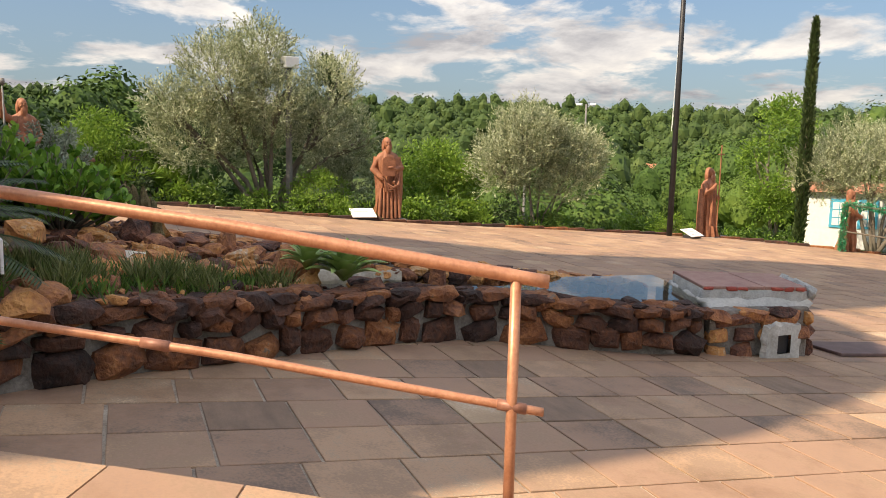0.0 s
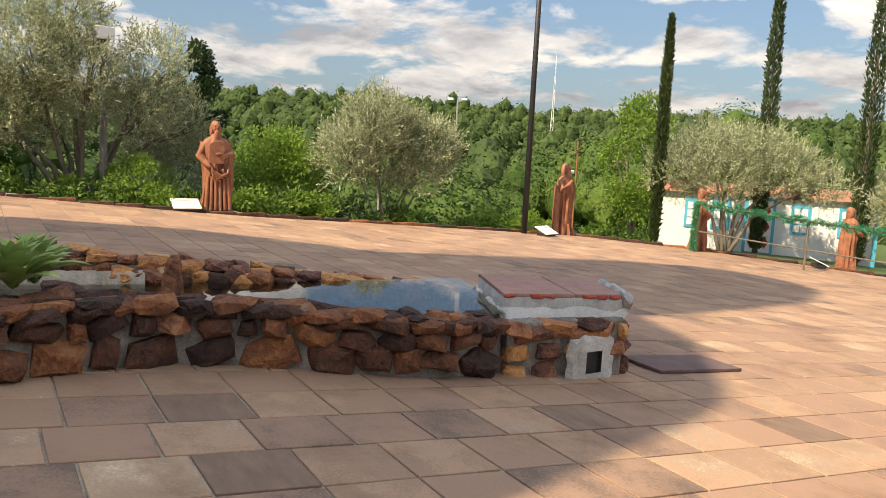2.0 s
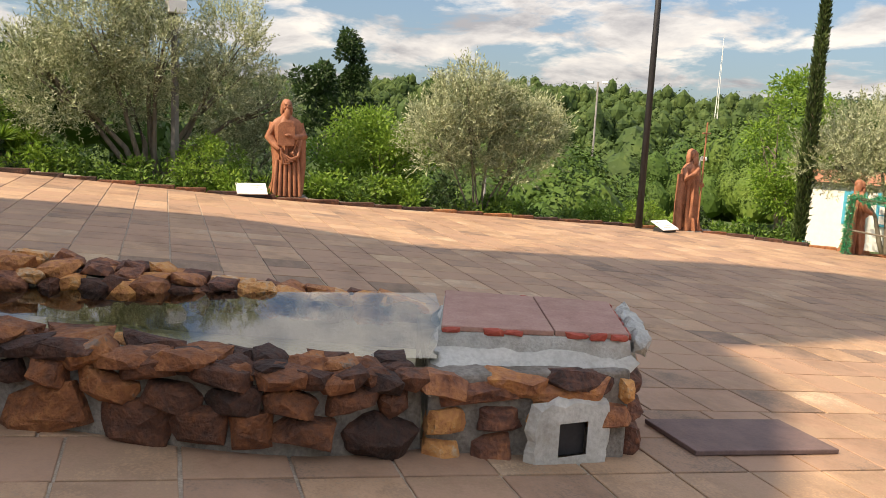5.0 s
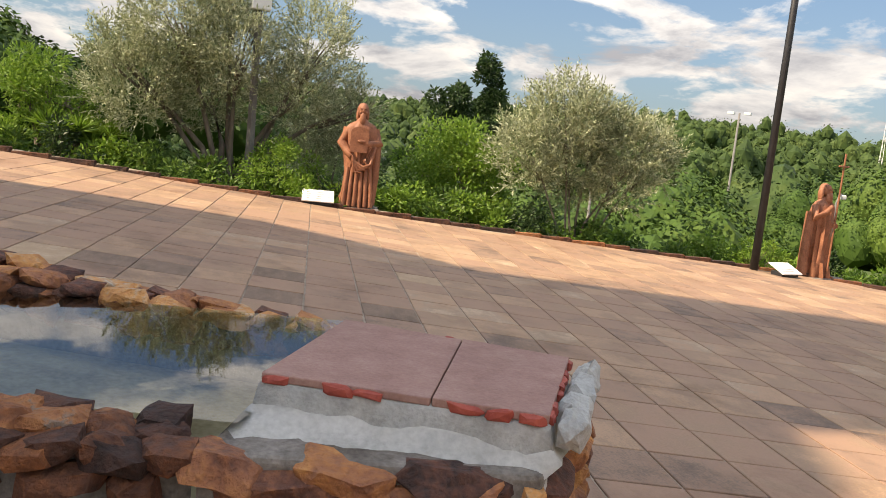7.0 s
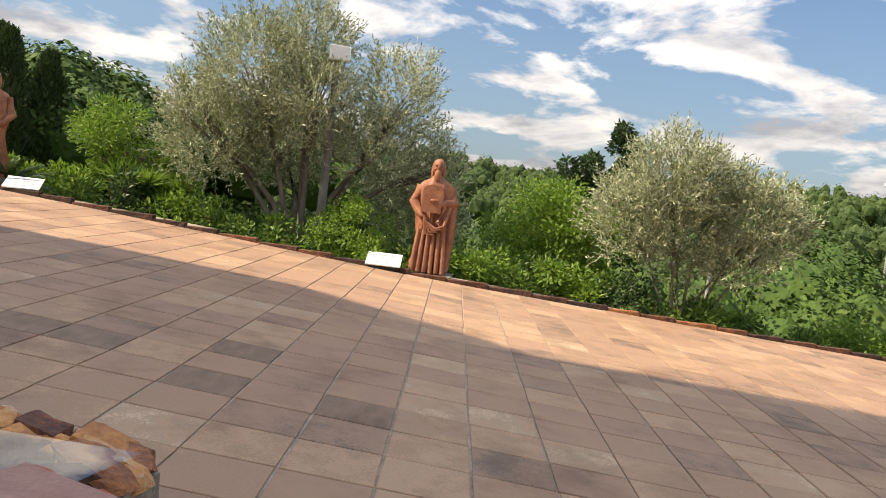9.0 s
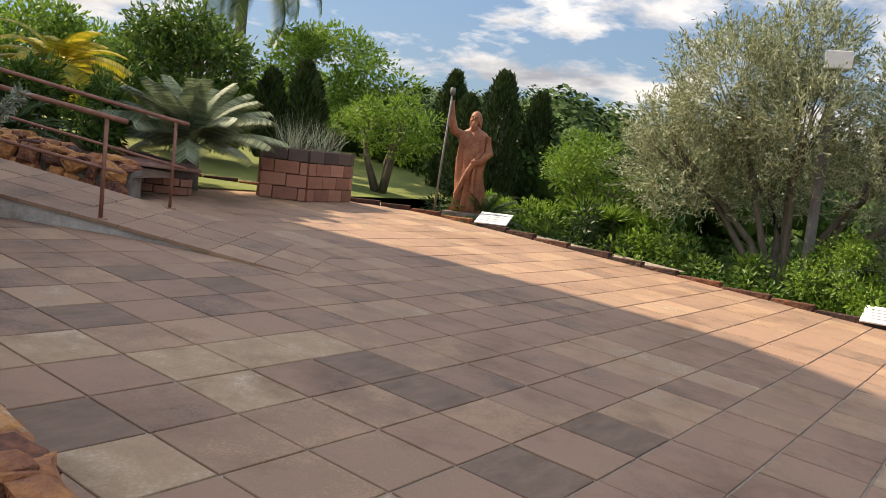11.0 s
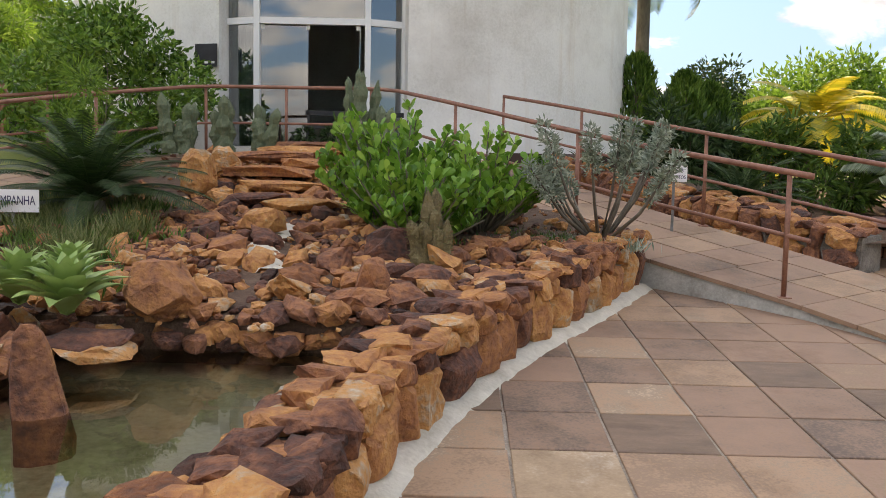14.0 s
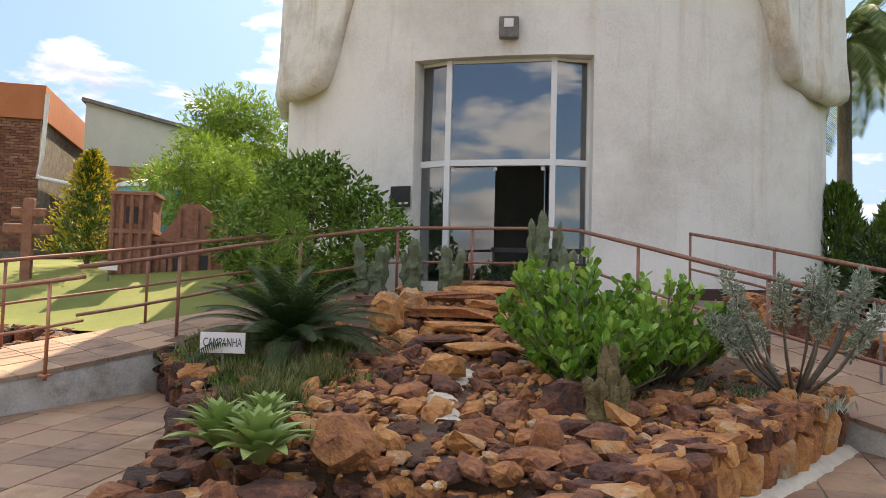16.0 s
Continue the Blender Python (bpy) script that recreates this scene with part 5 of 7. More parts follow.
frond_plant("butia_palm", "grey-green jelly palm with arching feather fronds", "palm", pose(5.75, 7.1, 0.0), BU, 38, -30, 45, 0.6, 0.14, 6)
YP = frond_mesh("yellow_palm_frond", 1.5, 34, 0.34, 0.03, 1.6, M_YELLOW, 0.4, 0.25)
frond_plant("yellow_palm", "yellow-fronded areca palm clump", "palm", pose(4.75, 9.3, 0.35), YP, 26, -38, 34, 1.05, 0.08, 8)
QP = frond_mesh("queen_palm_frond", 3.2, 60, 0.6, 0.03, 2.3, M_PALM, 0.2, 0.15, 0.5)
frond_plant("queen_palm", "tall queen palm with drooping feather fronds", "palm", pose(4.15, 18.2, 0.0), QP, 26, -45, 30, 6.6, 0.17, 9)
frond_plant("queen_palm", "tall queen palm rising behind the round tree", "palm", pose(12.6, 14.6, 0.0), QP, 22, -40, 30, 5.2, 0.16, 10)


def bush(label, x, y, z, w, h, mat, leaves_n, ll, lw, seed, clump=0.28, name="bush", cat="bush", spread=0.5, n_clump=None, stems=5):
    t = build_tree(label, cat, w, h, h * 0.12, mat, leaves_n, ll, lw, clump, n_clump or max(14, int(w * h * 12)), seed, stems, 0.022, 0.22, spread, name=name)
    t.matrix_basis = pose(x, y, z, 0, 0, seed * 40)
    return t


def paddle_shrub(label, x, y, z, w, h, twigs, seed):
    """A clusia: forking stems, each ending in upright whorls of paddle leaves."""
    ob = thing("clusia", label, "shrub", pose(x, y, z))
    r = random.Random(seed)
    paths, pts, dirs = [], [], []
    for i in range(twigs):
        a, o = r.uniform(0, 6.28), math.sqrt(r.uniform(0.02, 1)) * w / 2
        top = Vector((o * math.cos(a), o * math.sin(a), h * r.uniform(0.45, 1.0) * (1 - 0.35 * (2 * o / w) ** 2)))
        mid = Vector((top.x * 0.55, top.y * 0.55, top.z * 0.5))
        paths.append([((0, 0, 0), .016), (mid, .011), (top, .006)])
        for k in range(24):
            t = r.uniform(0.45, 1.03)
            p = mid.lerp(top, (t - 0.45) / 0.55)
            b = r.uniform(0, 6.28)
            pts.append(p)
            dirs.append((0.75 * math.cos(b) + 0.2 * math.cos(a), 0.75 * math.sin(b) + 0.2 * math.sin(a), 0.95))
    part("stem", tube_data(paths, 5), M_BARK, ob, smooth=True)
    # paddle leaves: narrow at the foot, blunt at the tip, cupped
    g = np.random.RandomState(seed)
    vs, fs = [], []
    for p, d in zip(pts, dirs):
        d = (Vector(d) + Vector(g.normal(0, .22, 3))).normalized()
        u = d.cross(Vector(g.normal(0, 1, 3))).normalized()
        n_ = d.cross(u)
        ln, wd = 0.105 * g.uniform(.7, 1.2), 0.052 * g.uniform(.8, 1.2)
        b0 = len(vs)
        for t, q in ((0, .12), (.45, .8), (.8, 1.0), (1.0, .45)):
            c = Vector(p) + d * ln * t - n_ * 0.018 * t * t
            vs += [c - u * wd * q * .5 + n_ * .006, c + u * wd * q * .5 + n_ * .006]
        fs += [(b0 + 2 * k, b0 + 2 * k + 1, b0 + 2 * k + 3, b0 + 2 * k + 2) for k in range(3)]
    part("leaves", (vs, fs), M_CLUSIA, ob)
    return ob


paddle_shrub("bright green clusia shrub with paddle leaves beside the cascade", -0.85, 4.75, 0.42, 1.5, 1.25, 95, 2)
paddle_shrub("bright green clusia shrub in front of the handrail", -0.08, 4.6, 0.42, 1.25, 1.0, 80, 3)
paddle_shrub("low bright green clusia shrub above the cactus", -0.62, 3.95, 0.42, 1.3, 0.85, 90, 9)
bush("dense dark green shrub below the chapel wall", -5.5, 9.4, 0.8, 3.2, 2.0, M_SHRUB, 9500, 0.12, 0.06, 4, 0.32, "shrub", "shrub", 0.6)
bush("yellow-green narrow-leaved podocarpus shrub", -4.3, 6.1, 0.7, 0.9, 1.1, M_LIME, 1500, 0.16, 0.016, 5, 0.22, "podocarpus", "shrub", 0.5)


def silver_bush(x, y, z):
    ob = thing("silver_shrub", "silver-leaved shrub with bare grey stems by the ramp", "shrub", pose(x, y, z))
    r = random.Random(15)
    paths, tips = [], []
    for i in range(15):
        a, out = r.uniform(0, 6.28), r.uniform(0.25, 0.85)
        if i < 6:
            a = r.choice((0.2, 3.3)) + r.uniform(-0.7, 0.7)
        top = Vector((out * math.cos(a), out * math.sin(a), r.uniform(0.55, 1.05)))
        mid = Vector((top.x * 0.55, top.y * 0.55, top.z * 0.42))
        paths.append([((0, 0, 0), 0.018), (mid, 0.013), (top, 0.006)])
        for k in range(16):
            t = 0.45 + 0.6 * k / 15
            tips.append(mid.lerp(top, t))
    part("stem", tube_data(paths, 6), M_BARK, ob, smooth=True)
    p, d = clump_points([tuple(t) for t in tips], 0.065, 4200, 15)
    part("leaves", leaf_quads(p, d, 0.055, 0.022, 15, -0.3, 0.5), M_SILVER, ob)


silver_bush(0.95, 4.35, 0.42)


def cactus(label, x, y, z, cols, h, rad, mat, seed):
    ob = thing("cactus", label, "cactus", pose(x, y, z), "cacti in the rock garden")
    r = random.Random(seed)
    for i in range(cols):
        a, o = r.uniform(0, 6.28), r.uniform(0, 0.16) * (cols > 1)
        hh = h * r.uniform(0.5, 1.0) if i else h
        vs, fs = [], []
        n, m_ = 12, 14
        for k in range(m_ + 1):
            t = k / m_
            rr_ = rad * (1 - 0.25 * t) * (1 + 0.22 * math.sin(t * hh * 24 + i)) * math.sqrt(max(0.02, 1 - t ** 6))
            for q in range(n):
                g = 2 * math.pi * q / n
                w = rr_ * (1 + 0.22 * (q % 2)) * r.uniform(0.88, 1.12)
                vs.append((o * math.cos(a) * (1 + t) + w * math.cos(g), o * math.sin(a) * (1 + t) + w * math.sin(g), hh * t))
        for k in range(m_):
            for q in range(n):
                fs.append((k * n + q, k * n + (q + 1) % n, (k + 1) * n + (q + 1) % n, (k + 1) * n + q))
        fs.append(tuple(m_ * n + q for q in range(n)))
        part("column", (vs, fs), mat, ob)
        p = [(v[0], v[1], v[2]) for v in vs]
        d = [(v[0] - o * math.cos(a), v[1] - o * math.sin(a), 0.01) for v in vs]
        part("spines", leaf_quads(p, np.array(d) * 20, 0.025, 0.004, seed + i, 0, 0.4), M_DRYGRASS, ob)


cactus("dry brown knobbly cactus clump beside a boulder", -0.45, 3.1, 0.45, 9, 0.56, 0.055, M_DRYCACTUS, 3)
cactus("tall grey-green cactus by the chapel door", -1.62, 8.0, 0.95, 4, 1.15, 0.075, M_CACTUS, 4)
cactus("grey-green cactus cluster at the handrail", -3.85, 7.7, 0.98, 4, 0.75, 0.08, M_CACTUS, 5)
cactus("grey-green cactus cluster before the handrail", -3.32, 7.85, 1.0, 4, 0.7, 0.08, M_CACTUS, 6)
cactus("grey-green cactus cluster beside the doorway ledge", -2.9, 7.95, 1.0, 4, 0.62, 0.075, M_CACTUS, 7)
cactus("dark knobbly cactus seen over the handrail", -1.35, 7.6, .95, 3, .7, .08, M_CACTUS, 8)


def tufts(name, label, spots, blades, ln, w, mat, seed, droop=0.35, spread=0.38):
    r = np.random.RandomState(seed)
    pts, dirs = [], []
    for x, y, z, s in spots:
        for _ in range(blades):
            pts.append((x + r.normal(0, .05 * s), y + r.normal(0, .05 * s), z))
            a = r.uniform(0, 6.28)
            dirs.append((math.cos(a) * 0.55, math.sin(a) * 0.55, 1.0))
    return tagged(part(name, leaf_quads(pts, dirs, ln, w, seed, 0, spread * 0.4, 0.1), mat), label, "grass", kind="stuff")


rg = random.Random(8)
sp = []
while len(sp) < 58:
    x, y = rg.uniform(-4.9, -2.6), rg.uniform(2.2, 5.2)
    if poly_area_points(GT, x, y) and poly_area_points(GT, x - .25, y) and x < stream_x(y) - 1.0:
        sp.append((x, y, gz(x, y), 1))
tufts("ornamental_grass", "yellow-green ornamental grass tufts in the bed", sp, 46, 0.24, 0.012, M_DRYGRASS, 8)
tufts("ground_cover", "low green ground cover between the stones", [(x + rg.uniform(-.2, .2), y + rg.uniform(-.2, .2), gz(x, y), 2.2) for x, y, *_ in sp[:45]], 60, 0.13, 0.016, M_LEAF, 9)
tufts("succulents", "grey-green succulents at the ramp's corner", [(rg.uniform(0.15, 1.15), rg.uniform(4.1, 5.2), 0.42, 2) for _ in range(26)], 60, 0.11, 0.016, M_SILVER, 10)
tufts("ground_cover_east", "low green ground cover under the clusia", [(rg.uniform(-0.4, 0.9), rg.uniform(3.9, 5.2), 0.42, 2.2) for _ in range(28)], 60, 0.12, 0.018, M_LEAF, 11)


# ---- signs ----
def sign_board(label, text, x, y, z, w, h, turn, lines):
    ob = thing("sign", label, "sign", pose(x, y, z, 0, 0, turn))
    part("board", boxed(-w / 2, -0.008, 0, w / 2, 0.008, h, 0.002), M_SIGN, ob)
    part("stake", boxed(-0.012, 0.009, -0.62, 0.012, 0.03, h * 0.6, 0.002), M_GREYPOST, ob)
    for i, tx in enumerate(lines):
        cu = bpy.data.curves.new("lettering", "FONT")
        cu.body, cu.align_x, cu.align_y, cu.extrude = tx, "CENTER", "CENTER", 0.001
        cu.size = h * 0.62 / len(lines) if len(lines) > 1 else h * 0.60
        to = new("lettering_curve", cu)
        bpy.context.view_layer.update()
        me = bpy.data.meshes.new_from_object(to.evaluated_get(bpy.context.evaluated_depsgraph_get()))
        bpy.data.objects.remove(to)
        me.materials.clear()
        me.materials.append(M_INK)
        xs = [v.co.x for v in me.vertices]
        k = min(1.0, w * 0.86 / (max(xs) - min(xs)))
        part("lettering", me, None, ob, m=pose(0, -0.0105, h * (0.5 + 0.22 * (len(lines) - 1) - 0.44 * i), 90, 0, 0) @ Matrix.Diagonal((k, 1, 1, 1)))
    return ob


sign_board("white name board lettered CAMPANHA on a stake", "", -4.0, 4.05, 0.66, 0.42, 0.19, 12, ["CAMPANHA"])
sign_board("white name board lettered LAGOA DOS PATOS", "", 1.95, 5.85, 0.88, 0.26, 0.17, 5, ["LAGOA", "DOS PATOS"])


# ---- statues ----
def statue(label, x, y, z, face, h, style, seed):
    r = random.Random(seed)
    bm = bmesh.new()
    n, rows = 40, []
    prof = [(0.0, .29, .25), (.03, .30, .26), (.3, .265, .225), (.55, .25, .205), (.72, .25, .20), (.86, .255, .20), (.98, .27, .20), (1.12, .275, .19), (1.3, .285, .185), (1.42, .275, .17), (1.5, .22, .14), (1.56, .11, .1), (1.62, .065, .07)]
    for zz, a, b in prof:
        row = []
        for k in range(n):
            t = 2 * math.pi * k / n
            amt = 0.24 * (1 - zz / 2.1)
            f_ = 1 + amt * (0.8 - 1.7 * abs(math.sin(5 * t + 1.2 * zz + seed)) ** 1.5) + amt * 0.6 * math.sin(13 * t - 3 * zz) + 0.04 * math.sin(3 * t + zz * 6)
            row.append(bm.verts.new((a * f_ * math.cos(t), b * f_ * math.sin(t), zz)))
        rows.append(row)
    for a, b in zip(rows, rows[1:]):
        for k in range(n):
            bm.faces.new((a[k], a[(k + 1) % n], b[(k + 1) % n], b[k]))
    bm.faces.new(rows[0][::-1])

    def ball(c, rx_, ry_, rz_):
        g = bmesh.ops.create_icosphere(bm, subdivisions=3, radius=1.0)["verts"]
        bmesh.ops.transform(bm, matrix=Matrix.Translation(c) @ Matrix.Diagonal((rx_, ry_, rz_, 1)), verts=g)

    ball((0, -0.03, 1.745), .085, .10, .125)
    ball((0, 0.03, 1.775), .105, .10, .12)
    ball((0, -0.10, 1.60), .06, .05, .13)
    ball((-.085, .04, 1.68), .035, .07, .13)
    ball((.085, .04, 1.68), .035, .07, .13)
    ball((0, .07, 1.62), .10, .06, .16)
    for sd in (-1, 1):
        ball((sd * .04, -.118, 1.785), .026, .016, .010)
        ball((sd * .05, -.095, 1.715), .022, .03, .022)
    ball((0, -0.125, 1.745), .018, .03, .03)

    def limb(pts):
        vs, fs = tube_data([pts], 10)
        q = [bm.verts.new(v) for v in vs]
        for fc in fs:
            bm.faces.new([q[i] for i in fc])

    if style == "book":
        limb([((-.25, 0, 1.42), .085), ((-.33, -.02, 1.15), .095), ((-.22, -.2, .98), .07), ((-.16, -.24, .92), .045)])
        limb([((.25, 0, 1.42), .085), ((.32, -.05, 1.18), .095), ((.14, -.23, 1.15), .07), ((.02, -.26, 1.17), .045)])
        lo_ = []
        for yy in (-.29, -.23):
            lo_.append([bm.verts.new((-.04 + px * .16, yy, pz)) for px, pz in [(-1, 1.0), (1, 1.0), (1, 1.36)] + [(math.cos(a * .45), 1.36 + .10 * math.sin(a * .45)) for a in range(1, 7)] + [(-1, 1.36)]])
        bm.faces.new(lo_[0])
        bm.faces.new(lo_[1][::-1])
        for k in range(len(lo_[0])):
            bm.faces.new((lo_[0][k], lo_[0][(k + 1) % len(lo_[0])], lo_[1][(k + 1) % len(lo_[0])], lo_[1][k]))
        ball((.0, -.31, 1.2), .075, .03, .035)
        for k in range(4):
            limb([((.26 - .03 * k, -.16 - .03 * k, 1.12), .035), ((.20 - .05 * k, -.27, .80 - .05 * k), .032), ((.06 - .05 * k, -.28, .74 - .03 * k), .03), ((-.14, -.25, .86 + .03 * k), .028)])
        for k in range(6):
            limb([((-.20 + .08 * k, -.20, .72), .03), ((-.23 + .092 * k, -.245, .38), .036), ((-.25 + .10 * k, -.25, .02), .042)])
        limb([((.2, -.17, 1.12), .05), ((.08, -.25, .86), .04), ((.16, -.25, .72), .04), ((.24, -.2, .95), .03)])
        limb([((.3, .0, 1.2), .09), ((.31, -.02, .6), .08), ((.27, -.03, .05), .08)])
    elif style == "raise":
        limb([((-.22, 0, 1.42), .09), ((-.38, -.06, 1.5), .085), ((-.44, -.1, 1.72), .07), ((-.45, -.12, 1.95), .04), ((-.45, -.12, 2.05), .03)])
        limb([((.24, 0, 1.42), .085), ((.32, -.02, 1.12), .09), ((.2, -.2, .95), .065), ((.05, -.25, .93), .04)])
        limb([((.18, -.18, 1.1), .05), ((0, -.26, .75), .05), ((-.2, -.2, .3), .05)])
    elif style == "staff":
        limb([((-.24, 0, 1.42), .09), ((-.33, -.08, 1.2), .09), ((-.18, -.2, 1.32), .06), ((-.08, -.24, 1.45), .04)])
        limb([((.24, 0, 1.42), .085), ((.32, -.02, 1.1), .09), ((.2, -.2, 1.05), .06)])
        limb([((.05, -.27, .02), .018), ((.05, -.27, 2.5), .018)])
        limb([((-.12, -.27, 2.25), .018), ((.22, -.27, 2.25), .018)])
        limb([((-.3, .05, 1.3), .1), ((-.36, .04, .6), .09), ((-.36, .02, .03), .1)])
        ball((0, -0.1, 1.58), .09, .06, .16)
    else:
        limb([((-.24, 0, 1.42), .09), ((-.3, -.1, 1.15), .08), ((-.2, -.3, 1.05), .05)])
        limb([((.24, 0, 1.42), .09), ((.3, -.12, 1.15), .08), ((.16, -.32, .95), .05)])
    part_h = h / 1.88
    ob = part("statue", bm, M_TERRA, smooth=True, m=pose(x, y, z, 0, 0, face) @ Matrix.Scale(part_h, 4))
    md = ob.modifiers.new("edges", "EDGE_SPLIT")
    md.split_angle = radians(50)
    return tagged(ob, label, "statue")


statue("terracotta statue of a bearded robed man holding a book", 10.45, -2.86, 0.045, -90, 2.0, "book", 1)
statue("terracotta statue of a robed man raising one arm", 10.75, 5.3, 0.12, -68, 1.9, "raise", 2)
statue("terracotta statue of a cloaked bearded man with a cross staff", 10.75, -13.1, 0.19, -65, 2.05, "staff", 3)
statue("terracotta statue of a stooping robed man by the garland", 8.3, -16.1, 0.24, -30, 1.75, "stoop", 4)
statue("terracotta statue of a robed man beside the garland fence", 6.3, -20.0, 0.2, -20, 1.8, "stoop", 5)
tagged(part("plinth", boxed(-.4, -.3, -.1, .4, .3, .12, .02), M_MORTAR, m=pose(10.75, 5.3, 0, 0, 0, -68)), "low stone plinth under the raised-arm statue", "plinth")
tagged(part("plinth", boxed(-.45, -.32, -.1, .45, .32, .045, .02), M_MORTAR, m=pose(10.45, -2.86, 0, 0, 0, -90)), "low stone plinth under the book statue", "plinth")
tagged(part("plinth", boxed(-.7, -.35, -.1, .7, .35, .07, .02), M_MORTAR, m=pose(10.75, -13.1, .12, 0, 0, -65)), "low stone plinth under the staff statue", "plinth")
# long staff beside the raised arm
tagged(part("lamp_staff", tube_data([[((10.05, 5.55, 0.0), .022), ((10.35, 5.62, 2.25), .018)], [((10.35, 5.62, 2.25), .05), ((10.36, 5.62, 2.38), .05)]], 8), M_GREYPOST, smooth=True), "thin grey staff with a small lamp head", "lamp post")


def plaque(x, y, z, face):
    ob = thing("plaque", "small white sloping name plaque on a dark foot", "plaque", pose(x, y, z, 0, 0, face), "plaques beside the statues")
    part("foot", boxed(-.26, -.14, 0, .26, .14, .10, .01), M_BLACK, ob)
    part("plate", boxed(-.30, -.22, -.012, .30, .22, .012, .004, m=pose(0, 0, .16, 24, 0, 0)), M_WHITE, ob, "white plate")
    for i in range(4):
        part("text_line", boxed(-.22, -.006, .0125, .22 - .08 * (i % 2), .006, .0145, m=pose(0, 0, .16, 24, 0, 0) @ pose(0, .12 - .08 * i, 0)), M_GREYPOST, ob)


plaque(10.0, -2.12, 0.0, -90)
plaque(10.35, 4.4, 0.0, -75)
plaque(9.9, -11.9, 0.15, -70)
plaque(6.3, -18.8, 0.2, -40)

# ---- posts and lamps ----
fl = thing("floodlight_post", "grey concrete post with a white floodlight box", "lamp post", pose(11.75, -0.66, -0.35, 0, 0, 0) @ Matrix.Scale(1.08, 4))
part("post", tube_data([[((0, 0, -.1), .085), ((0, 0, 3.55), .065)]], 4), M_GREYPOST, fl)
part("floodlight", boxed(-.12, -.2, 3.6, .12, .16, 3.86, .02, m=pose(0, 0, 0, 0, 0, 20)), M_WHITE, fl, "white floodlight housing")
part("bracket", boxed(-.03, -.05, 3.5, .03, .05, 3.62), M_BLACK, fl)
part("camera_arm", boxed(.02, .02, 3.42, .08, .2, 3.5, .01), M_GREYPOST, fl)
tagged(part("black_pole", tube_data([[((10.3, -11.42, 0.1), .085), ((10.3, -11.42, 9.8), .06)]], 12), M_BLACK, smooth=True), "tall black lamp pole at the plaza's rim", "pole")
lp = thing("street_lamp", "far grey street lamp with twin heads", "street lamp", pose(40, -26.5, -7))
part("pole", tube_data([[((0, 0, -1), .09), ((0, 0, 12.6), .06)]], 8), M_GREYPOST, lp, smooth=True)
for s_ in (-1, 1):
    part("lamp_head", boxed(-.2 + s_ * .5, -.12, 12.5, .2 + s_ * .5, .12, 12.65, .03, m=pose(0, 0, 0, 0, 0, 40)), M_WHITE, lp)
lp = thing("street_lamp", "thin grey street lamp behind the staff statue", "street lamp", pose(12.9, -14.9, -0.5))
part("pole", tube_data([[((0, 0, -.5), .045), ((0, 0, 2.4), .04), ((.1, -.1, 2.6), .03), ((.3, -.3, 2.62), .03)]], 8), M_GREYPOST, lp, smooth=True)
part("lamp_head", boxed(.2, -.4, 2.5, .36, -.24, 2.62, .03), M_WHITE, lp)
tagged(part("thin_pole", tube_data([[((16, -9.6, -4), .05), ((16, -9.6, 1.2), .04)]], 8), M_GREYPOST, smooth=True), "thin grey pole among the trees", "pole")


# ---- block planter and brick items ----
M_BLOCK = material("red_stone_block", [(0.0, (0.20, 0.09, 0.065)), (0.5, (0.33, 0.15, 0.10)), (1.0, (0.40, 0.21, 0.15))], 5, .85, .5, 40, rand="object")
M_BLOCKTOP = material("dark_stone_block", [(0.0, (0.06, 0.045, 0.04)), (1.0, (0.14, 0.10, 0.085))], 5, .85, .5, 40, rand="object")


def planter(label, c0, c1, c2, h, courses, bw):
    ob = thing("block_planter", label, "planter")
    c0, c1, c2 = (Vector((*c, 0)) for c in (c0, c1, c2))
    c3 = c0 + (c2 - c1)
    part("soil", prism([tuple(c.xy) for c in (c0, c1, c2, c3)], 0, h - .12), M_SOIL, ob)
    r = random.Random(5)
    for a, b in ((c0, c1), (c1, c2), (c2, c3), (c3, c0)):
        d = (b - a).normalized()
        out = Vector((d.y, -d.x, 0))
        ang = math.degrees(math.atan2(d.y, d.x))
        ln = (b - a).length
        for k in range(courses):
            s = 0.0 if k % 2 else -bw / 2
            while s < ln - 0.02:
                s0, s1 = max(0, s), min(ln, s + bw)
                if s1 - s0 > .05:
                    p = a + d * (s0 + s1) / 2
                    part("block", boxed(-(s1 - s0) / 2 + .006, -.05, 0.006, (s1 - s0) / 2 - .006, .05, h / courses - .006, .01), M_BLOCKTOP if k == courses - 1 else M_BLOCK, ob, m=pose(p.x, p.y, k * h / courses, 0, 0, ang))
                s += bw
    return ob


planter("square planter of red stone blocks with a dark top course", (6.85, 6.75), (7.5, 6.35), (8.85, 6.6), 0.86, 4, 0.42)
planter("low red brick box beside the jelly palm", (4.45, 6.75), (5.2, 6.35), (5.5, 6.9), 0.36, 3, 0.24)
tagged(part("box_lid", boxed(-.5, -.36, 0, .5, .36, .05, .01, m=pose(4.98, 6.72, .36, 0, 0, -25)), M_REDSLAB), "reddish lid slab on the low brick box", "slab")

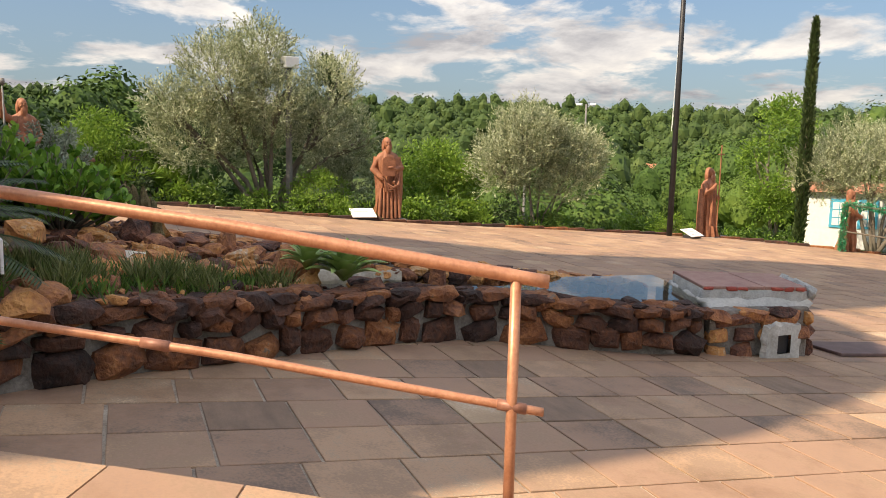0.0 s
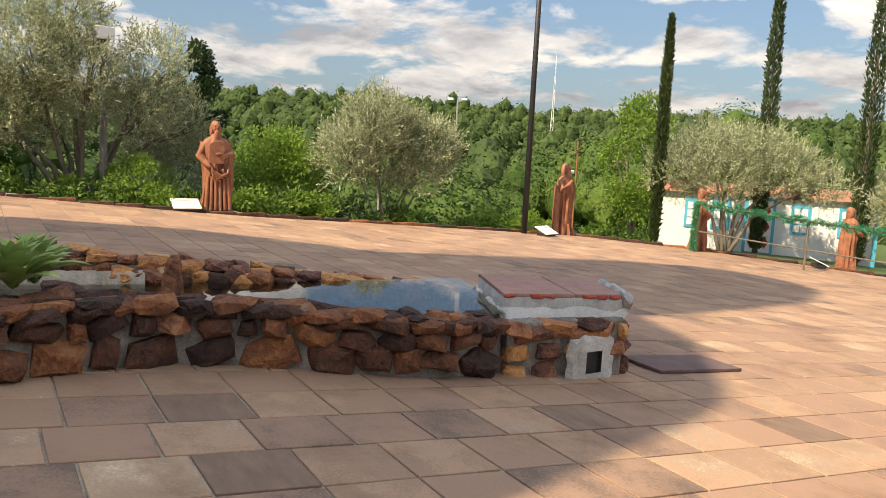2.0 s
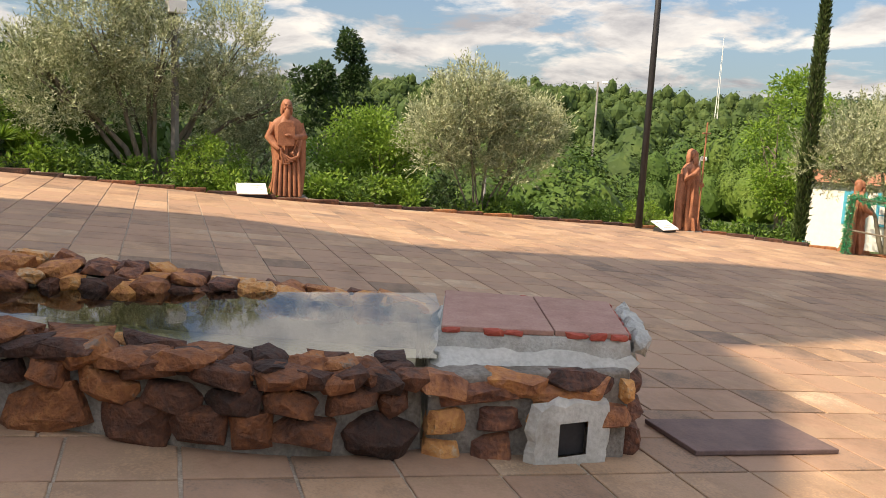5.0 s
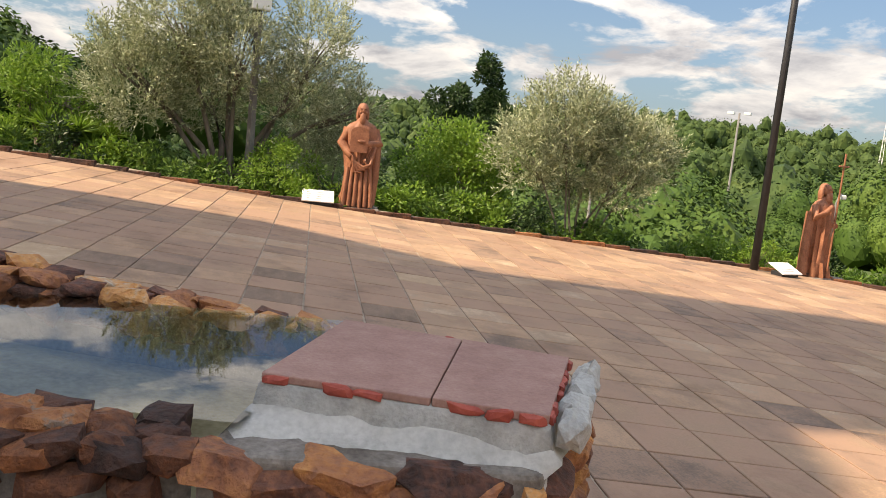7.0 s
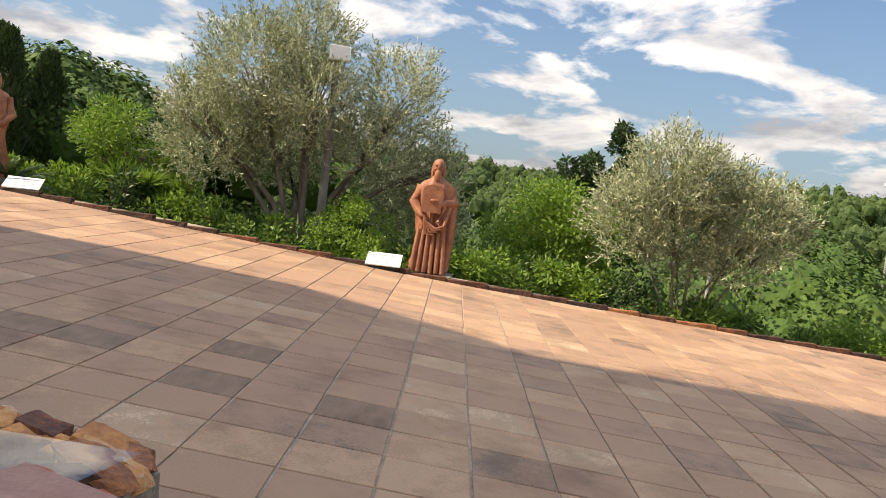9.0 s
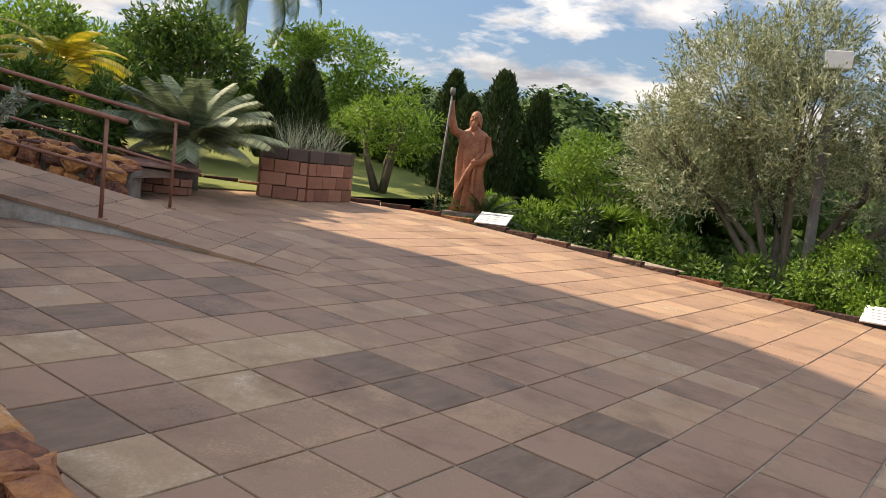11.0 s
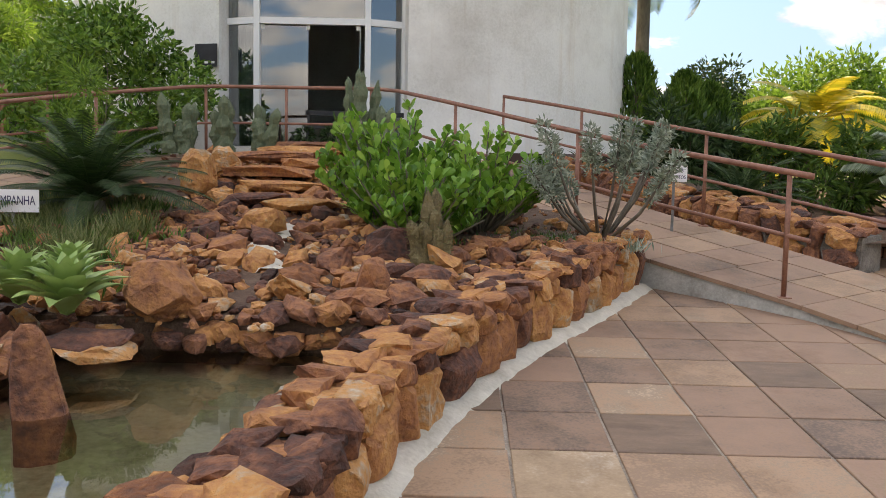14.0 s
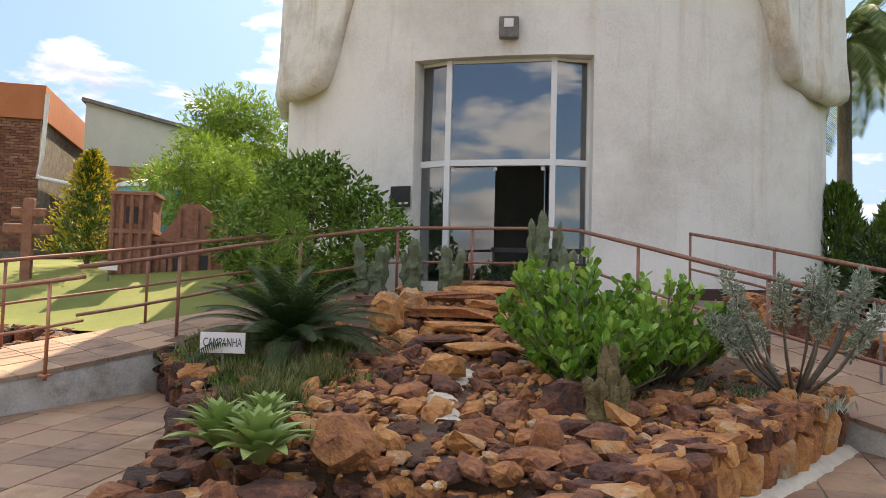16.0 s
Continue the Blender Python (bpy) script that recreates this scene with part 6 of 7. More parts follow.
# rock-edged bed on the outer side of the ramp
E_BED = [(3.72, 5.55), (3.2, 6.2), (2.5, 7.0), (1.6, 8.4), (0.8, 9.8)]
stone_wall("stone_wall_bed", "low dry-stone edge of the planted bed", rounded(E_BED, 1), 0.42, 0.95, 0.5, M_ROCK, [(0.0, 0.55), (0.5, 1.0)], -1, 14, depth=.18)
bm = bmesh.new()
bed = [(3.75, 5.6), (3.1, 6.3), (2.4, 7.3), (1.5, 8.8), (0.9, 10.2), (3.0, 12.2), (6.2, 10.4), (5.9, 7.6), (4.6, 5.9)]
vs = [bm.verts.new((x, y, 0.30 + 0.5 * smooth((9 - x - 0) / 12) * smooth((y - 5) / 5))) for x, y in bed]
bm.faces.new(vs)
tagged(part("planted_bed", bm, M_SOIL), "planted soil bed behind the stone edge", "garden bed", kind="structure")
rs = random.Random(44)
for i in range(16):
    t = rs.uniform(0.0, 1)
    p, d = along([(*q, 0) for q in E_BED], t * length([(*q, 0) for q in E_BED]))
    lone_rock("rust-coloured rock on the planted bed", p.x + .35 + rs.uniform(0, .4), p.y + .35, 0.42 + .45 * t, rs.uniform(.2, .45), rs.uniform(.2, .3), rs.uniform(.12, .25), 500 + i)

# lawns
bm = bmesh.new()
nx = 22
for i in range(nx):
    for j in range(24):
        q = []
        for a, b in ((i, j), (i + 1, j), (i + 1, j + 1), (i, j + 1)):
            x, y = -18 + a * 0.55, 6.6 + b * 0.75
            q.append(bm.verts.new((x, y, 0.45 + 0.65 * smooth((y - 6.5) / 4) - 0.3 * smooth((-8 - x) / 8) * smooth((9 - y) / 3))))
        cx = sum(v.co.x for v in q) / 4
        cy = sum(v.co.y for v in q) / 4
        wx = np.interp(cy, [4, 5.1, 6.2, 7.6, 9.8], [-7.7, -7.4, -6.9, -6.2, -5.2]) if cy < 9.8 else -5.2
        if cx < wx - 0.25:
            bm.faces.new(q)
bmesh.ops.delete(bm, geom=[v for v in bm.verts if not v.link_faces], context="VERTS")
bmesh.ops.remove_doubles(bm, verts=bm.verts, dist=1e-3)
lawn = tagged(part("lawn", bm, M_GRASS, smooth=True), "yellow-green mown lawn beside the chapel", "lawn", kind="structure")
W_BED = [(-7.75, 5.0), (-7.5, 6.0), (-7.9, 6.6), (-9.5, 6.5), (-12.5, 6.4)]
stone_wall("stone_wall_lawn", "low dry-stone edge of the lawn", rounded(W_BED, 1), 0.40, 0.48, 0.3, M_ROCK_DARK, [(0, .6), (.55, 1)], -1, 17)
bm = bmesh.new()
for i in range(14):
    for j in range(12):
        q = [bm.verts.new((x, y, 0.02 + 0.55 * smooth((math.hypot(x - 8, y - 7) - 2) / 14))) for x, y in [(5.2 + a * 2.2, 7.2 + b * 2.2) for a, b in ((i, j), (i + 1, j), (i + 1, j + 1), (i, j + 1))]]
        cx, cy = sum(v.co.x for v in q) / 4, sum(v.co.y for v in q) / 4
        bm.faces.new(q)
bmesh.ops.remove_doubles(bm, verts=bm.verts, dist=1e-3)
tagged(part("lawn_east", bm, M_GRASS, smooth=True), "green mown lawn beyond the block planter", "lawn", kind="structure")


# ---- trees round the plaza ----
def place(t, x, y, z, turn=0, s=1.0):
    t.matrix_basis = pose(x, y, z, 0, 0, turn) @ Matrix.Scale(s, 4)
    return t


def olive(label, x, y, z, lobes, n_twigs, seed, stems=3, trunk_r=0.11, trunk_h=0.9):
    """An olive: forking trunk, lobes (y, z, radius across, radius up, depth) of upright sprays with gaps between them."""
    ob = thing("olive_tree", label, "olive tree", pose(x, y, z))
    r = random.Random(seed)
    g = np.random.RandomState(seed)
    paths = []
    for i, (ly, lz, ra, rz, dx) in enumerate(lobes):
        c = Vector((dx, ly, lz))
        b = Vector((0.08 * math.cos(i * 2.1), 0.10 * math.sin(i * 2.1), -0.1))
        fork = Vector((c.x * .25, c.y * .3, trunk_h + r.uniform(-.15, .25)))
        paths.append([(b, trunk_r), (b.lerp(fork, .5) + Vector((r.uniform(-.06, .06), r.uniform(-.06, .06), 0)), trunk_r * .8), (fork, trunk_r * .62), (fork.lerp(c, .5) + Vector((0, 0, .12)), trunk_r * .4), (c, trunk_r * .2)])
        for k in range(7):
            e = c + Vector((r.uniform(-.7, .7) * ra, r.uniform(-.8, .8) * ra, r.uniform(-.4, .8) * rz))
            paths.append([(fork.lerp(c, .6), trunk_r * .22), (c.lerp(e, .5) - Vector((0, 0, .06)), trunk_r * .13), (e, trunk_r * .05)])
    part("trunk", tube_data(paths, 7), M_BARK, ob, smooth=True)
    vol = np.array([ra * ra * rz for _, _, ra, rz, _ in lobes])
    which = g.choice(len(lobes), n_twigs, p=vol ** .8 / np.sum(vol ** .8))
    lb = np.array(lobes)[which]
    d = g.normal(0, 1, (n_twigs, 3))
    d /= np.linalg.norm(d, axis=1, keepdims=True)
    rad = g.uniform(0.25, 1, n_twigs) ** .45
    lump = 1 + .22 * np.sin(d[:, 1] * 5 + which) * np.sin(d[:, 2] * 6 + which * 2.0)
    c = np.stack([lb[:, 4], lb[:, 0], lb[:, 1]], 1) + d * (rad * lump)[:, None] * np.stack([lb[:, 2], lb[:, 2], lb[:, 3]], 1)
    up = d * .8 + np.array([0, 0, .75]) + g.normal(0, .4, d.shape)
    up /= np.linalg.norm(up, axis=1, keepdims=True)
    per = 15
    t = np.tile(np.arange(per) / per, n_twigs)
    ln = np.repeat(g.uniform(.28, .55, n_twigs), per)
    ax = np.repeat(up, per, 0)
    p = np.repeat(c, per, 0) + ax * (t * ln)[:, None]
    v, f = leaf_quads(p, ax * .8, 0.095, 0.026, seed, 0, .5)
    part("crown", (v, f), M_OLIVE, ob)
    return ob


olive("large silvery olive tree at the plaza's rim", 12.15, -0.22, -0.4, [(1.9, 2.2, 1.05, .9, .1), (1.1, 3.5, 1.05, 1.0, -.2), (.2, 4.2, .75, .9, .2), (-.05, 3.0, .9, .9, -.3), (2.4, 2.9, .6, .6, .3), (-1.65, 3.3, .75, .95, .2), (-1.35, 2.3, .75, .7, .0), (.6, 2.1, .9, .7, .5), (-2.5, 2.1, .5, .7, .5)], 4300, 11, 4, .10, 1.0)
olive("broad silvery olive tree with many stems", 11.6, -7.7, -0.45, [(1.15, 2.3, .75, .8, 0), (.45, 3.0, .8, .8, -.2), (-.35, 2.9, .8, .75, .2), (-1.2, 2.5, .8, .75, 0), (-1.75, 2.3, .45, .6, .1), (.1, 2.0, .9, .7, .4), (-.9, 1.7, .6, .5, -.2)], 2900, 12, 6, .045, .7)
olive("silvery olive tree before the white house", 9.5, -18.6, 0.0, [(1.3, 2.6, 1.0, .8, .9), (.4, 3.3, 1.1, .8, .6), (-.6, 3.2, 1.1, .8, -.3), (-1.3, 2.7, 1.0, .8, -1.1), (-1.7, 2.3, .8, .6, -1.8), (.2, 2.4, 1.2, .7, .2)], 3600, 13, 4, .08, 1.2)
olive("silvery olive tree beside the garland fence", 7.4, -24.5, 0.0, [(.8, 2.2, .9, .8, -.4), (-.3, 2.7, 1.0, .8, .3), (-1.2, 2.2, .8, .7, .6)], 1500, 14, 4, .08, 1.0)
olive("small olive tree behind the book statue", 13.2, -2.3, -0.9, [(.4, 1.9, .6, .6, 0), (-.3, 2.4, .6, .7, .1), (-.6, 1.7, .5, .5, .2)], 700, 15, 3, .05, .8)


def cypress(label, x, y, z, h, w, seed, mat=None, n=5200):
    ob = thing("cypress", label, "cypress", pose(x, y, z))
    r = np.random.RandomState(seed)
    part("trunk", tube_data([[((0, 0, -.2), w * .22), ((0, 0, h * .9), .02)]], 7), M_BARK, ob, smooth=True)
    t = r.uniform(0.04, 1, n) ** 1.1
    a = r.uniform(0, 6.28, n)
    rad = w / 2 * np.sin(np.pi * np.clip(0.16 + 0.84 * t, 0, 1)) ** 0.55 * r.uniform(0.55, 1.05, n) * (1 + 0.18 * np.sin(a * 3 + t * 17))
    p = np.stack([rad * np.cos(a), rad * np.sin(a), h * t], 1)
    d = np.stack([np.cos(a) * .5, np.sin(a) * .5, np.full(n, 1.2)], 1)
    part("crown", leaf_quads(p, d, 0.17, 0.05, seed, 0, 0.35), mat or M_CYPRESS, ob)
    return ob


cypress("slender dark cypress before the white house", 10.35, -16.35, 0.0, 7.0, 0.28, 1)
cypress("tall slender dark cypress", 10.3, -21.0, 0.0, 9.6, 0.46, 2)
cypress("tall slender dark cypress beyond the garland", 8.4, -23.6, 0.0, 10.0, 0.6, 3)
for i, (x, y, h) in enumerate([(10.4, 9.6, 2.2), (10.9, 9.9, 2.0), (10.0, 10.2, 1.9)]):
    cypress("dark upright conifer behind the block planter", x, y, .25, h, 0.62, 10 + i)
for i, (x, y, h, w) in enumerate([(14.5, 8.6, 3.4, .9), (15.6, 7.8, 3.6, 1.0), (16.4, 7.2, 3.3, .9), (17, 8.8, 3.8, 1.1), (13.5, 7.4, 2.8, .9)]):
    cypress("dark pointed conifer behind the raised-arm statue", x, y, -.4, h, w, 20 + i)
for i, (x, y, h, w) in enumerate([(3.3, 14.6, 2.3, 1.0), (4.2, 14.2, 1.9, 1.0), (5.0, 15.2, 1.8, 1.0)]):
    cypress("feathery grey-green conifer behind the chapel", x, y, .5, h, w, 30 + i, M_LEAF, 4000)


def leafy(label, x, y, z, w, h, th, mat, n, ll, lw, seed, cl=0.5, nc=45, stems=2, name="tree", cat="tree", spread=.6):
    return place(build_tree(label, cat, w, h, th, mat, n, ll, lw, cl, nc, seed, stems, 0.1, .2, spread, name=name), x, y, z, seed * 33)


leafy("large round glossy-leaved tree on the lawn", 8.7, 11.4, 0.0, 3.7, 2.9, .6, M_LEAF, 15000, .15, .06, 31, .5, 70, 1)
leafy("light green spreading tree on the lawn", 15.6, 14.2, 0.2, 5.2, 3.5, 1.0, M_LIME, 12000, .16, .07, 32, .6, 60)
leafy("light green round tree far on the lawn", 12.8, 19, 0.0, 5.0, 3.0, 1.0, M_LIME, 9000, .18, .08, 33, .6, 55)
leafy("lime green tree beyond the yellow palm", 8.4, 17.5, .0, 4.2, 3.0, 1.0, M_LIME, 9000, .17, .07, 34, .6, 50)
leafy("dark green tree behind the chapel", 6.2, 18.8, .0, 3.2, 3.0, 1.0, M_DARKLEAF, 8000, .15, .06, 35, .5, 50)
leafy("small spreading lawn tree with bare stems", 11.2, 7.9, .1, 2.4, 1.9, .8, M_LIME, 3600, .11, .05, 36, .3, 40, 3)
leafy("lime green feathery tree behind the plaque", 12.6, 3.6, -.5, 2.3, 2.4, .8, M_LIME, 6000, .11, .04, 37, .4, 35, 4)
leafy("light green leafy tree behind the book statue", 13.4, -5.4, -1.0, 3.2, 3.1, .8, M_LIME, 12000, .12, .055, 38, .5, 55, 3)
leafy("tall dark broadleaf tree in the valley", 103, -24, land(103, -24) - 1, 6.5, 13.2 - land(103, -24), 9.0, M_DARKLEAF, 9000, .6, .3, 39, 1.1, 45, 1)
leafy("dark rounded tree in the valley", 92, -17.5, land(92, -17.5) - 1, 9, 8.5 - land(92, -17.5), 6.0, M_DARKLEAF, 8000, .6, .3, 40, 1.3, 40, 1)
leafy("bright green feathery tree behind the lawn", -11.2, 17.2, .6, 4.6, 4.9, 1.6, M_LIME, 10000, .2, .05, 41, .6, 55)
leafy("grey-green feathery pine bush beside the tank", -9.6, 13.2, .9, 3.2, 2.8, .5, M_LIME, 9000, .15, .035, 42, .4, 45)
leafy("dark green tree behind the shrub", -8.2, 18.4, .6, 4.2, 5.0, 1.2, M_LEAF, 8000, .2, .07, 43, .6, 50)
def tier_conifer(label, x, y, z, h, w, seed):
    """A cone of spreading tiers: dark sprays inside, golden tips outside."""
    ob = thing("golden_conifer", label, "conifer", pose(x, y, z))
    r = random.Random(seed)
    part("trunk", tube_data([[((0, 0, -.1), .06), ((0, 0, h * .95), .012)]], 7), M_BARK, ob, smooth=True)
    inner, outer, di, do = [], [], [], []
    for i in range(150):
        t = (i + .5) / 150
        a = i * 2.4 + r.uniform(-.3, .3)
        ln = w / 2 * (1 - t) ** .8 * r.uniform(.75, 1.12) + .06
        for k in range(46):
            q = k / 45
            p = (ln * q * math.cos(a) + r.uniform(-.05, .05), ln * q * math.sin(a) + r.uniform(-.05, .05), h * (.06 + .92 * t) + .22 * ln * q * q + r.uniform(-.03, .03))
            d = (math.cos(a), math.sin(a), .7)
            (outer if q > .72 else inner).append(p)
            (do if q > .72 else di).append(d)
    part("needles", leaf_quads(inner, di, .10, .03, seed, 0, .5), M_LEAF, ob)
    part("golden_tips", leaf_quads(outer, do, .10, .03, seed + 1, 0, .5), M_YELLOW, ob, "golden yellow shoot tips")


tier_conifer("golden-tipped conical conifer on the lawn", -10.7, 10.7, 1.05, 2.3, 1.9, 44)
leafy("tree beyond the cypresses", 16, -27, -.5, 6, 5, 1.2, M_LIME, 9000, .2, .09, 46, .7, 50)
leafy("yellow-green tree behind the white house", 15.5, -20.3, -.5, 3.2, 5.6, 1.5, M_LIME, 7000, .16, .07, 47, .6, 40)
bush("rounded lime green bush by the book statue", 11.4, -1.25, -.35, 1.9, 1.3, M_LIME, 5000, .07, .035, 48, .26)
bush("small lime bush by the staff statue", 10.9, -11.9, -.1, 1.1, .9, M_LIME, 2200, .07, .035, 49, .2)
# leafy bushes below the rim
rb = random.Random(61)
for i in range(34):
    y = 6.2 - i * 0.68
    mats = rb.choice((M_LEAF, M_LEAF, M_LIME, M_DARKLEAF, M_LIME))
    xk = float(np.interp(-y, [-6, -1, 3, 7, 12, 14, 17], [10.4, 10.2, 10.1, 10.5, 10.9, 10.8, 9.2]))
    bush("green leafy bush on the slope below the kerb", xk + rb.uniform(.7, 1.6), y, -0.65, rb.uniform(1.2, 1.9), rb.uniform(.7, 1.25), mats, 1500, .12, .06, 70 + i, .28, stems=3, n_clump=16)
for i in range(26):
    y = 8 - i * 1.25
    mats = rb.choice((M_LEAF, M_LIME, M_DARKLEAF, M_LEAF))
    bush("taller green thicket on the slope", rb.uniform(14.5, 20), y + rb.uniform(-.6, .6), -4.4, rb.uniform(2.4, 3.6), rb.uniform(2.2, 3.4), mats, 2600, .2, .10, 120 + i, .55, stems=3, n_clump=20)


def yucca(x, y, z, h, seed):
    ob = thing("yucca", "multi-stemmed yucca with spiky green heads", "yucca", pose(x, y, z))
    r = random.Random(seed)
    heads = []
    for i in range(6):
        a = i * 1.05
        top = (0.35 * math.cos(a), 0.35 * math.sin(a), h * r.uniform(.75, 1))
        part("stem", tube_data([[((.08 * math.cos(a), .08 * math.sin(a), 0), .04), (top, .03)]], 6), M_BARK, ob, smooth=True)
        heads += [top] * 120
    d = np.random.RandomState(seed).normal(0, 1, (len(heads), 3))
    d[:, 2] = np.abs(d[:, 2]) * .8
    part("leaves", leaf_quads(heads, d, .42, .035, seed, 0, .1), M_LIME, ob)


yucca(11.9, 3.0, -.35, .95, 1)
yucca(12.3, 2.5, -.4, .9, 2)
for i, (x, y, z) in enumerate([(4.0, 8.4, .55), (3.2, 9.0, .65), (4.7, 8.0, .45), (2.6, 8.6, .7)]):
    bush("dark green leafy plant in the planted bed", x, y, z, 1.0, .8, M_DARKLEAF if i % 2 else M_LEAF, 1300, .16, .05, 200 + i, .24)
tufts("planter_grass", "thin upright grass in the block planter", [(7.4 + .25 * i, 6.75 + .1 * (i % 3), .7, 1.5) for i in range(5)], 40, .7, .008, M_SILVER, 77)


# ---- forest of the valley ----
def forest(name, label, spots, quads, leaf, mat, seed, lobes=8, core=2):
    """Many crowns in one mesh: each a heap of lobes whose leaf clumps face outwards."""
    r = np.random.RandomState(seed)
    sp = np.array(spots)
    m = len(sp)
    ld = r.normal(0, 1, (m, lobes, 3))
    ld[:, :, 2] = np.abs(ld[:, :, 2]) * 0.8
    ld /= np.linalg.norm(ld, axis=2, keepdims=True)
    lob_c = ld * r.uniform(.35, .72, (m, lobes, 1))
    lob_r = r.uniform(.34, .52, (m, lobes))
    k = np.repeat(np.arange(m), quads)
    n = len(k)
    j = r.randint(0, lobes, n)
    d = r.normal(0, 1, (n, 3))
    d[:, 2] = np.where(d[:, 2] < -0.4, -d[:, 2], d[:, 2])
    d /= np.linalg.norm(d, axis=1, keepdims=True)
    half = np.stack([sp[k, 3] / 2, sp[k, 3] / 2, sp[k, 4]], 1)
    p = sp[k, :3] + (lob_c[k, j] + d * (lob_r[k, j] * r.uniform(.86, 1.14, n))[:, None]) * half
    nrm = d + r.normal(0, .34, (n, 3))
    nrm /= np.linalg.norm(nrm, axis=1, keepdims=True)
    u = np.cross(nrm, r.normal(0, 1, (n, 3)))
    u /= np.linalg.norm(u, axis=1, keepdims=True)
    w = np.cross(nrm, u)
    size = (sp[k, 3] * leaf * r.uniform(.6, 1.3, n))[:, None]
    ball = bmesh.new()
    bmesh.ops.create_icosphere(ball, subdivisions=core, radius=1.0)
    bv_ = np.array([q.co[:] for q in ball.verts])
    bf_ = np.array([[q.index for q in fc.verts] for fc in ball.faces])
    ball.free()
    hs = np.stack([sp[:, 3] / 2, sp[:, 3] / 2, sp[:, 4]], 1)
    cc = (sp[:, None, :3] + lob_c * hs[:, None, :]).reshape(-1, 3)
    cr = (lob_r[:, :, None] * hs[:, None, :] * .8).reshape(-1, 3)
    bump_ = 1 + .12 * r.uniform(-1, 1, (len(cc), len(bv_), 1))
    cv = (cc[:, None, :] + bv_[None] * cr[:, None, :] * bump_).reshape(-1, 3)
    cf = (bf_[None] + (np.arange(len(cc)) * len(bv_))[:, None, None]).reshape(-1, 3)
    v = np.stack([p - u * size * .6, p + w * size * .34, p + u * size * .6, p - w * size * .34], 1).reshape(-1, 3)
    i = np.arange(n) * 4
    f = np.stack([i, i + 1, i + 2, i + 3], 1) + len(cv)
    return tagged(part(name, (cv.tolist() + v.tolist(), cf.tolist() + f.tolist()), mat), label, "forest", kind="stuff")


def scatter(n, lo, hi, w0, w1, seed, a0=-68, a1=50):
    r = random.Random(seed)
    out = []
    while len(out) < n:
        a = radians(r.uniform(a0, a1))
        d = math.sqrt(r.uniform(lo * lo, hi * hi))
        x, y = 6 + d * math.cos(a), -4 + d * math.sin(a)
        if x < 19 and y > -30:
            continue
        w = r.uniform(w0, w1)
        out.append((x, y, land(x, y) + w * .25, w, w * r.uniform(.55, .85)))
    return out


forest("valley_trees_near", "green tree crowns on the near valley slope", scatter(150, 14, 60, 3.2, 7.0, 1), 3600, 0.027, M_WOOD_NEAR, 1)
forest("valley_trees_lime", "light green tree crowns on the valley slope", scatter(60, 18, 75, 3.2, 7.0, 2), 3400, 0.027, M_WOOD_LIME, 2)
forest("valley_trees_mid", "green canopy of the middle valley", scatter(420, 60, 190, 6.0, 12.0, 3), 750, 0.036, M_FOREST, 3)
forest("valley_trees_dark", "dark tree crowns scattered in the valley", scatter(130, 60, 260, 5.0, 11.0, 4), 450, 0.036, M_WOOD_DARK, 4)
forest("hill_forest", "wooded hillside towards the horizon", scatter(1700, 190, 660, 10.0, 20.0, 5), 110, 0.06, M_FOREST, 5, 7, 1)
forest("ridge_trees", "dark trees along the skyline ridge", scatter(600, 540, 760, 8.0, 18.0, 6), 80, 0.07, M_WOOD_DARK, 6, 6, 1)
forest("lawn_wood", "green trees closing the lawn's far end", [(x, y, 0.2, w, w * .50) for x, y, w in [(17, 8.6, 5), (19, 6.6, 5), (21, 9.8, 6.5), (17.5, 11.5, 5.5), (23, 8, 6.5), (20, 13, 6), (23, 16, 7), (26, 10, 7), (19, 20, 6), (14, 25, 7), (8, 26, 6), (28, 20, 8), (22, 6, 5), (25, 4, 6), (30, 12, 8), (3, 26, 6), (-3, 28, 6), (33, 3, 8), (24, 26, 8), (18, 17, 5)]], 3600, 0.034, M_WOOD_NEAR, 7)
forest("west_wood", "green trees beyond the western lawn", [(x, y, 1.2, w, w * .5) for x, y, w in [(-16, 22, 5), (-22, 8, 6), (-24, 0, 6), (-22, -8, 6), (-20, -18, 6), (-12, -28, 6), (-4, -30, 6), (-22, 18, 6)]], 1200, 0.05, M_LEAF, 8)

# far mast and houses on the hill
ms = thing("radio_mast", "red and white lattice radio mast on the far hill", "mast", pose(322, -247, 0))
part("mast", tube_data([[((-1.2, 0, 0), .14), ((0, 0, 47), .08)], [((1.2, 0, 0), .14), ((0, 0, 47), .08)], [((0, 1.2, 0), .14), ((0, 0, 47), .08)]] + [[((-1.2 + k * .11, 0, k * 4.5), .07), ((1.2 - k * .11, 0, k * 4.5 + 4), .07)] for k in range(10)], 5), M_WHITE, ms)


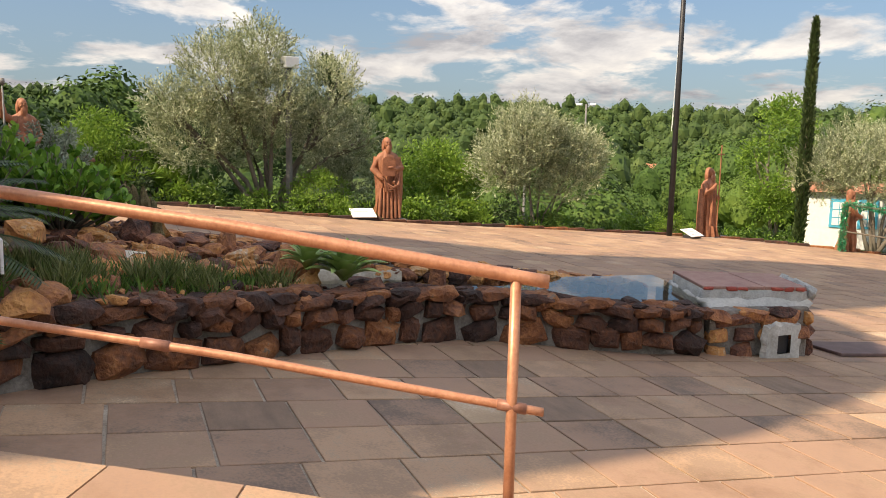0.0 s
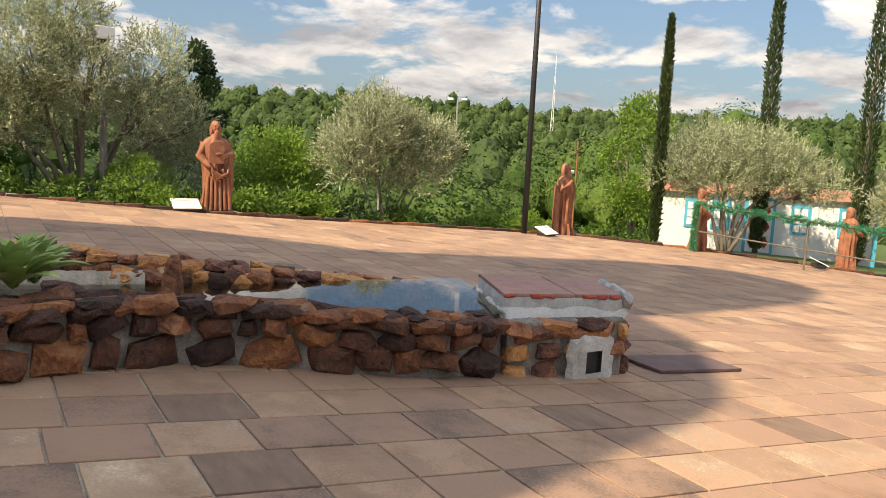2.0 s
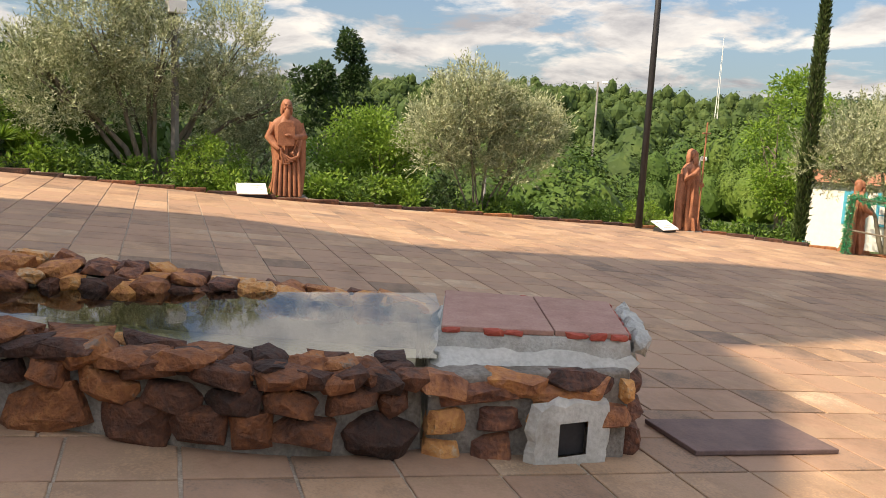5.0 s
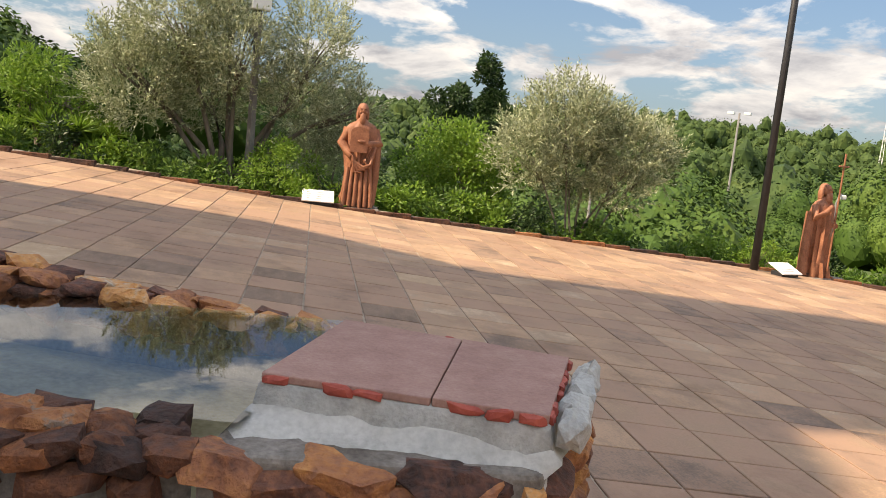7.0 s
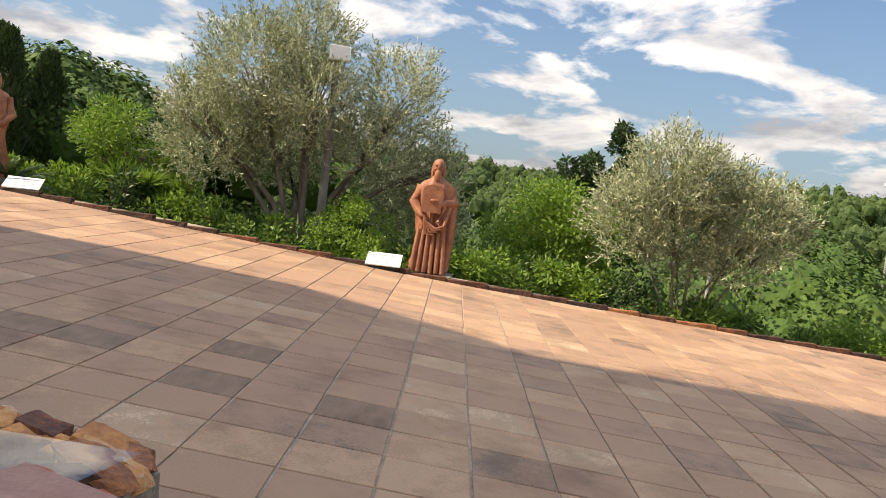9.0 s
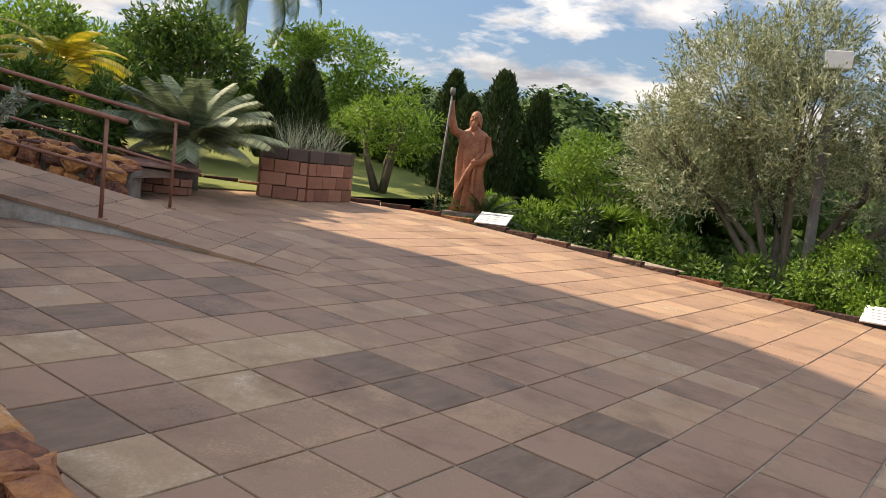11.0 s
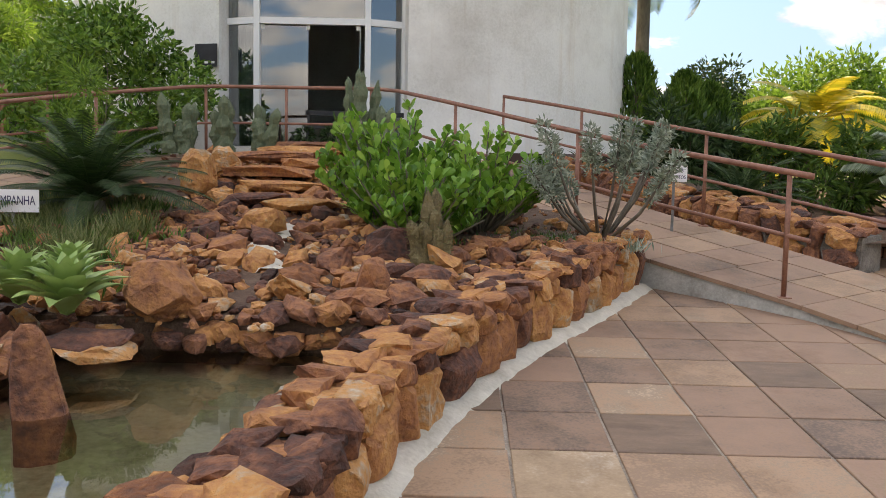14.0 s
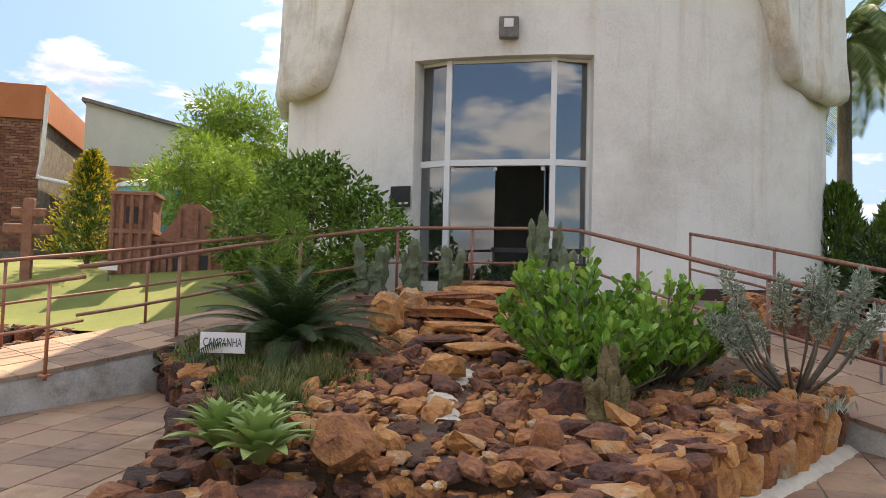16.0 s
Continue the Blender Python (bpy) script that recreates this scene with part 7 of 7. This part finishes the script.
def far_house(x, y, w, d, h, roof, turn, label):
    z = land(x, y) + 1
    ob = thing("far_house", label, "house", pose(x, y, z, 0, 0, turn))
    part("wall", boxed(-w / 2, -d / 2, -6, w / 2, d / 2, h), M_WHITE, ob)
    part("roof", prism([(-w / 2 - .4, -d / 2 - .4), (w / 2 + .4, -d / 2 - .4), (w / 2 + .4, d / 2 + .4), (-w / 2 - .4, d / 2 + .4)], h, h + .2), roof, ob)
    bm = bmesh.new()
    q = [bm.verts.new(v) for v in ((-w / 2 - .4, -d / 2 - .4, h + .2), (w / 2 + .4, -d / 2 - .4, h + .2), (w / 2 + .4, d / 2 + .4, h + .2), (-w / 2 - .4, d / 2 + .4, h + .2), (-w / 2, 0, h + d * .35), (w / 2, 0, h + d * .35))]
    for fc in ((0, 1, 5, 4), (2, 3, 4, 5), (0, 4, 3), (1, 2, 5)):
        bm.faces.new([q[i] for i in fc])
    part("roof_slope", bm, roof, ob)
    for i in range(3):
        part("window", boxed(-w / 2 - .05, -d / 2 + d * (.2 + .25 * i), h * .4, -w / 2 + .05, -d / 2 + d * (.35 + .25 * i), h * .75), M_BLACK, ob)


M_ROOF = material("terracotta_roof", [(.2, (.30, .12, .07)), (.8, (.45, .2, .12))], 2, .85, .3, 20)
M_GREYROOF = material("grey_roof", [(.2, (.35, .34, .33)), (.8, (.55, .54, .52))], 2, .7, .2, 20)
for a in [(330, -185, 14, 9, 4, M_GREYROOF, 10, "pale house with a grey roof on the wooded hill"), (210, -160, 14, 10, 5, M_ROOF, 30, "house with a terracotta roof among far trees"), (390, -60, 16, 9, 4, M_GREYROOF, -10, "long low grey-roofed house on the far hill"), (360, 45, 14, 9, 4, M_GREYROOF, 5, "pale house on the far hill"), (250, -100, 12, 9, 5, M_ROOF, 0, "small terracotta-roofed house on the far hill")]:
    far_house(*a)


# ---- white house with blue trim ----
def blue_house():
    a, b = Vector((13.4, -19.2, -0.1)), Vector((8.2, -24.4, -0.1))
    d = (b - a).normalized()
    ang = math.degrees(math.atan2(d.y, d.x))
    ob = thing("white_house", "single-storey white house with blue trimmed windows and door", "house", pose(a.x, a.y, a.z, 0, 0, ang))
    ln = (b - a).length
    part("wall", boxed(0, 0, -.5, ln, 4.0, 2.0), M_WHITE, ob)
    for c in (0.0, ln - .14):
        part("corner_post", boxed(c, -.03, -.3, c + .14, .0, 2.0), M_BLUE, ob)
    bm = bmesh.new()
    q = [bm.verts.new(v) for v in ((-.2, -.2, 1.98), (ln + .2, -.2, 1.98), (ln + .2, 4.2, 1.98), (-.2, 4.2, 1.98), (-.2, 2, 2.3), (ln + .2, 2, 2.3))]
    for fc in ((0, 1, 5, 4), (2, 3, 4, 5), (0, 4, 3), (1, 2, 5), (3, 2, 1, 0)):
        bm.faces.new([q[i] for i in fc])
    part("roof", bm, M_ROOF, ob, "terracotta tile roof")
    for x in (1.1, 2.0, 4.6, 6.1):
        w = part("window", boxed(x, -.04, .75, x + .62, .0, 1.75), M_BLUE, ob, "blue-framed window")
        for i in range(2):
            for j in range(3):
                part("pane", boxed(x + .09 + i * .23, -.055, .84 + j * .28, x + .29 + i * .23, -.042, 1.08 + j * .28), M_WHITE, w)
    dr = part("door", boxed(3.1, -.05, -.05, 4.1, .0, 1.95), M_BLUE, ob, "blue double door with red and white diamonds")
    for i in range(2):
        part("door_panel", boxed(3.2 + i * .43, -.065, .05, 3.57 + i * .43, -.052, 1.85), M_WHITE, dr)
        for j in range(3):
            cx, cz = 3.385 + i * .43, .4 + j * .55
            part("diamond", ([(cx - .13, -.07, cz), (cx, -.07, cz - .22), (cx + .13, -.07, cz), (cx, -.07, cz + .22), (cx, -.066, cz)], [(0, 1, 4), (1, 2, 4), (2, 3, 4), (3, 0, 4)]), M_REDEDGE, dr)


blue_house()
# garland fence
gp_ = [(8.0, -15.6, 1.55), (6.9, -16.2, 1.5), (5.6, -17.2, 1.45), (4.2, -18.2, 1.4), (2.6, -19.2, 1.35)]
fe = thing("garland_fence", "rough pole fence wound with green tinsel garland", "fence")
part("top_pole", tube_data([[(Vector(p), .03) for p in gp_]], 7), M_BARK, fe)
part("lower_pole", tube_data([[(Vector(p) - Vector((0, 0, .75)), .022) for p in gp_]], 7), M_BARK, fe)
for p in (gp_[0], gp_[2], gp_[4]):
    part("post", tube_data([[((p[0], p[1], .1), .03), (p, .03)]], 7), M_BARK, fe)
M_TINSEL = material("green_tinsel", [(.2, (.0, .16, .07)), (.8, (.02, .36, .18))], 20, .3, 0, 60, metal=.4, rand="island")
gpts = [tuple(along(gp_, length(gp_) * i / 900)[0] + Vector((0, 0, .05 * math.sin(i * .09)))) for i in range(900)] + [(gp_[0][0], gp_[0][1], .25 + 1.3 * i / 260) for i in range(260)]
p, d = clump_points(gpts, .07, 5000, 5)
part("garland", leaf_quads(p, d, .10, .02, 5), M_TINSEL, fe, "green tinsel garland")

# ---- things beside the chapel ----
M_RUIN = material("red_carved_stone", [(.1, (.16, .07, .05)), (.5, (.28, .13, .085)), (.9, (.36, .19, .13))], 8, .85, .6, 40, coord="World", stain=.5)
ru = thing("church_model", "red stone model of a ruined mission church", "model building", pose(-8.75, 10.0, 1.0, 0, 0, 22))


def pilasters(x0, x1, y, z0, z1, n):
    for i in range(n):
        x = x0 + (x1 - x0) * i / (n - 1)
        part("pilaster", tube_data([[((x, y, z0), .045), ((x, y, z1), .04)]], 8), M_RUIN, ru)


part("tower_body", boxed(-.75, -.1, 0, -.05, .6, 1.42, .01), M_RUIN, ru)
part("cornice", boxed(-.80, -.15, .72, 0, .65, .80, .01), M_RUIN, ru)
part("cornice", boxed(-.80, -.15, 1.40, 0, .65, 1.47, .01), M_RUIN, ru)
pilasters(-.72, -.08, -.12, 0, 1.4, 5)
# flat black plate paints the shade inside the tower opening
part("tower_opening", boxed(-.5, -.115, .9, -.3, -.1, 1.2), M_BLACK, ru)
part("front_wall", boxed(-.05, 0, 0, 1.7, .5, .62, .01), M_RUIN, ru)
part("cornice", boxed(-.05, -.05, .60, 1.75, .5, .68, .01), M_RUIN, ru)
pilasters(.05, 1.65, -.03, 0, .6, 8)
# doorways are flat black plates too, their inner shade painted on the front
for i in range(3):
    part("doorway", boxed(.2 + i * .5, -.02, 0, .42 + i * .5, -.004, .38), M_BLACK, ru)
bm = bmesh.new()
q = [bm.verts.new(v) for v in ((.05, 0, .68), (1.3, 0, .68), (1.15, 0, 1.0), (.75, 0, 1.3), (.45, 0, 1.3), (.3, 0, 1.0))]
fc = bm.faces.new(q)
g = bmesh.ops.extrude_face_region(bm, geom=[fc])["geom"]
bmesh.ops.translate(bm, vec=(0, .3, 0), verts=[v for v in g if isinstance(v, bmesh.types.BMVert)])
part("gable", bm, M_RUIN, ru)
pilasters(.4, 1.0, -.03, .68, 1.2, 3)
cr = thing("stone_cross", "two-armed carved stone mission cross", "cross", pose(-10.75, 9.2, 0.9, 0, 0, 20))
part("shaft", boxed(-.09, -.07, 0, .09, .07, 1.45, .02), M_RUIN, cr)
part("arm", boxed(-.42, -.06, .82, .42, .06, 1.0, .03), M_RUIN, cr)
part("arm", boxed(-.3, -.06, 1.12, .3, .06, 1.28, .03), M_RUIN, cr)
sign_board("small white label on a stake before the church model", "", -9.1, 9.2, 1.12, .3, .14, 20, ["-----", "-----"])

M_BRICK = material("old_brick", [(0.0, (.13, .05, .035)), (.5, (.24, .10, .065)), (1.0, (.33, .17, .11))], 6, .9, .5, 40, rand="island")
M_ORANGE = material("orange_render", [(.2, (.42, .14, .06)), (.8, (.52, .19, .085))], 1.5, .8, .1, 20)
M_PALEWALL = material("pale_blue_render", [(.2, (.45, .50, .48)), (.8, (.56, .60, .57))], 1.5, .8, .1, 20)
bb = thing("brick_building", "old red brick building with an orange rendered parapet", "building", pose(-19.1, 14.65, 1.4, 0, 0, 27))
part("mortar_wall", boxed(-6, 0.03, -2, 2.9, 6, 3.6), M_MORTAR, bb)
bv, bf = [], []
rb2 = random.Random(3)
for k in range(46):
    z = k * .078
    x = -6 - (.12 if k % 2 else 0)
    while x < 2.8:
        x0, x1 = max(-6, x), min(2.9, x + .225)
        o = rb2.uniform(0, .012)
        b0 = len(bv)
        bv += [(x0, .03, z), (x1, .03, z), (x1, .03, z + .064), (x0, .03, z + .064), (x0, -o, z), (x1, -o, z), (x1, -o, z + .064), (x0, -o, z + .064)]
        bf += [(b0 + 4, b0 + 5, b0 + 6, b0 + 7), (b0, b0 + 1, b0 + 5, b0 + 4), (b0 + 3, b0 + 7, b0 + 6, b0 + 2), (b0 + 1, b0 + 2, b0 + 6, b0 + 5), (b0, b0 + 4, b0 + 7, b0 + 3)]
        x += .24
part("bricks", (bv, bf), M_BRICK, bb)
part("parapet", boxed(-6.1, -.06, 3.6, 3.0, 6, 4.55, .01), M_ORANGE, bb, "orange rendered parapet")
part("downpipe", tube_data([[((3.05, -.08, 4.3), .06), ((3.0, -.08, 2.6), .06), ((2.9, -.08, 2.0), .06), ((4.6, -.4, 1.7), .06)]], 8), M_WHITE, bb)
gb = thing("grey_building", "pale rendered gable building with a small chimney", "building", pose(-16.4, 17.6, 1.3, 0, 0, 27))
bm = bmesh.new()
q = [bm.verts.new(v) for v in ((0, 0, -2), (6.5, 0, -2), (6.5, 0, 3.2), (0, 0, 4.6))]
fc = bm.faces.new(q)
g = bmesh.ops.extrude_face_region(bm, geom=[fc])["geom"]
bmesh.ops.translate(bm, vec=(0, 6, 0), verts=[v for v in g if isinstance(v, bmesh.types.BMVert)])
part("wall", bm, M_PALEWALL, gb)
part("roof", boxed(-.1, -.15, -.04, 6.8, 6.1, .06, m=pose(0, 0, 4.62, 0, 12.1, 0)), M_GREYPOST, gb)
part("lower_brick_wall", boxed(-.2, -.3, -1, 3.8, -.05, 2.7), M_BRICK, gb, "lower brick wall")
part("chimney", boxed(3.6, .8, 3.5, 4.3, 1.4, 4.35, .02), M_MORTAR, gb)
part("chimney_cap", boxed(3.5, .7, 4.35, 4.4, 1.5, 4.45, .01), M_GREYPOST, gb)
tk = thing("water_tank", "round blue plastic water tank with a pale lid", "water tank", pose(-12.6, 15.4, 1.0))
part("tank_body", tube_data([[((0, 0, 0), .62), ((0, 0, 1.7), .78), ((0, 0, 1.95), .78)]], 28), M_TANK, tk, smooth=False)
part("lid", tube_data([[((0, 0, 1.95), .82), ((0, 0, 2.05), .8), ((0, 0, 2.2), .3)]], 28), M_WHITE, tk)

# fittings on the chapel wall
pq = on_wall(-2.58, 0.05)
qv = (on_wall(-2.4, 0) - on_wall(-2.8, 0)).normalized()
wa_ang = math.degrees(math.atan2(qv.y, qv.x))
wp = thing("wall_plaque", "black rectangular plaque on the plaster wall", "plaque", pose(pq.x, pq.y, 2.2, 0, 0, wa_ang))
part("plate", boxed(-.2, -.02, 0, .2, .012, .38, .006), M_BLACK, wp)
for i in range(2):
    part("emblem", boxed(-.02 + i * .12, -.025, .05, .04 + i * .12, -.02, .09), M_WHITE, wp)
lq = on_wall(-0.68, 0.05)
wl_ = thing("wall_floodlight", "grey square floodlight above the entrance", "floodlight", pose(lq.x, lq.y, 5.12, 0, 0, 8))
part("housing", boxed(-.17, -.14, 0, .17, .02, .38, .025), M_GREYPOST, wl_)
part("lens", boxed(-.08, -.155, .18, .08, -.142, .33, .004), M_WHITE, wl_)
# bench and pots inside the entrance
bn = thing("bench", "dark metal bench behind the handrail", "bench", pose(-2.0, 10.6, 0.86, 0, 0, 8))
part("seat", boxed(-.8, -.2, .40, .8, .2, .44), M_BLACK, bn)
part("backrest", boxed(-.8, .18, .62, .8, .22, .70), M_BLACK, bn)
for x in (-.75, .75):
    for y in (-.17, .2):
        part("leg", boxed(x - .02, y - .02, 0, x + .02, y + .02, .42 if y < 0 else .7), M_BLACK, bn)
for i, x in enumerate((-2.75, -2.35)):
    pt = thing("potted_plant", "small dark potted plant by the entrance", "potted plant", pose(x, 10.3, .86))
    part("pot", tube_data([[((0, 0, 0), .09), ((0, 0, .2), .13)]], 14), M_BLACK, pt)
    p, d = clump_points([(0, 0, .32)], .13, 160, i)
    part("leaves", leaf_quads(p, d, .1, .04, i), M_DARKLEAF, pt)


# ---- paving tiles, last ----
tiles = []
for i in range(-32, 22):
    for j in range(-48, 20):
        x0 = i * 0.5 if i >= 0 else i * 0.4925
        x1 = (i + 1) * 0.5 if i + 1 > 0 else (i + 1) * 0.4925
        y0 = j * 0.5 + (0.0 if i > -5 or i % 3 else 0.12)
        cx, cy = (x0 + x1) / 2, y0 + 0.25
        if not poly_area_points(PLAZA, cx, cy):
            continue
        if poly_area_points(GT, cx, cy) and poly_area_points(GT, cx - .3, cy) and poly_area_points(GT, cx + .3, cy):
            continue
        tiles.append((x0, x1, y0, y0 + 0.5))
DARK_AT = [(0.71, 1.24), (1.79, 2.2), (2.28, 1.68), (-0.24, -0.23), (1.74, -0.25), (-0.11, 1.66), (1.27, -1.74), (4.66, -2.9), (1.76, -0.78), (2.17, -1.73), (5.11, -1.7), (-4.62, 0.79), (-3.74, 0.81), (-4.15, -1.68), (-4.7, -3.28), (-4.69, 2.79), (-5.12, 2.59), (-5.25, 1.65), (1.01, -4.1), (2.92, -8.15), (0.27, -6.72), (1.39, -2.68)]
PALE_AT = [(-4.55, 1.27), (0.7, 0.28), (0.7, -0.33), (-0.14, -0.93), (1.3, 0.31), (0.24, 0.74), (3.29, -3.17), (1.63, 0.30)]


def among(t, places):
    return any(t[0] <= x < t[1] and t[2] <= y < t[3] for x, y in places)


rt = random.Random(91)


def tile_geo(x0, x1, y0, y1):
    g = 0.0075
    j = [rt.uniform(-.004, .004) for _ in range(8)]
    c = [(x0 + g + j[0], y0 + g + j[1]), (x1 - g + j[2], y0 + g + j[3]), (x1 - g + j[4], y1 - g + j[5]), (x0 + g + j[6], y1 - g + j[7])]
    mx, my = (x0 + x1) / 2, (y0 + y1) / 2
    dz = rt.uniform(-.0015, .0015)
    lo = [(x, y, rise(x, y) - .012) for x, y in c]
    mid = [(x, y, rise(x, y) + dz - .002) for x, y in c]
    hi = [(x + (mx - x) * .018, y + (my - y) * .018, rise(x, y) + dz + .001) for x, y in c]
    f = [(8, 9, 10, 11)]
    for k in range(4):
        n = (k + 1) % 4
        f += [(k, n, 4 + n, 4 + k), (4 + k, 4 + n, 8 + n, 8 + k)]
    return lo + mid + hi, f


near = [t for t in tiles if -5.2 < t[0] < 3.6 and -4.2 < t[2] < 4.2]
near.sort(key=lambda t: abs(t[0] + 1.2) + abs(t[2] + 0.5))
near = near[:300]
near_set = set(near)
for t in near:
    v, f = tile_geo(*t)
    part("tile", (v, f), M_TILE_DARK if among(t, DARK_AT) else M_TILE_PALE if among(t, PALE_AT) else M_TILE, plaza)
bv, bf = [], []
for t in tiles:
    if t in near_set:
        continue
    v, f = tile_geo(*t)
    b0 = len(bv)
    bv += v
    bf += [tuple(b0 + i for i in q) for q in f]
ob = part("outer_tiles", (bv, bf), M_TILE_FAR, plaza)
ob["kind"] = "stuff"


# ---- the whole flat plan laid on the sloping site ----
SLOPE = radians(4.7)


def site(x, y):
    """How far the sloping site lifts a place of the flat plan."""
    e2 = math.hypot(max(0, x - 10.9), max(0, -y - 26))
    return math.sin(SLOPE) * max(-26.0, min(14.0, y)) * (1 - smooth(e2 / 60))


LEVEL = {"pump_box": (-2.6, -2.5), "chapel": (-2.5, 11.8), "window_1": (-2.5, 11.8), "curtain": (-2.5, 11.8), "landing": (-2.5, 9.4), "water": (-2.0, -0.3), "floor": (-2.5, 11.8), "wall_plaque": (-2.5, 11.8), "wall_floodlight": (-2.5, 11.8)}
bpy.context.view_layer.update()
eye4 = Matrix.Identity(4)
for ob in list(scene.objects):
    if ob.type not in ("MESH", "EMPTY"):
        continue
    top = ob
    while top.parent is not None:
        top = top.parent
    if top.name in LEVEL:
        if ob is top:
            x, y = LEVEL[top.name]
            ob.location += Vector((0, y * (math.cos(SLOPE) - 1) - (0.22 if y > 11 else 0), site(x, y)))
        continue
    if ob.parent is not None and ob.parent.matrix_basis != eye4:
        continue
    if ob.matrix_basis == eye4:
        if ob.type == "MESH" and ob.data.users == 1:
            co = np.empty(len(ob.data.vertices) * 3)
            ob.data.vertices.foreach_get("co", co)
            co = co.reshape(-1, 3)
            away = np.clip(np.hypot(np.maximum(0, co[:, 0] - 10.9), np.maximum(0, -co[:, 1] - 26)) / 60, 0, 1)
            co[:, 2] += math.sin(SLOPE) * np.clip(co[:, 1], -26, 14) * (1 - away * away * (3 - 2 * away))
            co[:, 1] = np.where(co[:, 1] > -60, co[:, 1] * math.cos(SLOPE), co[:, 1])
            ob.data.vertices.foreach_set("co", co.ravel())
            ob.data.update()
    else:
        x, y, z = ob.location
        ob.location = (x, y * math.cos(SLOPE), z + site(x, y))
